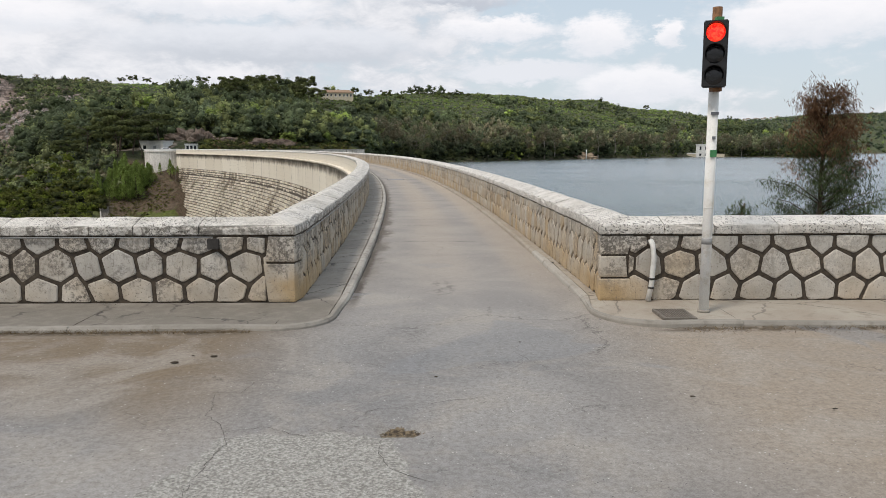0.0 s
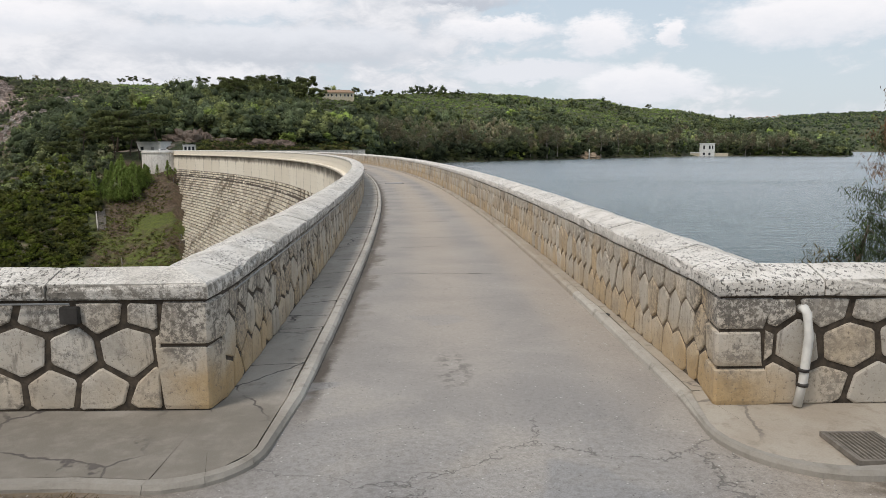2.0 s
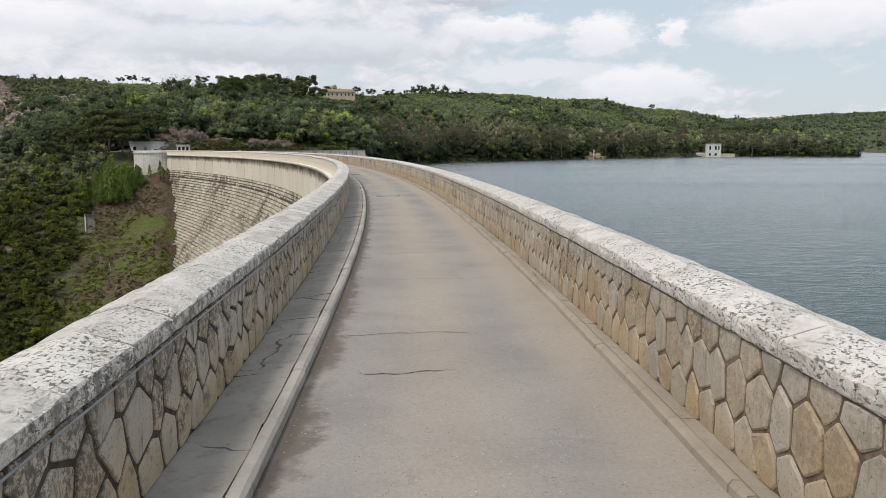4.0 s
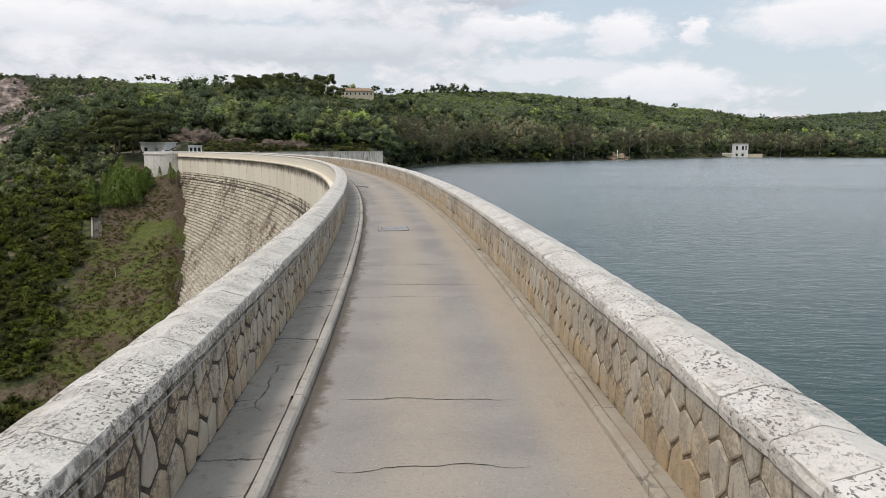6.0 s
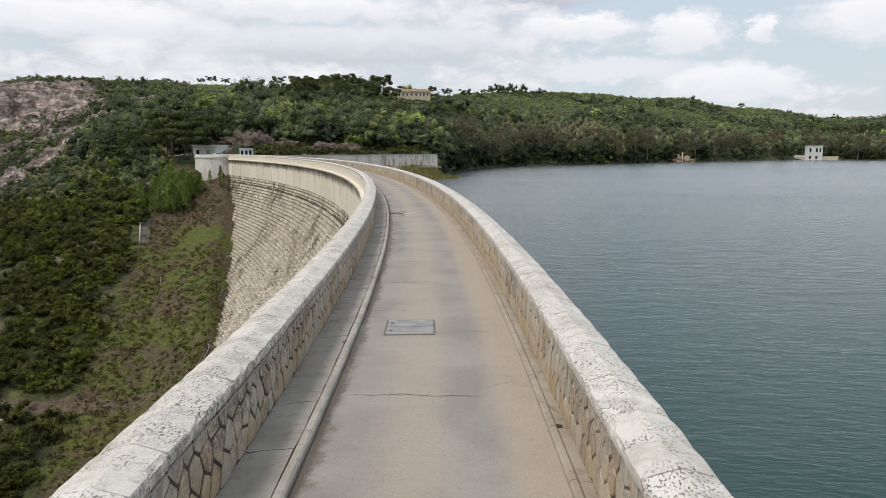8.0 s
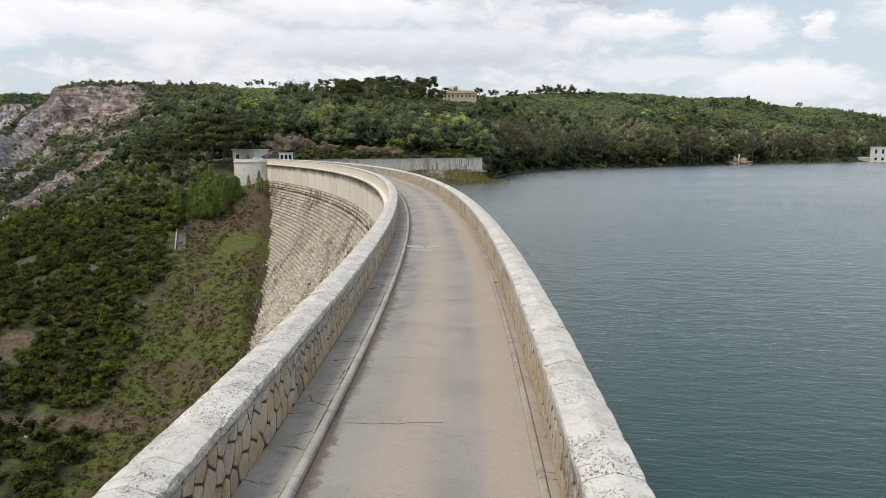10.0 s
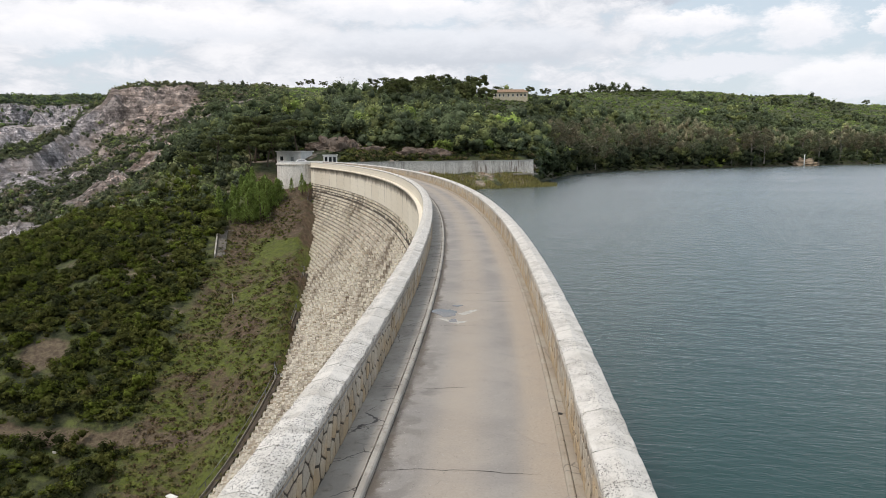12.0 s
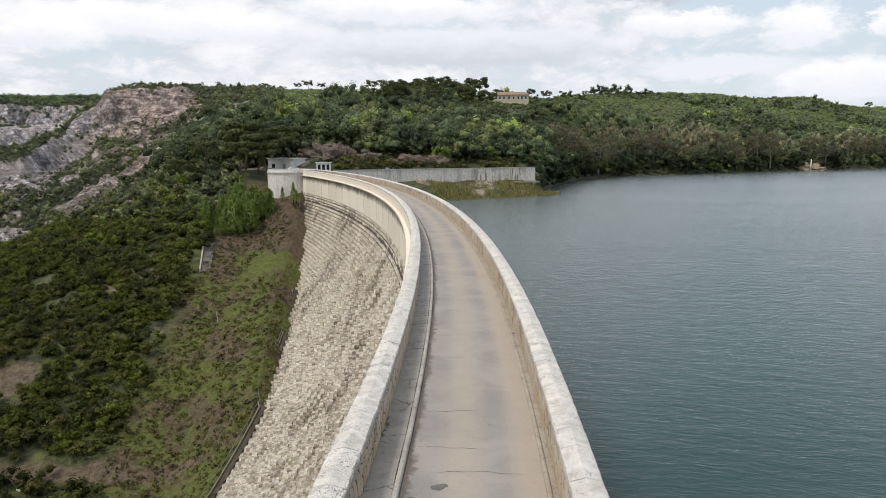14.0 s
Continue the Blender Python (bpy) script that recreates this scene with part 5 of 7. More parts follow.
def crown_cores(centres, radii, tints, seed, level, lobes):
    """Lumpy leaf masses, a few to a plant, their hue darkened as the crown's inner shade."""
    rg = np.random.default_rng(200 + seed)
    bm = bmesh.new()
    bmesh.ops.create_icosphere(bm, subdivisions=level, radius=1.0)
    iv = np.array([tuple(p.co) for p in bm.verts])
    itri = np.array([[p.index for p in q.verts] for q in bm.faces])
    bm.free()
    c, r, t = np.repeat(centres, lobes, 0), np.repeat(radii, lobes, 0), np.repeat(tints, lobes, 0)
    n = len(c)
    if lobes > 1:
        off = rg.normal(size=(n, 3)) * np.array([0.42, 0.42, 0.30])
        c = c + off * r
        r = r * rg.uniform(0.5, 0.78, (n, 1))
    d = 1 + 0.28 * rg.normal(size=(n, len(iv), 1))
    v = c[:, None, :] + iv[None] * r[:, None, :] * 0.47 * np.clip(d, 0.4, 1.6)
    f = itri[None] + (np.arange(n) * len(iv))[:, None, None]
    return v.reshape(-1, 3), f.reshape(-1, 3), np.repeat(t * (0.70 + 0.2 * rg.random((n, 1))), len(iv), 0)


def foliage(name, label, category, centres, radii, counts, size, tints, seed=0, level=1, lobes=1, split=1):
    if split > 1:
        rg = np.random.default_rng(300 + seed)
        n = len(centres) * split
        centres, radii, tints, size = (np.repeat(a, split, 0) for a in (centres, radii, tints, size))
        centres = centres + rg.normal(size=(n, 3)) * np.array([0.46, 0.46, 0.36]) * radii
        radii = radii * rg.uniform(0.38, 0.75, (n, 1))
        tints = tints * rg.uniform(0.72, 1.28, (n, 1))
        counts = np.repeat(np.maximum(6, np.asarray(counts) // split), split)
    v, f, hue = leaf_quads(centres, radii, counts, size, tints, seed, three=True)
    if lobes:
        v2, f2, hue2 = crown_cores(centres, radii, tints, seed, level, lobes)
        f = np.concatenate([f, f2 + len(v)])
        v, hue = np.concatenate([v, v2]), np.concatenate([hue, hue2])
    return tagged(new(name, mesh_np(name, v, f, LEAF, hue)), label, category, "", "stuff")


PINE, DARK, OLIVE, FRESH, DRY, BROWN = (np.array(c) for c in ((0.082, 0.094, 0.036), (0.066, 0.075, 0.033), (0.138, 0.144, 0.044), (0.160, 0.190, 0.038), (0.190, 0.172, 0.066), (0.190, 0.142, 0.082)))


def plant_tints(n, weights, rg):
    base = np.array([PINE, DARK, OLIVE, FRESH, DRY, BROWN])
    k = rg.choice(6, size=n, p=np.array(weights) / sum(weights))
    return base[k] * (0.85 + 0.3 * rg.random((n, 1)))


def clear_strip(x, y):
    return (x > -90 + 0.25 * (195 - y) + 5 * fbm(x, y, 18.0, 61)) & (y > 90) & (y < 228)


def scatter_spur():
    rg = np.random.default_rng(3)
    x, y = rg.uniform(-260, -25, 14000), rg.uniform(85, 262, 14000)
    s, u = arc_coords(x, y)
    z = ground_height(x, y)
    keep = ~clear_strip(x, y) & (u < -14) & ~((s > 236) & (u > -28)) & (np.hypot(x + 84, y - 229) > 10)
    keep &= fbm(x, y, 30.0, 71) > -0.31
    keep &= x > -15 - 0.86 * (y - 25)
    keep &= rg.random(14000) < np.where(x > -170, 1.0, 0.5)
    keep &= np.hypot((x + 88.8) / 3.2, (y - 192) / 8) > 1
    keep &= ~((x > -95.5) & (x < -80) & (y > 200) & (y < 226))
    keep &= earth_zone(x, y) < 0.4
    keep &= ~((x < -150) & (bare_ground(x, y) > 0.6))
    x, y, z = x[keep], y[keep], z[keep]
    n = len(x)
    r = rg.uniform(0.9, 2.3, n) * (1 + 0.35 * (fbm(x, y, 45.0, 77) > 0.05))
    rad = np.stack([r, r, r * rg.uniform(0.6, 1.05, n)], 1)
    tint = plant_tints(n, (2.5, 0.9, 5, 3.8, 0.25, 0.0), rg) * np.array([0.87, 0.90, 0.80])
    patch = np.clip(fbm(x, y, 55.0, 83) * 3 + 0.5, 0, 1)[:, None]
    tint = tint * (0.66 + 0.50 * patch)
    foliage("shrubs", "dense dark and fresh green shrubs on the gorge slope", "shrubs", np.stack([x, y, z + rad[:, 2] * 0.55], 1), rad, np.full(n, 190), r * 0.11, tint, 1, 1, 1, 5)
    # low tufts and cut stumps on the mown strip
    x, y = rg.uniform(-100, -40, 11000), rg.uniform(95, 226, 11000)
    s, u = arc_coords(x, y)
    keep = clear_strip(x, y) & (u < -9) & (fbm(x, y, 12.0, 88) > -0.2)
    x, y = x[keep], y[keep]
    n = len(x)
    z = ground_height(x, y)
    r = rg.uniform(0.25, 0.75, n)
    foliage("tufts", "low grass tufts and cut scrub on the cleared slope", "grass", np.stack([x, y, z + 0.12], 1), np.stack([r, r, r * 0.5], 1), np.full(n, 12), r * 0.34, plant_tints(n, (0.4, 0.6, 4, 2.0, 2, 3), rg) * 0.72, 2, 1, 0)


def scatter_hills():
    rg = np.random.default_rng(5)
    n = 30000
    b = rg.uniform(-36, 31, n)
    ds, dr = np.interp(b, LB, LS), np.interp(b, LB, LR)
    q = rg.random(n) ** 1.35 * 1.05
    d = ds + 2 + (dr - ds) * q
    x, y = d * np.sin(np.radians(b)), d * np.cos(np.radians(b)) - 9
    z = ground_height(x, y)
    far, qq, rocky = far_land(x, y)
    inland = d - ds
    shore_side = b > -5
    # tall woods low on the slopes and behind the far end, open scrub above
    woods = np.where(shore_side, np.clip(1.15 - inland / 190, 0, 1), np.clip(1.3 - inland / 230, 0, 1) * np.where(b < -19, np.clip(1.5 - inland / 110, 0, 1), 1))
    woods = np.maximum(woods * (b > -28.5), 0.9 * ((fbm(x, y, 90.0, 91) > 0.13) & (b > -16)))
    gums = shore_side & (inland < 75) & (rg.random(n) < 0.22) & (b < 27) & (inland > 16)
    pines = ~gums & (rg.random(n) < woods * 0.34)
    keep = (z > WATER_Z + 0.3) & (gums | pines | (rg.random(n) < 0.85))
    keep &= ~((rocky > 0.5) & (qq > 0.70) & (qq < 0.86) & (rg.random(n) < 0.93))
    keep &= ~((np.hypot(x + 93, y - 236) < 13) | ((y < 300) & (b > -23) & (b < -15.5) & (fbm(x, y, 22, 95) > 0.06) & (z < 15)))
    keep &= ~((b > -9.9) & (b < -5.4) & (d > 330) & (d < 520) & pines)
    keep &= np.hypot(x + 66, y - 505) > 15
    keep &= ~(pines & (b > -16.5) & (b < -9) & (d > 385) & (rg.random(n) < 0.7))
    keep &= ~((b > -18.5) & (b < -4.8) & (inland < 6))
    for cx, cy in ((-87, 251), (-80, 250), (-72, 251), (-61, 253), (-55, 256)):
        keep &= np.hypot(x - cx, y - cy) > 5.5
    keep &= np.hypot(x - 206, y - 573) > 14
    keep &= ~(gums & (np.hypot(x - 101, y - 494) < 10))
    keep &= bare_ground(x, y) < rg.uniform(0.2, 1.0, n)
    x, y, z, d, b, inland, gums, pines, woods = (a[keep] for a in (x, y, z, d, b, inland, gums, pines, woods))
    n = len(x)
    size = 0.7 + 0.6 * (fbm(x, y, 60.0, 97) + 0.5)
    r = rg.uniform(0.8, 1.9, n) * (1 + np.clip((d - 600) / 700, 0, 1.2))
    h = r * rg.uniform(0.45, 0.75, n)
    lift = h * 0.35
    # far foliage is bluer and paler: distance haze held in the hue
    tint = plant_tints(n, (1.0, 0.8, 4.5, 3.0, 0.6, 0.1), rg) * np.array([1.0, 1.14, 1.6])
    r[pines] = (rg.uniform(2.6, 5.2, n) * size)[pines]
    h[pines] = (r * rg.uniform(0.65, 1.15, n))[pines]
    lift[pines] = (h * rg.uniform(0.9, 1.6, n))[pines]
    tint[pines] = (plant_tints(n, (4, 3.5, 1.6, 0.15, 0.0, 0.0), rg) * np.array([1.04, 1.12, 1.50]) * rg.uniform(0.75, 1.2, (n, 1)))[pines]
    r[gums] = (rg.uniform(2.0, 3.8, n) * size)[gums]
    h[gums] = (r * rg.uniform(1.2, 1.8, n))[gums]
    lift[gums] = (h * rg.uniform(1.2, 1.7, n))[gums]
    hue = np.array([[0.150, 0.146, 0.092], [0.165, 0.148, 0.092], [0.125, 0.138, 0.082], [0.125, 0.146, 0.070]])
    tint[gums] = (hue[rg.integers(0, 4, n)] * rg.uniform(0.75, 1.2, (n, 1)))[gums]
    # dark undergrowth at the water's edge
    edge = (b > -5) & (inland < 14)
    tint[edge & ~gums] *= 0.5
    # the woods' shade, put into the hue of what grows beneath
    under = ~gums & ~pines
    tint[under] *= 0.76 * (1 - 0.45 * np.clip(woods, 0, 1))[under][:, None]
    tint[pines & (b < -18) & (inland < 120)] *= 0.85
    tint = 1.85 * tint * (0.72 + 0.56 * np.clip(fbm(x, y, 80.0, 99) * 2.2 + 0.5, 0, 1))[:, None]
    mid = np.stack([x, y, z + lift], 1)
    rad = np.stack([r, r, h], 1)
    tree = pines | gums
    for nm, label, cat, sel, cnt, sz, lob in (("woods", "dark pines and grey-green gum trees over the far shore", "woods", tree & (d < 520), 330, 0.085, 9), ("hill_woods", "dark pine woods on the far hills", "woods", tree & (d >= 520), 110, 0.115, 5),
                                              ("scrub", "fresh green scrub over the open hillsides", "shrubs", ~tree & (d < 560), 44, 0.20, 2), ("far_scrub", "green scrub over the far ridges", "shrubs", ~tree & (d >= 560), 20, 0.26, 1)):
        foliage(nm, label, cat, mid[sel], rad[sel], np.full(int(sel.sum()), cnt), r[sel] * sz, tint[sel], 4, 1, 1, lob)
    # slender pale trunks among the shore trees
    pick = np.flatnonzero(gums & (inland < 45))
    pick = rg.choice(pick, size=min(60, len(pick)), replace=False)
    bm = bmesh.new()
    for i in pick:
        lean = Vector((rg.uniform(-1.0, 1.0), rg.uniform(-0.8, 0.8), 0))
        p = Vector((x[i], y[i] - 0.4 * r[i], z[i]))
        tube(bm, [p + Vector((0, 0, -0.5)), p + lean * 0.4 + Vector((0, 0, lift[i] * 0.6)), p + lean + Vector((0, 0, lift[i] * 1.1))], [0.24, 0.17, 0.07], 4)
        fork = p + lean * 0.3 + Vector((0, 0, lift[i] * 0.4))
        tube(bm, [fork, fork + Vector((rg.uniform(-1.6, 1.6), -0.4, lift[i] * 0.6))], [0.13, 0.05], 4)
    me = bpy.data.meshes.new("trunks")
    bm.to_mesh(me)
    bm.free()
    me.materials.append(PALEBARK)
    tagged(new("trunks", me), "slender pale trunks of trees along the lake shore", "tree trunks", "", "stuff")
    # the ridge past the lake's arm and the plateau past the gorge
    n = 9000
    b = np.where(rg.random(n) < 0.40, rg.uniform(17, 34, n), rg.uniform(-44, -33.5, n))
    ds, dr = np.interp(b, BB, BS), np.interp(b, BB, BR)
    d = ds + 4 + (dr - ds) * rg.random(n) ** 0.8 * 1.03
    x, y = d * np.sin(np.radians(b)), d * np.cos(np.radians(b)) - 9
    z = ground_height(x, y)
    keep = (z > WATER_Z + 0.5) & (np.abs(back_land(x, y)[0] - z) < 0.5) & (bare_ground(x, y) < rg.uniform(0.2, 0.8, n))
    x, y, z, d = (a[keep] for a in (x, y, z, d))
    n = len(x)
    r = rg.uniform(2.2, 4.5, n) * (1 + 0.6 * (rg.random(n) < 0.12))
    h = r * rg.uniform(0.5, 0.95, n)
    # bluer still: the ridges' haze is mixed into their hue
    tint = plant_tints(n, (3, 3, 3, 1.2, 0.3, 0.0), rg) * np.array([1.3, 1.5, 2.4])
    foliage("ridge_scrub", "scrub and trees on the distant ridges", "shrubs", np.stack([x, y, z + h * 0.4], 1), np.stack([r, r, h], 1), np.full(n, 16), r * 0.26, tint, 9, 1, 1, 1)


def scatter_gorge():
    rg = np.random.default_rng(6)
    n = 8000
    b = rg.uniform(-43, -23, n)
    ds, dr = np.interp(b, LB, LS), np.interp(b, LB, LR)
    d = ds - 45 + (dr - ds + 40) * rg.random(n) ** 1.25
    x, y = d * np.sin(np.radians(b)), d * np.cos(np.radians(b)) - 9
    z = ground_height(x, y)
    far, q, rocky = far_land(x, y)
    keep = bare_ground(x, y) < rg.uniform(0.15, 1.0, n)
    x, y, z, d = (a[keep] for a in (x, y, z, d))
    n = len(x)
    r = rg.uniform(1.1, 2.9, n) * (1 + 0.5 * (rg.random(n) < 0.15))
    rad = np.stack([r, r, r * rg.uniform(0.6, 1.1, n)], 1)
    # haze in the hue here too: lifted, bluer, then greyed below
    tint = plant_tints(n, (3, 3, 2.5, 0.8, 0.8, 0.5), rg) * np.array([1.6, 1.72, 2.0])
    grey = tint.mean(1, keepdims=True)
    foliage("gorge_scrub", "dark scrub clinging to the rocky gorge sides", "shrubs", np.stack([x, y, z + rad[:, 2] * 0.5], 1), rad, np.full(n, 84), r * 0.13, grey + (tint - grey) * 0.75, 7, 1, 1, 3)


def scatter_rocks():
    rg = np.random.default_rng(21)
    n = 30000
    b, d = rg.uniform(-41, -22, n), rg.uniform(250, 760, n)
    x, y = d * np.sin(np.radians(b)), d * np.cos(np.radians(b)) - 9
    far, q, rocky = far_land(x, y)
    keep = (bare_ground(x, y) > rg.uniform(0.35, 0.9, n)) & ~((q > 0.58) & (rg.random(n) < 0.93)) & (rg.random(n) < 0.45)
    x, y = x[keep][:5000], y[keep][:5000]
    n = len(x)
    bm = bmesh.new()
    bmesh.ops.create_icosphere(bm, subdivisions=1, radius=1.0)
    iv = np.array([tuple(p.co) for p in bm.verts])
    itri = np.array([[p.index for p in q.verts] for q in bm.faces])
    bm.free()
    r = 0.25 + 1.1 * rg.random(n) ** 3
    c = np.stack([x, y, ground_height(x, y) + 0.1 * r], 1)
    v = c[:, None, :] + iv[None] * (r[:, None] * rg.uniform(0.6, 1.3, (n, 3)))[:, None, :] * (1 + 0.16 * rg.normal(size=(n, len(iv), 1)))
    f = itri[None] + (np.arange(n) * len(iv))[:, None, None]
    tagged(new("boulders", mesh_np("boulders", v.reshape(-1, 3), f.reshape(-1, 3), ROCK)), "pale grey boulders and rubble on the gorge sides", "rocks", "", "stuff")
    # brown crags above the shore road
    for k, (px, py, w, h) in enumerate(((-87, 252, 5, 3.4), (-80.5, 251, 4, 4.2), (-72, 252, 4.5, 2.6), (-61, 254, 5, 2.6), (-55, 257, 4.5, 2.4))):
        bm = bmesh.new()
        bmesh.ops.create_icosphere(bm, subdivisions=4, radius=1.0)
        rk = random.Random(60 + k)
        for p in bm.verts:
            m = 0.9 + 0.55 * noise.noise(p.co * 1.8 + Vector((k * 7, 0, 0))) + 0.35 * abs(noise.noise(p.co * 4.5 + Vector((0, k * 5, 0)))) + 0.06 * rk.gauss(0, 1)
            p.co = Vector((p.co.x * w * m, p.co.y * 2.6 * m, max(-0.3, p.co.z) * h * m))
        crag = thing("rock_outcrop", "jagged brown rock outcrop above the shore road", "rock", (px, py, ground_at(px, py) - 0.6), 20, group="outcrops above the shore road")
        part("rock", bm, CRAG, crag)


def scatter_bank():
    """Brambles and low bushes between the shore road's wall and the woods."""
    rg = np.random.default_rng(44)
    n = 1150
    f, q = rg.random(n), rg.random(n)
    x, y = -77 + 52 * f - 3.0 * q, 237.5 + 32 * f + 17 * q
    keep = fbm(x, y, 7.0, 46) > -0.14
    x, y = x[keep], y[keep]
    n = len(x)
    r = rg.uniform(0.6, 1.5, n)
    tint = plant_tints(n, (3, 3, 2, 0.6, 0.6, 0.8), rg)
    foliage("brambles", "dark brambles and bushes on the bank above the shore wall", "shrubs", np.stack([x, y, ground_height(x, y) + 0.4 * r], 1), np.stack([r, r, r * 0.75], 1), np.full(n, 120), r * 0.12, tint, 12, 1, 1, 4)


scatter_spur()
scatter_bank()
scatter_rocks()
scatter_hills()
scatter_gorge()


def build_tree(name, label, height, crown, tints, leaf, lean=0.0, bark=None, seed=1, lobes=9, start=0.45, flat=0.5, group="", per=90):
    """Tapered trunk, limbs and a crown of many leaf sprays; stands at the origin."""
    rg = random.Random(seed)
    t = thing(name, label, "tree", group=group)
    bm = bmesh.new()
    pts, rad = [], []
    for k in range(7):
        f = k / 6
        pts.append(Vector((lean * height * f * f + 0.05 * height * math.sin(f * 5 + seed) * f, 0.04 * height * math.sin(f * 4 + 2 * seed) * f, height * 0.9 * f - 0.3)))
        rad.append(height * 0.024 * (1 - 0.8 * f) + 0.015)
    tube(bm, pts, rad, 8)
    part("trunk", bm, bark or BARK, t)
    cs, rs, ti = [], [], []
    for k in range(lobes):
        f = start + (1 - start) * (k + rg.random()) / lobes
        i = min(5, int(f * 6))
        root = pts[i].lerp(pts[i + 1], f * 6 - i) if f < 1 else pts[6]
        a = k * 2.4 + rg.random()
        reach = crown * (0.45 + 0.5 * rg.random()) * (1.15 - 0.6 * abs(f - start - 0.3))
        tip = root + Vector((math.cos(a) * reach, math.sin(a) * reach, height * (0.04 + 0.09 * rg.random())))
        lb = bmesh.new()
        tube(lb, [root, root.lerp(tip, 0.5) + Vector((0, 0, 0.03 * height)), tip], [height * 0.009 + 0.01, height * 0.006 + 0.008, 0.008], 5)
        part("limb", lb, bark or BARK, t)
        cs.append(tip), rs.append((crown * 0.42, crown * 0.42, crown * 0.42 * flat)), ti.append(np.array(tints[k % len(tints)]) * (0.8 + 0.4 * rg.random()))
    cs.append(pts[6]), rs.append((crown * 0.4, crown * 0.4, crown * 0.4 * flat)), ti.append(np.array(tints[0]))
    v, f, hue = leaf_quads(np.array([tuple(c) for c in cs]), np.array(rs), np.full(len(cs), per), np.full(len(cs), leaf), np.array(ti), seed)
    part("crown", mesh_np("crown", v, f, LEAF, hue), LEAF, t)
    return t


def stand(tree, x, y, turn, size=1.0, sink=0.0):
    tree.matrix_world = pose(x, y, ground_at(x, y) - sink, 0, 0, turn) @ Matrix.Diagonal((size, size, size, 1))


# gum trees with bare pale stems along the far shore
GUM_HUES = [np.array(c) for c in ((0.165, 0.160, 0.100), (0.190, 0.165, 0.105), (0.140, 0.152, 0.088))]
gum_kinds = [build_tree("gum_tree", "tall gum tree with a pale forked trunk on the lake shore", 14.0, 4.2, GUM_HUES, 0.26, 0.06, PALEBARK, 21, 13, 0.42, 0.85, "gum trees on the far shore", 150),
             build_tree("gum_tree", "tall gum tree with a pale forked trunk on the lake shore", 12.0, 4.8, GUM_HUES[::-1], 0.26, -0.08, PALEBARK, 27, 12, 0.38, 0.8, "gum trees on the far shore", 150)]
rgg = random.Random(17)
for i in range(58):
    b = -4.4 + 30 * (i + 0.7 * rgg.random()) / 58
    d = float(np.interp(b, LB, LS)) + 5 + 20 * rgg.random()
    x, y = d * math.sin(radians(b)), d * math.cos(radians(b)) - 9
    if math.hypot(x - 101, y - 497) < 9 or math.hypot(x - 45, y - 449) < 8 or math.hypot(x - 207, y - 572) < 16:
        continue
    k = rgg.uniform(0.65, 1.25)
    m = pose(x, y, max(ground_at(x, y), WATER_Z) - 0.2, 0, 0, rgg.uniform(0, 360)) @ Matrix.Diagonal((k, k, k, 1))
    if i < 2:
        gum_kinds[i].matrix_world = m
    else:
        copy_thing(gum_kinds[i % 2], m)

# umbrella pines behind the far end of the dam and on the ridge
pine = build_tree("pine_tree", "dark umbrella pine with a bare trunk on the hillside", 11.0, 4.6, [PINE * 1.1, DARK * 1.2, PINE * 1.4], 0.34, 0.05, seed=3, lobes=12, start=0.62, flat=0.42, group="umbrella pines", per=130)
pine_leaning = build_tree("pine_tree", "leaning dark pine beside the white building", 9.0, 3.6, [PINE * 1.3, DARK * 1.4], 0.26, 0.16, seed=5, lobes=10, start=0.6, flat=0.4, group="umbrella pines", per=150)
stand(pine, -66, 418, 0)
stand(pine_leaning, -93.5, 232, 200, 1.15)
rgp = random.Random(8)
for i in range(46):
    b, d = rgp.uniform(-15.5, -9.2), rgp.uniform(400, 585)
    x, y = d * math.sin(radians(b)), d * math.cos(radians(b)) - 9
    if math.hypot(x + 68, y - 505) < 26 or (b > -10.1 and d < 512):
        continue
    k = rgp.uniform(0.8, 1.25)
    copy_thing(pine, pose(x, y, ground_at(x, y) - 0.3, 0, 0, rgp.uniform(0, 360)) @ Matrix.Diagonal((k, k, k, 1)))
for b, d, k in ((-7.0, 560, 0.55), (-5.9, 575, 0.7), (-4.9, 600, 0.75), (-3.6, 640, 0.9), (-2.6, 660, 0.7), (1.2, 820, 0.6), (2.0, 820, 0.7), (2.6, 830, 0.55), (-22.2, 780, 0.7), (-21.5, 775, 0.9), (-20.6, 770, 0.75), (-20.1, 770, 0.6), (-19.5, 760, 0.65), (-18.9, 760, 0.6), (-18.4, 755, 0.6), (-27.5, 790, 0.6), (-24.4, 795, 0.7), (15.6, 1400, 1.2), (-16.9, 640, 1.0)):
    x, y = d * math.sin(radians(b)), d * math.cos(radians(b)) - 9
    copy_thing(pine, pose(x, y, ground_at(x, y) - 0.2, 0, 0, b * 40) @ Matrix.Diagonal((k, k, k, 1)))
for x, y, k, turn in ((-97, 233.5, 1.15, 30), (-100.5, 230, 1.0, 120), (-90.5, 240, 1.2, 250), (-103, 238, 1.4, 60), (-108, 226, 1.05, 300), (-112, 219, 0.9, 10), (-106, 246, 1.3, 170)):
    copy_thing(pine_leaning, pose(x, y, ground_at(x, y) - 0.3, 0, 0, turn) @ Matrix.Diagonal((k, k, k, 1)))


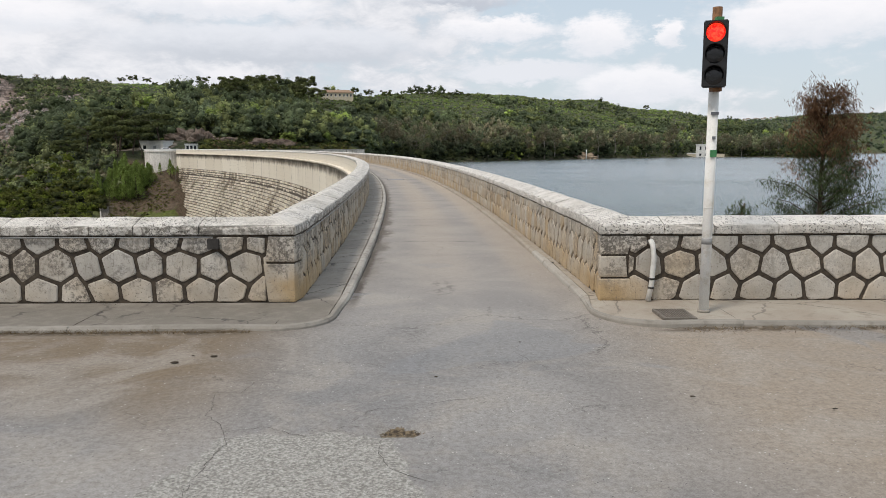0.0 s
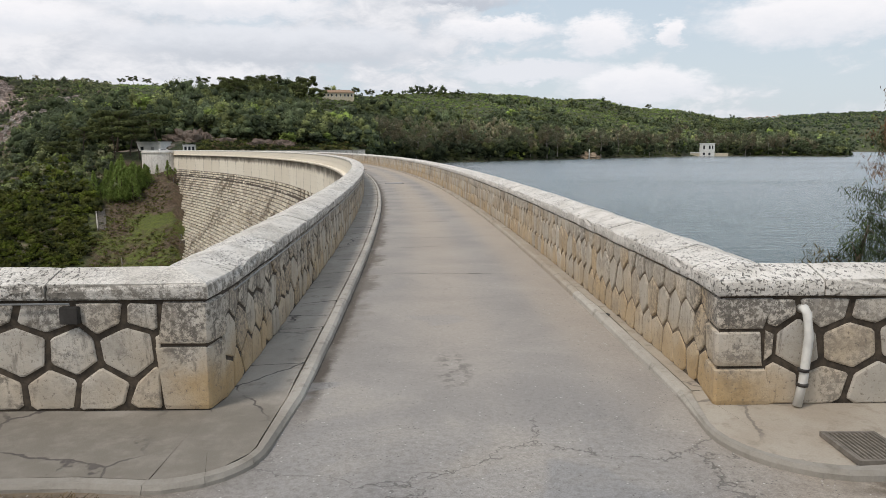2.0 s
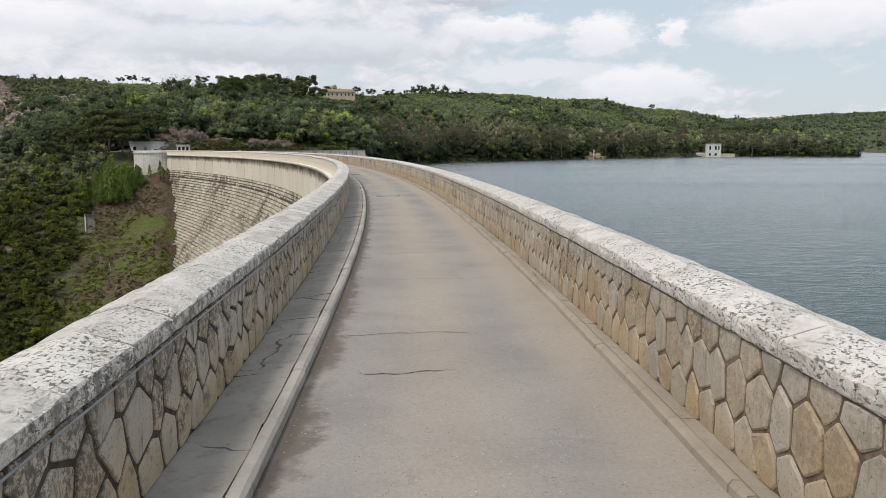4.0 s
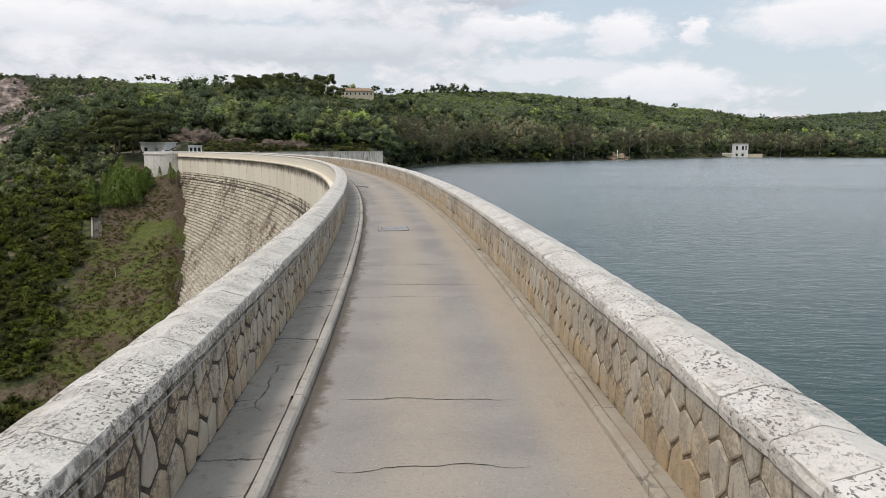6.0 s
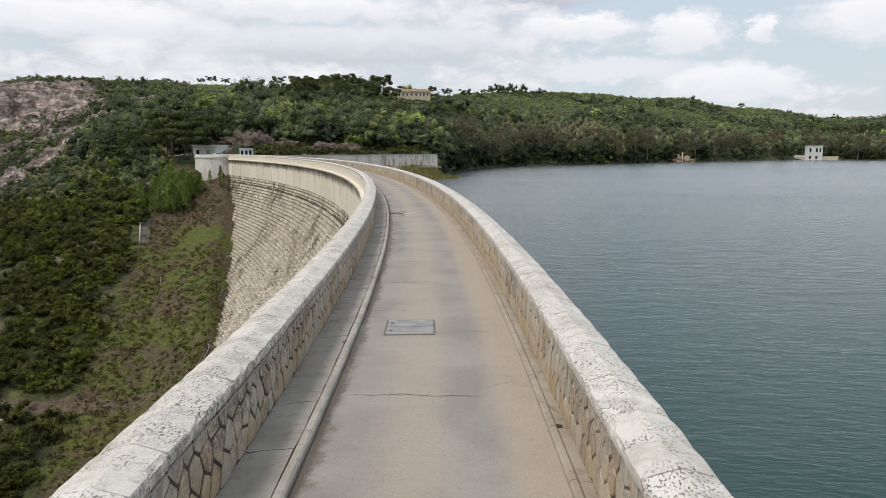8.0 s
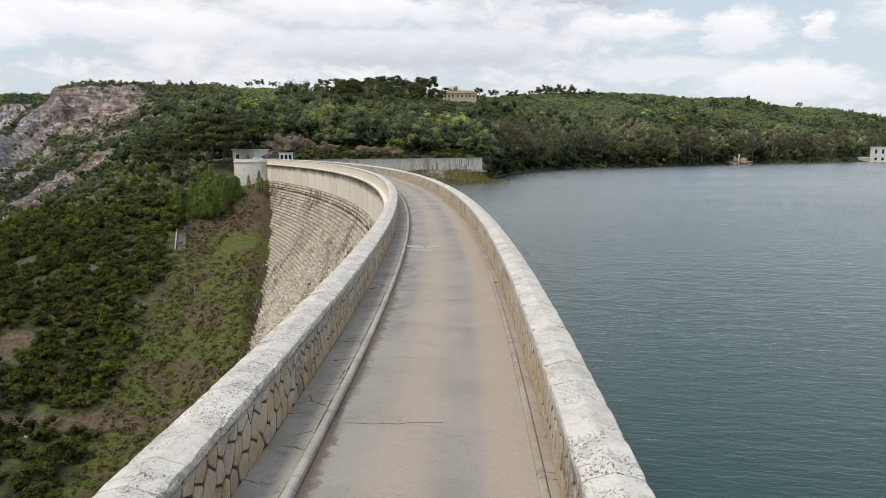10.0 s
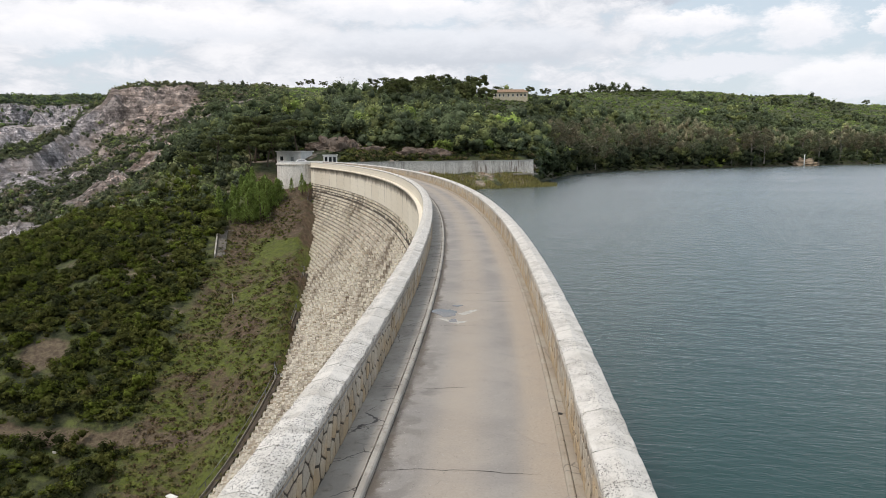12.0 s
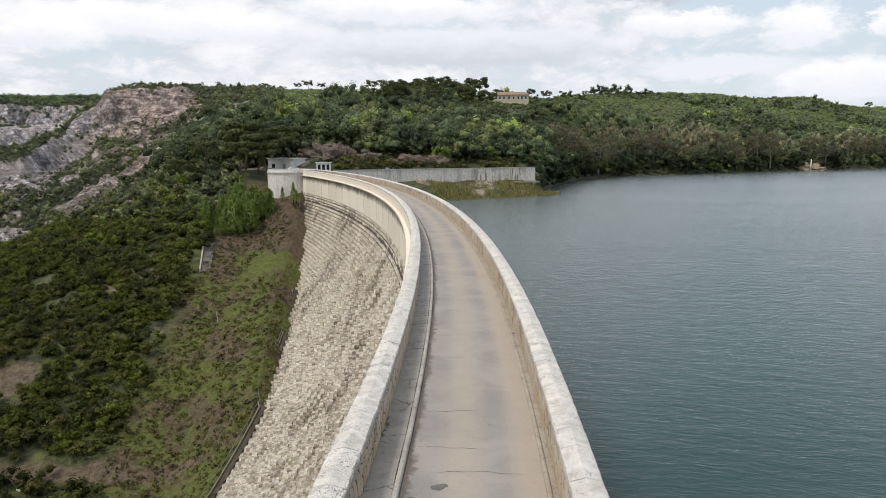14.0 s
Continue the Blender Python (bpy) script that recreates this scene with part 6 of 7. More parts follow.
def build_young_pine(seed, tall, wide):
    """A bushy young pine: upright feathery sprays in whorls up to a few leaders."""
    rg = random.Random(seed)
    t = thing("young_pine", "bushy fresh green young pine on the slope", "tree", group="young pines")
    bm = bmesh.new()
    tube(bm, [(0, 0, -0.4), (0.06, 0.02, tall * 0.45), (0.0, 0.05, tall * 0.95)], [0.12, 0.08, 0.02], 6)
    part("trunk", bm, BARK, t)
    cs, rs, hs = [], [], []
    for k in range(34):
        f = (k / 33) ** 0.85
        a, rr = k * 2.4, wide * (1 - f) ** 0.7 * (0.55 + 0.5 * rg.random())
        cs.append((math.cos(a) * rr, math.sin(a) * rr, 0.4 + (tall - 0.6) * f + 0.25 * rr))
        w = 0.20 + 0.20 * (1 - f)
        rs.append((w, w, w * (1.7 + 0.6 * rg.random())))
        hs.append(np.array((0.215, 0.285, 0.076)) * (0.65 + 0.7 * rg.random()))
    v, f, hue = leaf_quads(np.array(cs), np.array(rs), np.full(34, 60), np.full(34, 0.085), np.array(hs), seed, up=-0.5)
    part("crown", mesh_np("crown", v, f, LEAF, hue), LEAF, t)
    return t


yp_kinds = [build_young_pine(4, 4.4, 1.2), build_young_pine(6, 5.0, 1.0), build_young_pine(9, 3.6, 1.3)]
stand(yp_kinds[0], -78.6, 216.5, 0, 0.7)
stand(yp_kinds[1], -88.0, 206.0, 0, 1.25)
stand(yp_kinds[2], -90.0, 203.0, 0, 1.2)
for i in range(44):
    f, g2 = rgp.random(), rgp.random()
    x, y = -96.0 + 11.0 * f + 1.0 * g2, 200.0 + 14 * g2 + 3.0 * f
    k = rgp.uniform(1.0, 1.6)
    copy_thing(yp_kinds[i % 3], pose(x, y, ground_at(x, y) - 0.2, 0, 0, rgp.uniform(0, 360)) @ Matrix.Diagonal((k, k, k, 1)))
for i, (x, y, k) in enumerate(((-77.6, 217.5, 0.72), (-79.6, 217, 0.8), (-76.6, 216.4, 0.62), (-83.4, 219, 0.6))):
    copy_thing(yp_kinds[i % 2], pose(x, y, ground_at(x, y) - 0.1, 0, 0, x * 30) @ Matrix.Diagonal((k, k, k, 1)))


def drooping_tree(seed, height, spread, hues, n, name, label):
    """A tree with hanging sprays of narrow leaves."""
    rg = random.Random(seed)
    t = thing(name, label, "tree")
    bm = bmesh.new()
    tube(bm, [(0, 0, -0.6), (0.1, 0, height * 0.35), (-0.05, 0.05, height * 0.7), (0.1, 0, height * 0.97)], [0.11, 0.08, 0.05, 0.012], 7)
    part("trunk", bm, BARK, t)
    verts, faces, hue = [], [], []
    for k in range(n):
        f = 0.42 + 0.58 * (k + rg.random()) / n
        a = rg.random() * math.tau
        wide = spread * (0.35 + 0.65 * math.sin(min(1, (f - 0.38) / 0.5) * 2.2)) * (1.25 - 0.75 * max(0, f - 0.6) / 0.4)
        reach = wide * (0.45 + 0.6 * rg.random())
        root = Vector((0, 0, height * (f - 0.08)))
        tip = Vector((math.cos(a) * reach, math.sin(a) * reach, height * f))
        lb = bmesh.new()
        tube(lb, [root, root.lerp(tip, 0.6) + Vector((0, 0, 0.12)), tip], [0.022, 0.012, 0.005], 4)
        part("limb", lb, BARK, t)
        h = np.array(hues[0 if (f > 0.82 or (math.cos(a) > 0.2 and f > 0.71)) else 1])
        for j in range(72):
            q = rg.random()
            base = root.lerp(tip, 0.35 + 0.65 * q) + Vector((rg.gauss(0, 0.13), rg.gauss(0, 0.13), rg.gauss(0, 0.10)))
            for m in range(5):
                dn = Vector((rg.gauss(0, 0.5), rg.gauss(0, 0.5), -0.75 - 0.4 * rg.random())).normalized()
                ln = 0.075 + 0.085 * rg.random()
                sd = dn.orthogonal().normalized() * (0.008 + 0.006 * rg.random())
                b0 = base + Vector((rg.gauss(0, 0.05), rg.gauss(0, 0.05), rg.gauss(0, 0.05)))
                o = len(verts)
                verts += [b0, b0 + dn * ln * 0.5 - sd, b0 + dn * ln, b0 + dn * ln * 0.5 + sd]
                faces.append((o, o + 1, o + 2, o + 3))
                hue += [h * (0.7 + 0.6 * rg.random())] * 4
    part("crown", mesh_np("crown", [tuple(v) for v in verts], faces, LEAF, np.array(hue)), LEAF, t)
    return t


RED, GREENISH = (0.190, 0.108, 0.062), (0.074, 0.096, 0.042)
gum = drooping_tree(2, 7.5, 1.35, (RED, GREENISH), 84, "gum_tree", "slender tree with drooping rust-brown and olive leaves by the water")
gum.matrix_world = pose(9.42, 9.0, -3.95, 0, 0, 40)
sprig = drooping_tree(9, 3.0, 0.9, (GREENISH, (0.12, 0.10, 0.05)), 8, "sapling", "thin sapling with sparse olive leaves behind the parapet")
sprig.matrix_world = pose(5.4, 4.2, -1.95, 0, 0, 0)


# ---------------------------------------------------------------- far end of the dam
def build_bastion():
    b = thing("bastion", "round pale weathered stone terrace at the end of the dam", "terrace", (-84.5, 227.5, 0))
    c, r = Vector((0, 0, 0)), 6.3
    for nm, r0, r1, z0, z1, m in (("wall", 5.6, 6.2, -7, 0.35, BASTION), ("band", 5.5, 6.45, 0.35, 0.6, BASTION), ("rail_wall", 5.75, 6.15, 0.6, 1.15, WHITEWASH), ("floor", 0.1, 5.7, -0.4, 0.2, SLAB)):
        secs = []
        for a in np.linspace(0, math.tau, 37):
            e = Vector((math.cos(a), math.sin(a), 0))
            secs.append([e * r0 + Vector((0, 0, z0)), e * r1 + Vector((0, 0, z0)), e * r1 + Vector((0, 0, z1)), e * r0 + Vector((0, 0, z1)), e * r0 + Vector((0, 0, z0))])
        part(nm, mesh_py(nm, *ribbon(secs), m), m, b)


def window(parent, x, y, z, w, h, face="y"):
    """A window with frame, sill and pane set into a wall that faces -y."""
    f = a_box(x - w / 2 - 0.08, x + w / 2 + 0.08, y - 0.06, y + 0.02, z - 0.08, z + h + 0.08)
    fr = part("window", f, WHITEPAINT, parent)
    part("pane", a_box(x - w / 2, x + w / 2, y - 0.075, y - 0.05, z, z + h), GLASS, fr)
    part("sill", a_box(x - w / 2 - 0.15, x + w / 2 + 0.15, y - 0.16, y - 0.01, z - 0.18, z - 0.08), WHITEPAINT, fr)


def gable_roof(parent, w, d, z, rise, over, mat):
    v = [(-w / 2 - over, -over, z), (w / 2 + over, -over, z), (w / 2 + over, d + over, z), (-w / 2 - over, d + over, z), (-w / 2 + d * 0.3, d / 2, z + rise), (w / 2 - d * 0.3, d / 2, z + rise)]
    v += [(x, y, q - 0.22) for x, y, q in v[:4]]
    f = [(0, 1, 5, 4), (1, 2, 5), (2, 3, 4, 5), (3, 0, 4), (6, 7, 1, 0), (7, 8, 2, 1), (8, 9, 3, 2), (9, 6, 0, 3), (9, 8, 7, 6)]
    part("roof", mesh_py("roof", v, f, mat), mat, parent)


def build_hill_house():
    x, y = -65.6, 505.0
    h = thing("house", "low beige house with a tiled roof among pines", "house", (x, y, ground_at(x, y) + 0.8), 8)
    part("wall", a_box(-10.6, 10.6, 0, 8, -4, 4.6), BEIGE, h)
    gable_roof(h, 21.2, 8, 4.6, 1.9, 0.5, ROOF)
    for wx in (-9.0, -6.6, -4.2, -1.2, 1.6, 4.4, 6.6, 9.0):
        window(h, wx, 0, 1.9, 1.0, 1.6)


def build_pump_house():
    p = thing("pump_house", "white two-storey flat-roofed intake house at the shore", "building", (207.5, 569, WATER_Z), -17)
    p.scale = (0.77, 0.77, 0.77)
    part("wall", a_box(-7.0, 7.0, 0, 9, -2, 12.2), WHITEWASH, p)
    part("cornice", a_box(-7.5, 7.5, -0.5, 9.5, 12.2, 12.9), WHITEWASH, p)
    part("band", a_box(-7.25, 7.25, -0.25, 9.2, 5.2, 5.7), WHITEWASH, p)
    part("terrace", a_box(-16, -7.0, 1.0, 8, -2, 3.0), BEIGE, p)
    part("terrace", a_box(7.0, 20.0, 2.0, 8, -2, 3.2), BEIGE, p)
    part("terrace_wall", a_box(-16, -7.0, 0.8, 1.2, 3.0, 4.2), WHITEWASH, p)
    for wx in (-3.0, 2.2):
        window(p, wx, 0, 7.0, 1.7, 3.6)
        window(p, wx, 0, 1.2, 2.0, 2.4)
    window(p, 5.0, 0, 7.0, 1.2, 3.6)


def build_gate_house():
    k = thing("gate_kiosk", "small white kiosk with three openings on the dam's end", "kiosk", (-78.6, 234.5, 0.1), 20)
    part("wall", a_box(-1.9, 1.9, 0, 1.6, 0, 2.5), WHITEWASH, k)
    part("roof", a_box(-2.1, 2.1, -0.2, 1.8, 2.5, 2.72), WHITEWASH, k)
    for wx in (-1.15, 0, 1.15):
        part("opening", a_box(wx - 0.36, wx + 0.36, -0.03, 0.05, 0.7, 2.1), GLASS, k)
    w = thing("outbuilding", "white single-storey building behind leaning pines", "building", (-93.5, 240, 0.0), -18)
    part("wall", a_box(-4.6, 4.6, 0, 5, -2, 3.6), WHITEWASH, w)
    part("roof", a_box(-4.9, 4.9, -0.3, 5.3, 3.6, 3.85), WHITEWASH, w)
    part("door", a_box(0.8, 1.9, -0.04, 0.06, 0.1, 2.2), GREYTAPE, w)
    window(w, -2.6, 0, 1.1, 1.2, 1.2)


def build_car():
    c = thing("car", "white parked hatchback on the terrace by the dam", "car", (-85.5, 231.5, 0.2), 35)
    bm = bmesh.new()
    prof = ((-2.0, 0.35), (-2.05, 0.75), (-1.75, 0.95), (-1.35, 1.38), (0.35, 1.45), (1.05, 1.0), (1.95, 0.82), (2.05, 0.4))
    a = [bm.verts.new((x, -0.84 if z < 1.1 else -0.68, z)) for x, z in prof]
    b = [bm.verts.new((x, 0.84 if z < 1.1 else 0.68, z)) for x, z in prof]
    for k in range(len(prof)):
        j = (k + 1) % len(prof)
        bm.faces.new((a[k], b[k], b[j], a[j]))
    bm.faces.new(a), bm.faces.new(b[::-1])
    part("body", bm, CARPAINT, c)
    for sy in (-1, 1):
        part("side_window", a_box(-1.3, 0.5, sy * 0.77 - 0.03, sy * 0.77 + 0.03, 0.98, 1.32), GLASS, c)
        for wx in (-1.25, 1.3):
            wb = bmesh.new()
            tube(wb, [(wx, sy * 0.68, 0.31), (wx, sy * 0.86, 0.31)], 0.31, 14)
            wh = part("wheel", wb, RUBBER, c)
            rb = bmesh.new()
            tube(rb, [(wx, sy * 0.84, 0.31), (wx, sy * 0.875, 0.31)], 0.19, 12)
            part("rim", rb, STEEL, wh)


def build_retaining_wall():
    a, b = Vector((-75.5, 233.5, 0)), Vector((-26.0, 268.0, 0))
    along_w = (b - a).normalized()
    n = Vector((along_w.y, -along_w.x, 0))
    ln = (b - a).length
    w = thing("retaining_wall", "long weathered stone retaining wall along the shore road", "wall", tuple(a))
    secs = []
    for k in range(26):
        p = along_w * (ln * k / 25)
        top = 0.55 + 0.04 * math.sin(k)
        secs.append([p + n * 0.5 + Vector((0, 0, -9)), p + n * 0.1 + Vector((0, 0, top)), p - n * 0.5 + Vector((0, 0, top)), p - n * 0.6 + Vector((0, 0, -9))])
    v, f = ribbon(secs)
    f.append(tuple(range(len(v) - 4, len(v))))
    part("wall_face", mesh_py("wall_face", v, f, OLDSTONE), OLDSTONE, w)
    for k in range(30):
        p, q = along_w * (ln * k / 30 + 0.03), along_w * (ln * (k + 1) / 30 - 0.03)
        secs = [[x + n * 0.2 + Vector((0, 0, 0.55)), x + n * 0.22 + Vector((0, 0, 0.78)), x - n * 0.5 + Vector((0, 0, 0.78)), x - n * 0.52 + Vector((0, 0, 0.55))] for x in (p, q)]
        v, f = ribbon(secs)
        part("coping_stone", mesh_py("coping_stone", v, f, COPING), COPING, w)
    part("landing", a_box(0, 8, -1.2, 1.2, -3.6, -3.2), SLAB, w).matrix_local = Matrix.Translation(along_w * (ln - 8) + n * 1.6) @ Matrix.Rotation(math.atan2(along_w.y, along_w.x), 4, "Z")
    # reeds on the silt before it
    rg = np.random.default_rng(15)
    m = 5200
    f, q = rg.random(m), rg.random(m)
    x = a.x + (b.x - a.x) * (0.42 + 0.66 * f) + n.x * (1.5 + 13 * q * (1 - 0.5 * f))
    y = a.y + (b.y - a.y) * (0.42 + 0.66 * f) + n.y * (1.5 + 13 * q * (1 - 0.5 * f))
    keep = fbm(x, y, 6.0, 17) > -0.12
    x, y = x[keep], y[keep]
    m = len(x)
    h = rg.uniform(0.5, 1.3, m)
    lean = rg.normal(size=(m, 2)) * 0.3
    wd = rg.uniform(0.05, 0.13, m)
    z0 = np.maximum(ground_height(x, y), WATER_Z) - 0.1
    th = rg.uniform(0, 3.14, m)
    p0 = np.stack([x - wd * np.cos(th), y - wd * np.sin(th), z0], 1)
    p1 = np.stack([x + wd * np.cos(th), y + wd * np.sin(th), z0], 1)
    p2 = np.stack([x + lean[:, 0] + 0.02, y + lean[:, 1], z0 + h], 1)
    p3 = np.stack([x + lean[:, 0] - 0.02, y + lean[:, 1], z0 + h], 1)
    v = np.stack([p0, p1, p2, p3], 1).reshape(-1, 3)
    hue = np.repeat(np.array([[0.30, 0.27, 0.10]]) * (0.6 + 0.7 * rg.random((m, 1))) * np.array([[1, 1, 1]]), 4, 0)
    tagged(new("reeds", mesh_np("reeds", v, np.arange(m * 4).reshape(-1, 4), LEAF, hue)), "yellow-green reeds at the water's edge", "reeds", "", "stuff")


def foot_line():
    """Where the face of the dam meets the hillside."""
    pts = []
    for s in np.arange(120, DAM_END - 2, 2.0):
        z = -6.0
        for _ in range(60):
            p = on_arc(s, -2.7 - batter(z))
            z = 0.6 * z + 0.4 * max(-48.0, float(ground_height(p.x, p.y)))
        pts.append(on_arc(s, -2.95 - batter(z), z + 0.35))
    return pts


def build_foot_channel():
    pts = [p for p in foot_line() if p.z < -4.5]
    t = thing("foot_channel", "dark concrete gutter with a thin rail along the dam's foot", "channel")
    secs, bed = [], []
    for i, p in enumerate(pts):
        d = (pts[min(i + 1, len(pts) - 1)] - pts[max(i - 1, 0)])
        n = Vector((d.y, -d.x, 0)).normalized()
        if n.x > 0:
            n = -n
        secs.append([p + n * 0.50 + Vector((0, 0, -1.5)), p + n * 0.50 + Vector((0, 0, 0.30)), p + n * 0.64 + Vector((0, 0, 0.30)), p + n * 0.66 + Vector((0, 0, -1.5))])
        bed.append([p - n * 0.3 + Vector((0, 0, -0.05)), p + n * 0.52 + Vector((0, 0, -0.1))])
    part("side_wall", mesh_py("side_wall", *ribbon(secs), STEPS), STEPS, t)
    part("gutter", mesh_py("gutter", *ribbon(bed), DARKJOINT), DARKJOINT, t)
    bm = bmesh.new()
    tube(bm, [p + Vector((-0.5, 0, 1.45)) for p in pts], 0.05, 5)
    part("rail", bm, STEEL, t)
    for p in pts[::2]:
        part("post", a_box(-0.05, 0.05, -0.05, 0.05, 0, 0.9), STEEL, t, at=p + Vector((-0.5, 0, 0.6)))


def build_slope_stairs():
    x0, y0, x1, y1 = -91.2, 197.2, -86.6, 187.3
    z0, z1 = ground_at(x0, y0) + 0.15, ground_at(x1, y1) + 0.15
    run, n = math.hypot(x1 - x0, y1 - y0), 24
    t = thing("stairway", "narrow worn concrete steps with a low side wall on the slope", "stairs", (x0, y0, z0), math.degrees(math.atan2(x1 - x0, y0 - y1)))
    a, rise = run / n, (z0 - z1) / n
    for k in range(n):
        part("step", a_box(-1.0, 1.0, -a * (k + 1), -a * k + 0.03, -rise * (k + 1) - 0.6, -rise * k, bevel=0.02), STEPS, t)
    v = [(-1.35, 0.3, 0.75), (-1.05, 0.3, 0.75), (-1.05, -run, z1 - z0 + 0.55), (-1.35, -run, z1 - z0 + 0.55)]
    part("side_wall", mesh_py("side_wall", v + [(x, y, z - 2) for x, y, z in v], [(0, 3, 2, 1), (0, 1, 5, 4), (1, 2, 6, 5), (2, 3, 7, 6), (3, 0, 4, 7)], KERB), KERB, t)
    part("pillar", a_box(-1.4, -0.9, 0.3, 0.8, -0.5, 1.5, bevel=0.04), KERB, t)
    part("landing", a_box(-1.4, 2.4, 0.3, 1.6, -0.6, 0.05), STEPS, t)
    bx, by = (-62.1, 127.9)
    b = thing("utility_cabinet", "white double-door utility cabinet on the grass slope", "cabinet", (bx, by, ground_at(bx, by)), -20)
    part("plinth", a_box(-0.95, 0.95, -0.45, 0.45, -0.5, 0.12), KERB, b)
    part("body", a_box(-0.85, 0.85, -0.38, 0.38, 0.12, 1.5, bevel=0.02), WHITEPAINT, b)
    part("roof", a_box(-0.92, 0.92, -0.46, 0.46, 1.5, 1.6, bevel=0.02), WHITEPAINT, b)
    for x2, x3 in ((-0.80, -0.01), (0.01, 0.80)):
        dr = part("door", a_box(x2, x3, -0.40, -0.375, 0.2, 1.42), WHITEPAINT, b)
        part("handle", a_box((x2 if x2 > 0 else x3 - 0.06) + 0.01, (x2 if x2 > 0 else x3 - 0.06) + 0.05, -0.43, -0.40, 0.75, 0.9), STEEL, dr)
    p = thing("marker_post", "small white marker post on the slope", "post", (-83.5, 130.8, ground_at(-83.5, 130.8)))
    part("shaft", a_box(-0.14, 0.14, -0.14, 0.14, -0.3, 1.1), WHITEPAINT, p)
    part("cap", a_box(-0.3, 0.3, -0.3, 0.3, -0.1, 0.25), WHITEPAINT, p)
    d = thing("dead_trunk", "bleached dead forked trunk standing on the cleared slope", "dead tree", (-76.3, 173.2, ground_at(-76.3, 173.2)))
    bm = bmesh.new()
    tube(bm, [(0, 0, -0.3), (0.15, 0, 1.0), (-0.1, 0.1, 2.6)], [0.17, 0.13, 0.05], 6)
    part("trunk", bm, PALEBARK, d)
    bm = bmesh.new()
    tube(bm, [(0.1, 0, 0.9), (0.6, 0.1, 1.6), (0.7, 0, 2.0)], [0.09, 0.06, 0.03], 5)
    part("limb", bm, PALEBARK, d)


def build_street_lamp():
    x, y = 430 * math.sin(radians(-11.9)), 430 * math.cos(radians(-11.9)) - 9
    t = thing("street_lamp", "grey street lamp with a double arm among pines", "street lamp", (x, y, ground_at(x, y)))
    bm = bmesh.new()
    tube(bm, [(0, 0, -0.3), (0, 0, 9.5)], [0.12, 0.08], 6)
    part("pole", bm, STEEL, t)
    for sx in (-1, 1):
        bm = bmesh.new()
        tube(bm, [(0, 0, 9.4), (sx * 1.6, 0, 9.8)], 0.06, 5)
        part("arm", bm, STEEL, t)
        part("lamp_head", a_box(sx * 1.6 - 0.5, sx * 1.6 + 0.5, -0.2, 0.2, 9.7, 9.95), WHITEPAINT, t)


def build_shore_scarp():
    x, y = 101.0, 496.5
    t = thing("shore_scarp", "small tan earth scarp with a pale post at the water", "bank", (x, y, WATER_Z), -12)
    bm = bmesh.new()
    bmesh.ops.create_icosphere(bm, subdivisions=4, radius=1.0)
    for p in bm.verts:
        m = 1 + 0.3 * noise.noise(p.co * 2.2) + 0.2 * noise.noise(p.co * 6)
        p.co = Vector((p.co.x * 8.0 * m, p.co.y * 4 * m, max(-0.2, p.co.z) * 4.0 * m))
    part("earth", bm, SCARP, t)
    bm = bmesh.new()
    tube(bm, [(1.2, -5.6, -0.5), (1.2, -5.6, 3.2), (1.3, -5.4, 6.3)], [0.34, 0.3, 0.26], 8)
    part("post", bm, WHITEWASH, t)
    rg = np.random.default_rng(51)
    c = np.array([[45.0 + rg.normal() * 3.4, 449 + rg.normal() * 1.2, -6.0 + 5.4 * rg.random()] for _ in range(26)])
    r = rg.uniform(1.3, 2.3, 26)
    foliage("willow_bush", "bright lime-green bush at the lake shore", "shrub", c, np.stack([r, r, r * 0.9], 1), np.full(26, 240), r * 0.09, np.array([[0.235, 0.285, 0.075]]) * rg.uniform(0.8, 1.2, (26, 1)), 14, 1, 1, 3)


def build_ridge_village():
    rg = random.Random(77)
    for k in range(7):
        b, d = 22.0 + 0.42 * k + 0.5 * rg.random(), 2100 + 260 * rg.random()
        x, y = d * math.sin(radians(b)), d * math.cos(radians(b)) - 9
        h = thing("village_house", "distant white house on the ridge", "house", (x, y, ground_at(x, y) + 2), rg.uniform(-40, 40), group="village on the ridge")
        w, hh = rg.uniform(6, 13), rg.uniform(2.6, 4.4)
        part("wall", a_box(-w / 2, w / 2, 0, 8, -4, hh), WHITEWASH, h)
        gable_roof(h, w, 8, hh, 1.6, 0.4, ROOF)
        for wx in (-w / 4, w / 4):
            window(h, wx, 0, hh * 0.45, 1.1, 1.5)


build_shore_scarp()
build_ridge_village()
build_bastion()
build_hill_house()
build_pump_house()
build_gate_house()
build_car()
build_retaining_wall()
build_foot_channel()
build_slope_stairs()
build_street_lamp()


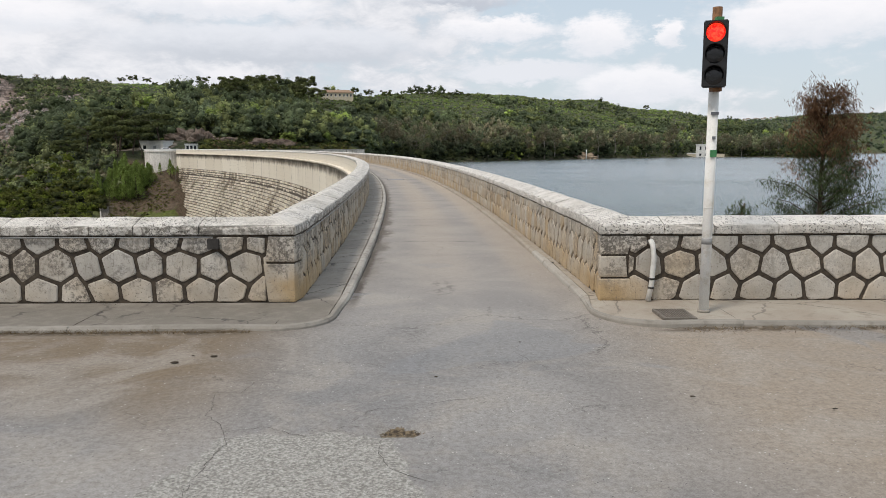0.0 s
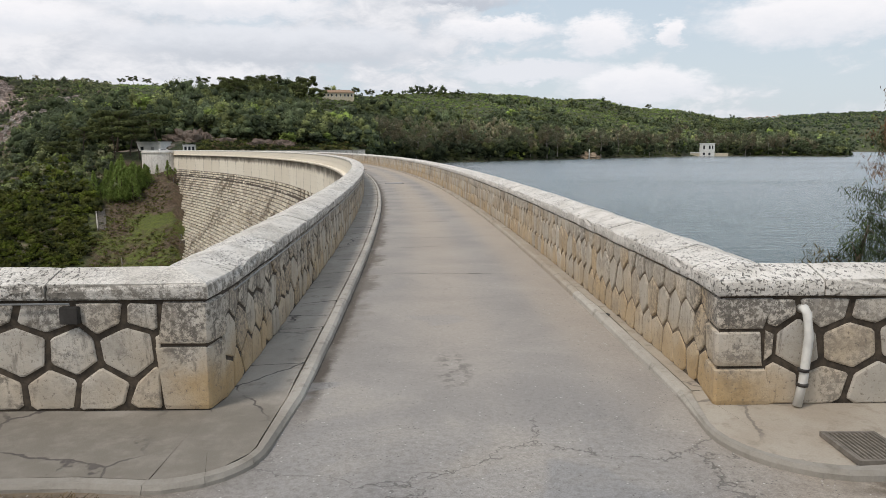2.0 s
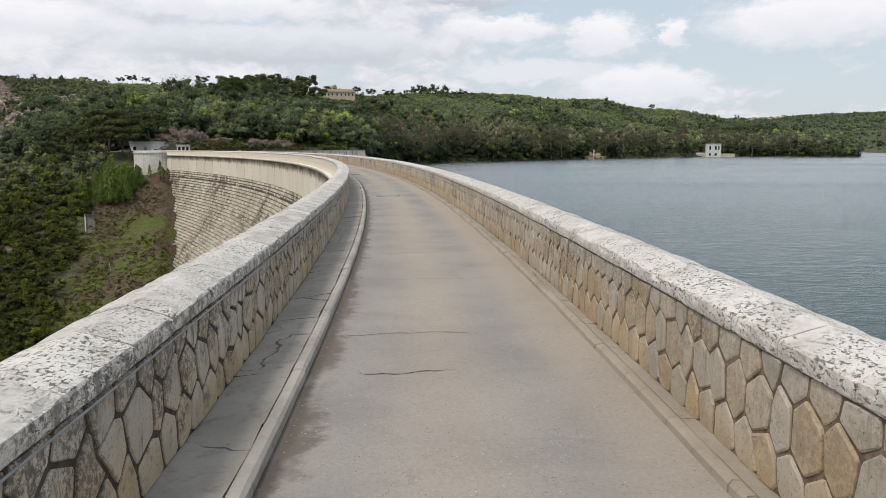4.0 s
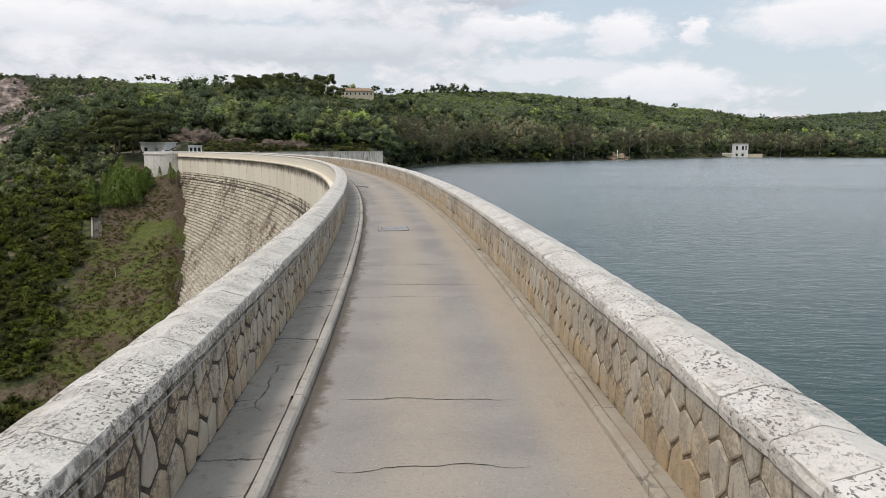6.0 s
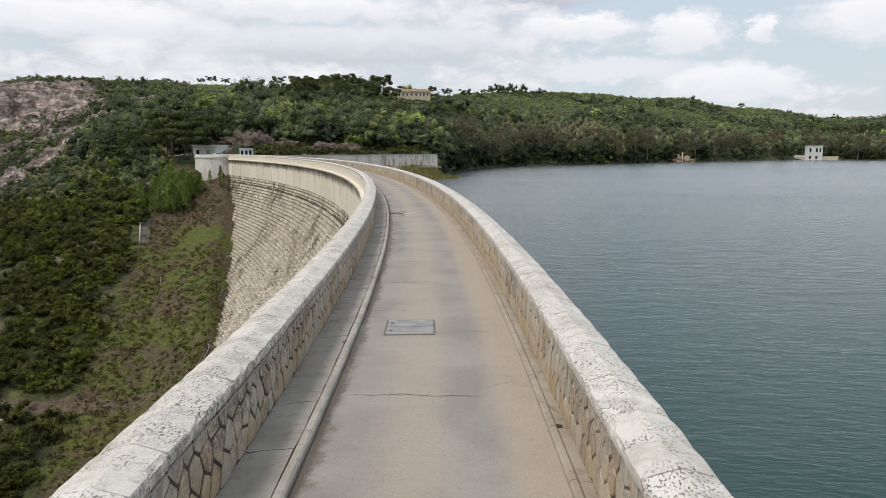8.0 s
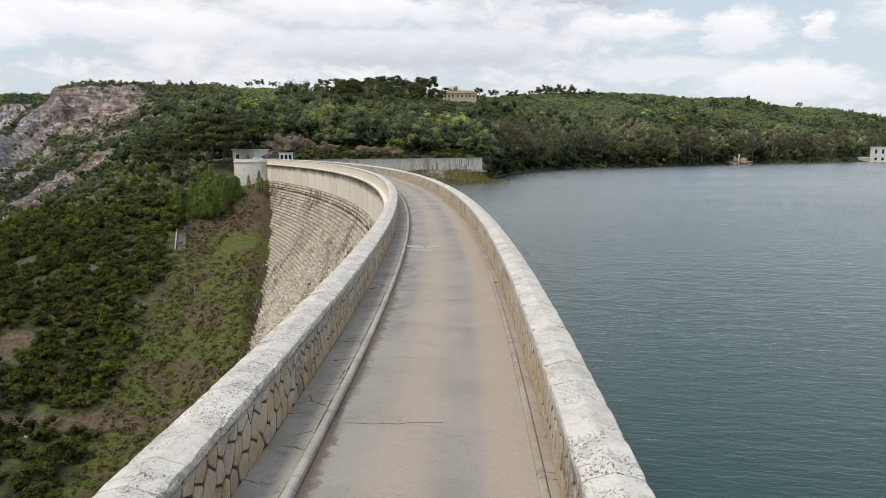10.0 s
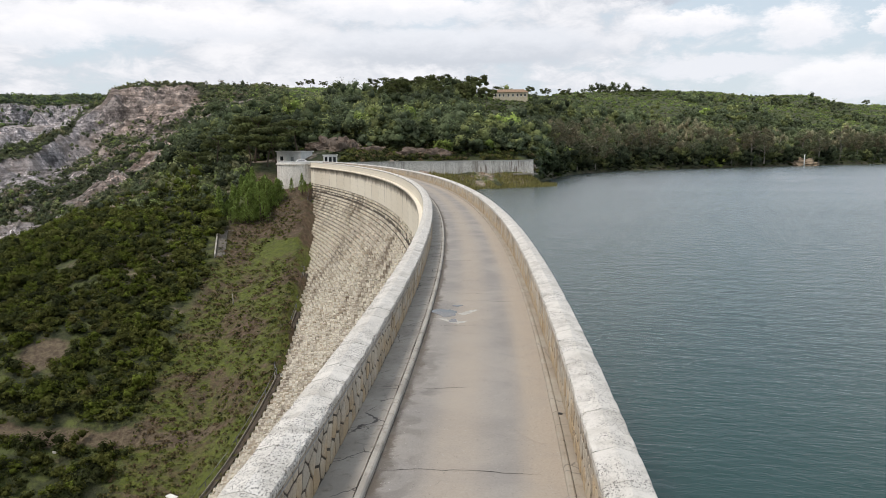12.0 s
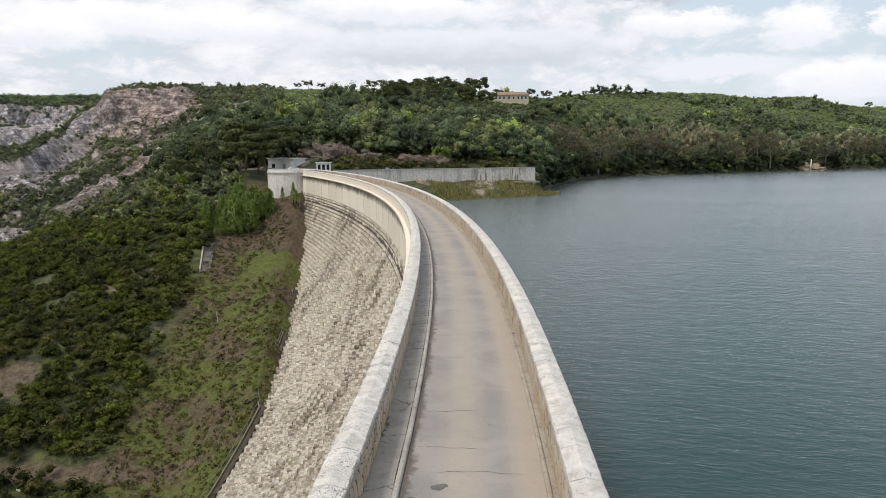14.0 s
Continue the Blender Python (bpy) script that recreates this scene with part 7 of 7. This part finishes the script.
# ---------------------------------------------------------------- things by the entrance
def build_traffic_light():
    t = thing("traffic_light", "three-lamp traffic light showing red on a chipped white pole", "traffic light", (3.04, -0.67, 0.05))
    bm = bmesh.new()
    tube(bm, [(0, 0, 0), (0, 0, 2.56)], 0.058, 16)
    part("pole", bm, WHITEPAINT, t, "chipped white pole")
    bm = bmesh.new()
    tube(bm, [(0, 0, 2.56), (0, 0, 3.50)], 0.054, 16)
    part("pole_top", bm, RUST, t, "rusty bare pole top")
    bm = bmesh.new()
    tube(bm, [(0, 0, -0.02), (0, 0, 0.015)], 0.075, 14)
    part("base_collar", bm, KERB, t)
    for z, m, h in ((0.80, GREYTAPE, 0.07), (1.22, WHITEPLASTIC, 0.012)):
        bm = bmesh.new()
        tube(bm, [(0, 0, z), (0, 0, z + h)], 0.060, 16)
        part("band", bm, m, t)
    part("sticker", a_box(-0.035, 0.04, -0.071, -0.060, 1.82, 1.90), GREENPAINT, t, "green sticker")
    part("bolt", a_box(-0.018, 0.018, -0.074, -0.060, 2.02, 2.055), STEEL, t)
    part("plate", a_box(-0.045, 0.045, -0.072, -0.060, 2.30, 2.33), STEEL, t)
    z0, z1 = 2.60, 3.33
    hs = part("housing", a_box(-0.195, 0.065, -0.22, -0.09, z0, z1, bevel=0.012), BLACKPLASTIC, t, "black lamp housing")
    hs.matrix_local = Matrix.Rotation(radians(-22), 4, "Z") @ Matrix.Translation((0.065, 0, 0))
    part("bracket", a_box(-0.04, 0.04, -0.11, 0.0, z1 - 0.02, z1 + 0.05), GREENPAINT, t)
    part("bracket", a_box(-0.05, 0.05, -0.11, 0.0, z0 - 0.04, z0 + 0.02), RUST, t)
    red, gr, brs, pos = material("red_lamp", 0.3)
    rings = gr.ramp(gr.noise(pos, 26, 5, 0.7, 1.5), 0.42, 0.62)
    gr.put(brs.inputs["Base Color"], (0.55, 0.02, 0.015))
    gr.put(brs.inputs["Emission Color"], gr.mix(rings, (0.72, 0.004, 0.004), (1.0, 0.085, 0.03)))
    brs.inputs["Emission Strength"].default_value = 1.15
    dark = plain("dark_lens", (0.014, 0.014, 0.016), 0.25, 0, 0.2, 12)
    for k in range(3):
        zc = z1 - 0.135 - k * 0.235
        bm = bmesh.new()
        n = 24
        rings_v = []
        for rr, yy in ((0.102, -0.222), (0.088, -0.232), (0.06, -0.242), (0.02, -0.246)):
            rings_v.append([bm.verts.new((rr * math.cos(q * math.tau / n) - 0.065, yy, zc + rr * math.sin(q * math.tau / n))) for q in range(n)])
        for a, b in zip(rings_v, rings_v[1:]):
            for q in range(n):
                bm.faces.new((a[q], a[(q + 1) % n], b[(q + 1) % n], b[q]))
        bm.faces.new(rings_v[-1])
        part("lens", bm, red if k == 0 else dark, hs, "lit red lens" if k == 0 else "dark unlit lens")
        bm = bmesh.new()
        secs = []
        for q in range(19):
            a = radians(-20 + 220 * q / 18)
            secs.append([Vector((rr * math.cos(a) - 0.065, yy, zc + rr * math.sin(a))) for rr, yy in ((0.112, -0.217), (0.114, -0.217 - 0.11 * max(0.25, math.sin(a))), (0.106, -0.217 - 0.11 * max(0.25, math.sin(a))), (0.104, -0.217))])
        bm.free()
        part("visor", mesh_py("visor", *ribbon(secs), BLACKPLASTIC), BLACKPLASTIC, hs)


def build_wall_fittings():
    t = thing("drain_pipe", "bent white drain pipe fixed to the parapet", "pipe", (2.56, -0.055, 0.05))
    bm = bmesh.new()
    tube(bm, [(0.0, 0.05, 0.74), (0.0, -0.01, 0.755), (0.012, -0.035, 0.72), (0.035, -0.04, 0.55), (0.015, -0.03, 0.2), (-0.02, -0.03, 0.0)], 0.034, 10)
    part("pipe_run", bm, WHITEPLASTIC, t)
    for z in (0.155, 0.27):
        bm = bmesh.new()
        tube(bm, [(0.012, -0.03, z), (0.013, -0.03, z + 0.025)], 0.042, 10)
        part("clamp", bm, IRON, t)
    c = thing("conduit", "thin white conduit with a junction box under the coping", "cable", (0, 0, 0))
    bm = bmesh.new()
    tube(bm, [(-15, -0.045, 0.872), (-8, -0.045, 0.868), (-2.95, -0.045, 0.872)], 0.008, 6)
    part("cable_run", bm, GREYTAPE, c)
    part("junction_box", a_box(-3.02, -2.88, -0.07, 0.0, 0.72, 0.85, bevel=0.006), IRON, c, "grey junction box")
    bm = bmesh.new()
    tube(bm, [on_arc(s, -1.90, 0.872 + 0.004 * math.sin(s)) for s in np.arange(0.5, 120, 1.5)], 0.008, 6)
    part("cable_run", bm, GREYTAPE, c)
    gr = thing("drain_grate", "dusty rusted iron drain grate in the footway", "grate", (2.62, -0.88, 0.052))
    gr.scale = (0.82, 0.82, 1.0)
    part("frame_bar", a_box(-0.23, 0.23, -0.30, -0.27, -0.02, 0.014), GRATE, gr)
    part("frame_bar", a_box(-0.23, 0.23, 0.27, 0.30, -0.02, 0.014), GRATE, gr)
    part("frame_bar", a_box(-0.23, -0.20, -0.27, 0.27, -0.02, 0.014), GRATE, gr)
    part("frame_bar", a_box(0.20, 0.23, -0.27, 0.27, -0.02, 0.014), GRATE, gr)
    part("well", a_box(-0.20, 0.20, -0.27, 0.27, -0.02, 0.004), GRIT, gr)
    for k in range(11):
        part("bar", a_box(-0.185 + k * 0.037 - 0.008, -0.185 + k * 0.037 + 0.008, -0.27, 0.27, 0.0, 0.012), GRATE, gr)


def build_manhole():
    s0, u0 = 35.55, -0.23
    c = on_arc(s0, u0)
    t = thing("access_cover", "rectangular steel access cover set in the road", "manhole cover", (c.x, c.y, 0.006), math.degrees(A0 + s0 / R0) - 90 + 90 - 90)
    w, h = 0.60, 0.49
    part("frame_rim", a_box(-w, w, -h, -h + 0.022, -0.03, 0.016), GRATE, t)
    part("frame_rim", a_box(-w, w, h - 0.022, h, -0.03, 0.016), GRATE, t)
    part("frame_rim", a_box(-w, -w + 0.022, -h + 0.022, h - 0.022, -0.03, 0.016), GRATE, t)
    part("frame_rim", a_box(w - 0.022, w, -h + 0.022, h - 0.022, -0.03, 0.016), GRATE, t)
    for x0, x1 in ((-w + 0.03, -0.006), (0.006, w - 0.03)):
        pl = part("plate", a_box(x0, x1, -h + 0.03, h - 0.03, -0.03, 0.020, bevel=0.004), COVER, t, "worn blue-grey steel plate")
        part("lifting_ring", a_box((x0 + x1) / 2 - 0.04, (x0 + x1) / 2 + 0.04, -h + 0.10, -h + 0.16, 0.018, 0.028), GRATE, pl)
    for s, u in ((3.0, 1.80), (30.2, 1.83), (52.0, 1.83), (74.0, 1.83)):
        p = on_arc(s, u, 0.045)
        d = thing("drain_outlet", "small round iron drain in the gutter strip", "drain", tuple(p), group="gutter drains")
        bm = bmesh.new()
        tube(bm, [(0, 0, -0.02), (0, 0, 0.012)], 0.055, 12)
        part("rim", bm, IRON, d)
        bm = bmesh.new()
        tube(bm, [(0, 0, 0.0), (0, 0, 0.0145)], 0.038, 12)
        part("well", bm, RUBBER, d)


def build_puddles():
    wet, gw, bw, pos = material("standing_water", 0.04)
    bw.inputs["Base Color"].default_value = (0.085, 0.078, 0.068, 1)
    bump(gw, bw, gw.noise(pos, 3, 2), 0.02, 0.01)
    silt = plain("dried_silt", (0.52, 0.495, 0.45), 0.95, 0, 0.3, 9)
    for s0, u0, ls, lu, seed in ((60.6, -0.80, 0.62, 0.42, 3), (59.55, -0.52, 0.22, 0.16, 5), (61.6, -0.45, 0.16, 0.2, 6)):
        rg = random.Random(seed)
        v = [on_arc(s0, u0, 0.012)]
        for k in range(40):
            a = k / 40 * math.tau
            r = 0.82 + 0.16 * math.sin(2 * a + seed) + 0.10 * math.sin(3 * a + 2 * seed) + 0.05 * math.sin(7 * a) + 0.05 * rg.random()
            v.append(on_arc(s0 + ls * r * math.sin(a), u0 + lu * r * math.cos(a), 0.011))
        f = [(0, k + 1, (k + 1) % 40 + 1) for k in range(40)]
        tagged(new("puddle", mesh_py("puddle", v, f, wet)), "shallow rain puddle on the worn asphalt beside the kerb", "puddle", "puddles")
    # tongues of pale silt left where the water dried
    for s0, ua, ub, w0, seed in ((59.6, -0.95, -0.10, 0.16, 2), (60.7, -0.40, 0.20, 0.22, 4)):
        rg, v, n = random.Random(seed), [], 30
        for k in range(n + 1):
            f = k / n
            u = ua + (ub - ua) * f
            q = s0 + 0.25 * math.sin(f * 4 + seed) + 0.05 * (rg.random() - 0.5)
            w = w0 * math.sin(math.pi * min(1, max(0.02, f))) ** 0.7 * (0.7 + 0.6 * rg.random())
            v += [on_arc(q - w, u, 0.02 * (1 - (u / 1.8) ** 2) - 0.0085), on_arc(q + w, u, 0.02 * (1 - (u / 1.8) ** 2) - 0.0085)]
        tagged(new("silt_stain", mesh_py("silt_stain", v, [(2 * k, 2 * k + 2, 2 * k + 3, 2 * k + 1) for k in range(n)], silt)), "pale dried silt beside the puddle", "stain", "silt stains", "structure")


def build_cracks():
    """Cracks across the road, as thin open seams."""
    rg = random.Random(12)
    seam = plain("crack_dirt", (0.05, 0.044, 0.038), 0.95)
    rows = [(s, rg.uniform(-1.25, -0.6), rg.uniform(-0.1, 1.5)) for s in (6.2, 9.4, 10.9, 14.5, 17.5, 19.2, 24.6, 25.8, 28.2, 31.5, 40.5, 44, 49.5, 53.5, 62.3, 63.6, 66, 71, 78, 86, 95)] + [(35.2, -0.1, 1.55), (37.1, -1.15, -0.2), (59.0, -1.1, 0.3)]
    for s, ua, ub in rows:
        v, n = [], 26
        for k in range(n + 1):
            f = k / n
            u = ua + (ub - ua) * f
            q = s + 0.045 * math.sin(f * 5 + s) + 0.020 * math.sin(f * 17 + 3 * s) + 0.030 * (rg.random() - 0.5)
            w = (0.0025 + 0.0085 * rg.random() ** 2) * min(1, 6 * f, 6 * (1 - f)) + 0.001
            zz = 0.02 * (1 - (u / 1.8) ** 2) - 0.012 + 0.004
            v += [on_arc(q - w, u, zz), on_arc(q + w, u, zz)]
        fs = [(2 * k, 2 * k + 2, 2 * k + 3, 2 * k + 1) for k in range(n)]
        tagged(new("crack", mesh_py("crack", v, fs, seam)), "thin dirt-filled crack across the asphalt", "crack", "road cracks", "structure")


def build_forecourt_cracks():
    """Branching cracks round the repaired patch."""
    rg = random.Random(31)
    seam = plain("forecourt_crack_dirt", (0.085, 0.075, 0.065), 0.95)
    lines = (((-1.64, -6.2), (-1.64, -4.87), (-1.60, -4.52), (-1.68, -4.23), (-1.88, -3.95), (-1.96, -3.42), (-1.77, -3.43), (-1.61, -2.78), (-1.44, -2.54)), ((-1.44, -2.54), (-1.91, -2.43)), ((-1.44, -2.54), (-0.80, -2.60), (-0.58, -2.78)),
             ((-0.49, -4.24), (-0.80, -4.17), (-1.05, -4.39), (-1.41, -4.20), (-1.68, -4.28)), ((-0.54, -4.40), (-0.55, -4.64), (-0.44, -4.93), (-0.13, -5.13)), ((-0.81, -4.15), (-0.65, -3.86), (-0.12, -3.67), (0.29, -3.54)), ((-1.88, -3.95), (-2.32, -4.10)), ((0.6, -2.2), (0.9, -2.9), (1.5, -3.3)))
    for line in lines:
        pts = []
        for a, b in zip(line, line[1:]):
            m = max(3, int(math.hypot(b[0] - a[0], b[1] - a[1]) / 0.05))
            pts += [(a[0] + (b[0] - a[0]) * k / m + 0.034 * (rg.random() - 0.5), a[1] + (b[1] - a[1]) * k / m + 0.034 * (rg.random() - 0.5)) for k in range(m)]
        v = []
        for k, (x, y) in enumerate(pts):
            q = pts[min(k + 1, len(pts) - 1)] if k < len(pts) - 1 else (2 * x - pts[k - 1][0], 2 * y - pts[k - 1][1])
            d = Vector((q[0] - x, q[1] - y)).normalized()
            w = (0.0008 + 0.0022 * rg.random()) * min(1, 0.3 + k / 6, 0.3 + (len(pts) - k) / 6)
            zz = float(0.02 * fbm(np.array([x]), np.array([y]), 2.5, 41)[0] + 0.006 * fbm(np.array([x]), np.array([y]), 0.4, 44)[0]) - 0.012 * min(1, -y) + 0.003
            v += [Vector((x + d.y * w, y - d.x * w, zz)), Vector((x - d.y * w, y + d.x * w, zz))]
        fs = [(2 * k, 2 * k + 1, 2 * k + 3, 2 * k + 2) for k in range(len(pts) - 1)]
        tagged(new("crack", mesh_py("crack", v, fs, seam)), "fine branching crack in the forecourt asphalt", "crack", "forecourt cracks", "structure")


def build_litter():
    rg = random.Random(21)
    leafy = plain("dead_leaf", (0.06, 0.045, 0.03), 0.9)
    spots = [(-2.6, -2.57, 0.028), (-2.29, -2.37, 0.026), (-2.5, -2.35, 0.012), (0.7, -1.9, 0.012), (1.9, -3.6, 0.016), (-0.16, -3.05, 0.012), (2.9, -3.9, 0.015)]
    for x, y, r in spots:
        bm = bmesh.new()
        bmesh.ops.create_icosphere(bm, subdivisions=2, radius=r)
        for v in bm.verts:
            v.co = Vector((v.co.x * 1.4, v.co.y * 0.8, v.co.z * 0.35)) * (0.75 + 0.5 * noise.noise(v.co * 40 + Vector((x, y, 0))) + 0.2)
        me = bpy.data.meshes.new("debris")
        bm.to_mesh(me)
        bm.free()
        me.materials.append(leafy)
        ob = tagged(new("debris", me), "small dark clump of dead leaves on the asphalt", "debris", "scattered debris")
        ob.location = (x, y, 0.003)
    # dry grass along the front kerb
    rgn = np.random.default_rng(23)
    n = 2600
    x = np.where(rgn.random(n) < 0.5, rgn.uniform(2.6, 9, n), -rgn.uniform(2.2, 7.5, n))
    y = np.where(x > 0, -1.30, -1.40) - np.abs(rgn.normal(size=n)) * np.where(x > 0, 0.10, 0.035)
    h, a = rgn.uniform(0.015, 0.05, n), rgn.uniform(0, 6.28, n)
    w = 0.004
    p0 = np.stack([x, y, np.full(n, -0.02)], 1)
    p1 = p0 + np.stack([np.full(n, w), np.zeros(n), np.zeros(n)], 1)
    p2 = p1 + np.stack([np.cos(a) * h * 1.6, np.sin(a) * h, h], 1)
    p3 = p0 + np.stack([np.cos(a) * h * 1.6, np.sin(a) * h, h], 1)
    hue = np.repeat(np.array([[0.15, 0.11, 0.06]]) * (0.5 + 0.8 * rgn.random((n, 1))), 4, 0)
    tagged(new("dry_grass", mesh_np("dry_grass", np.stack([p0, p1, p2, p3], 1).reshape(-1, 3), np.arange(n * 4).reshape(-1, 4), LEAF, hue)), "dry grass wisps and dirt along the kerb", "grass", "", "stuff")


build_traffic_light()
build_wall_fittings()
build_manhole()
build_puddles()
build_cracks()
build_forecourt_cracks()
build_litter()
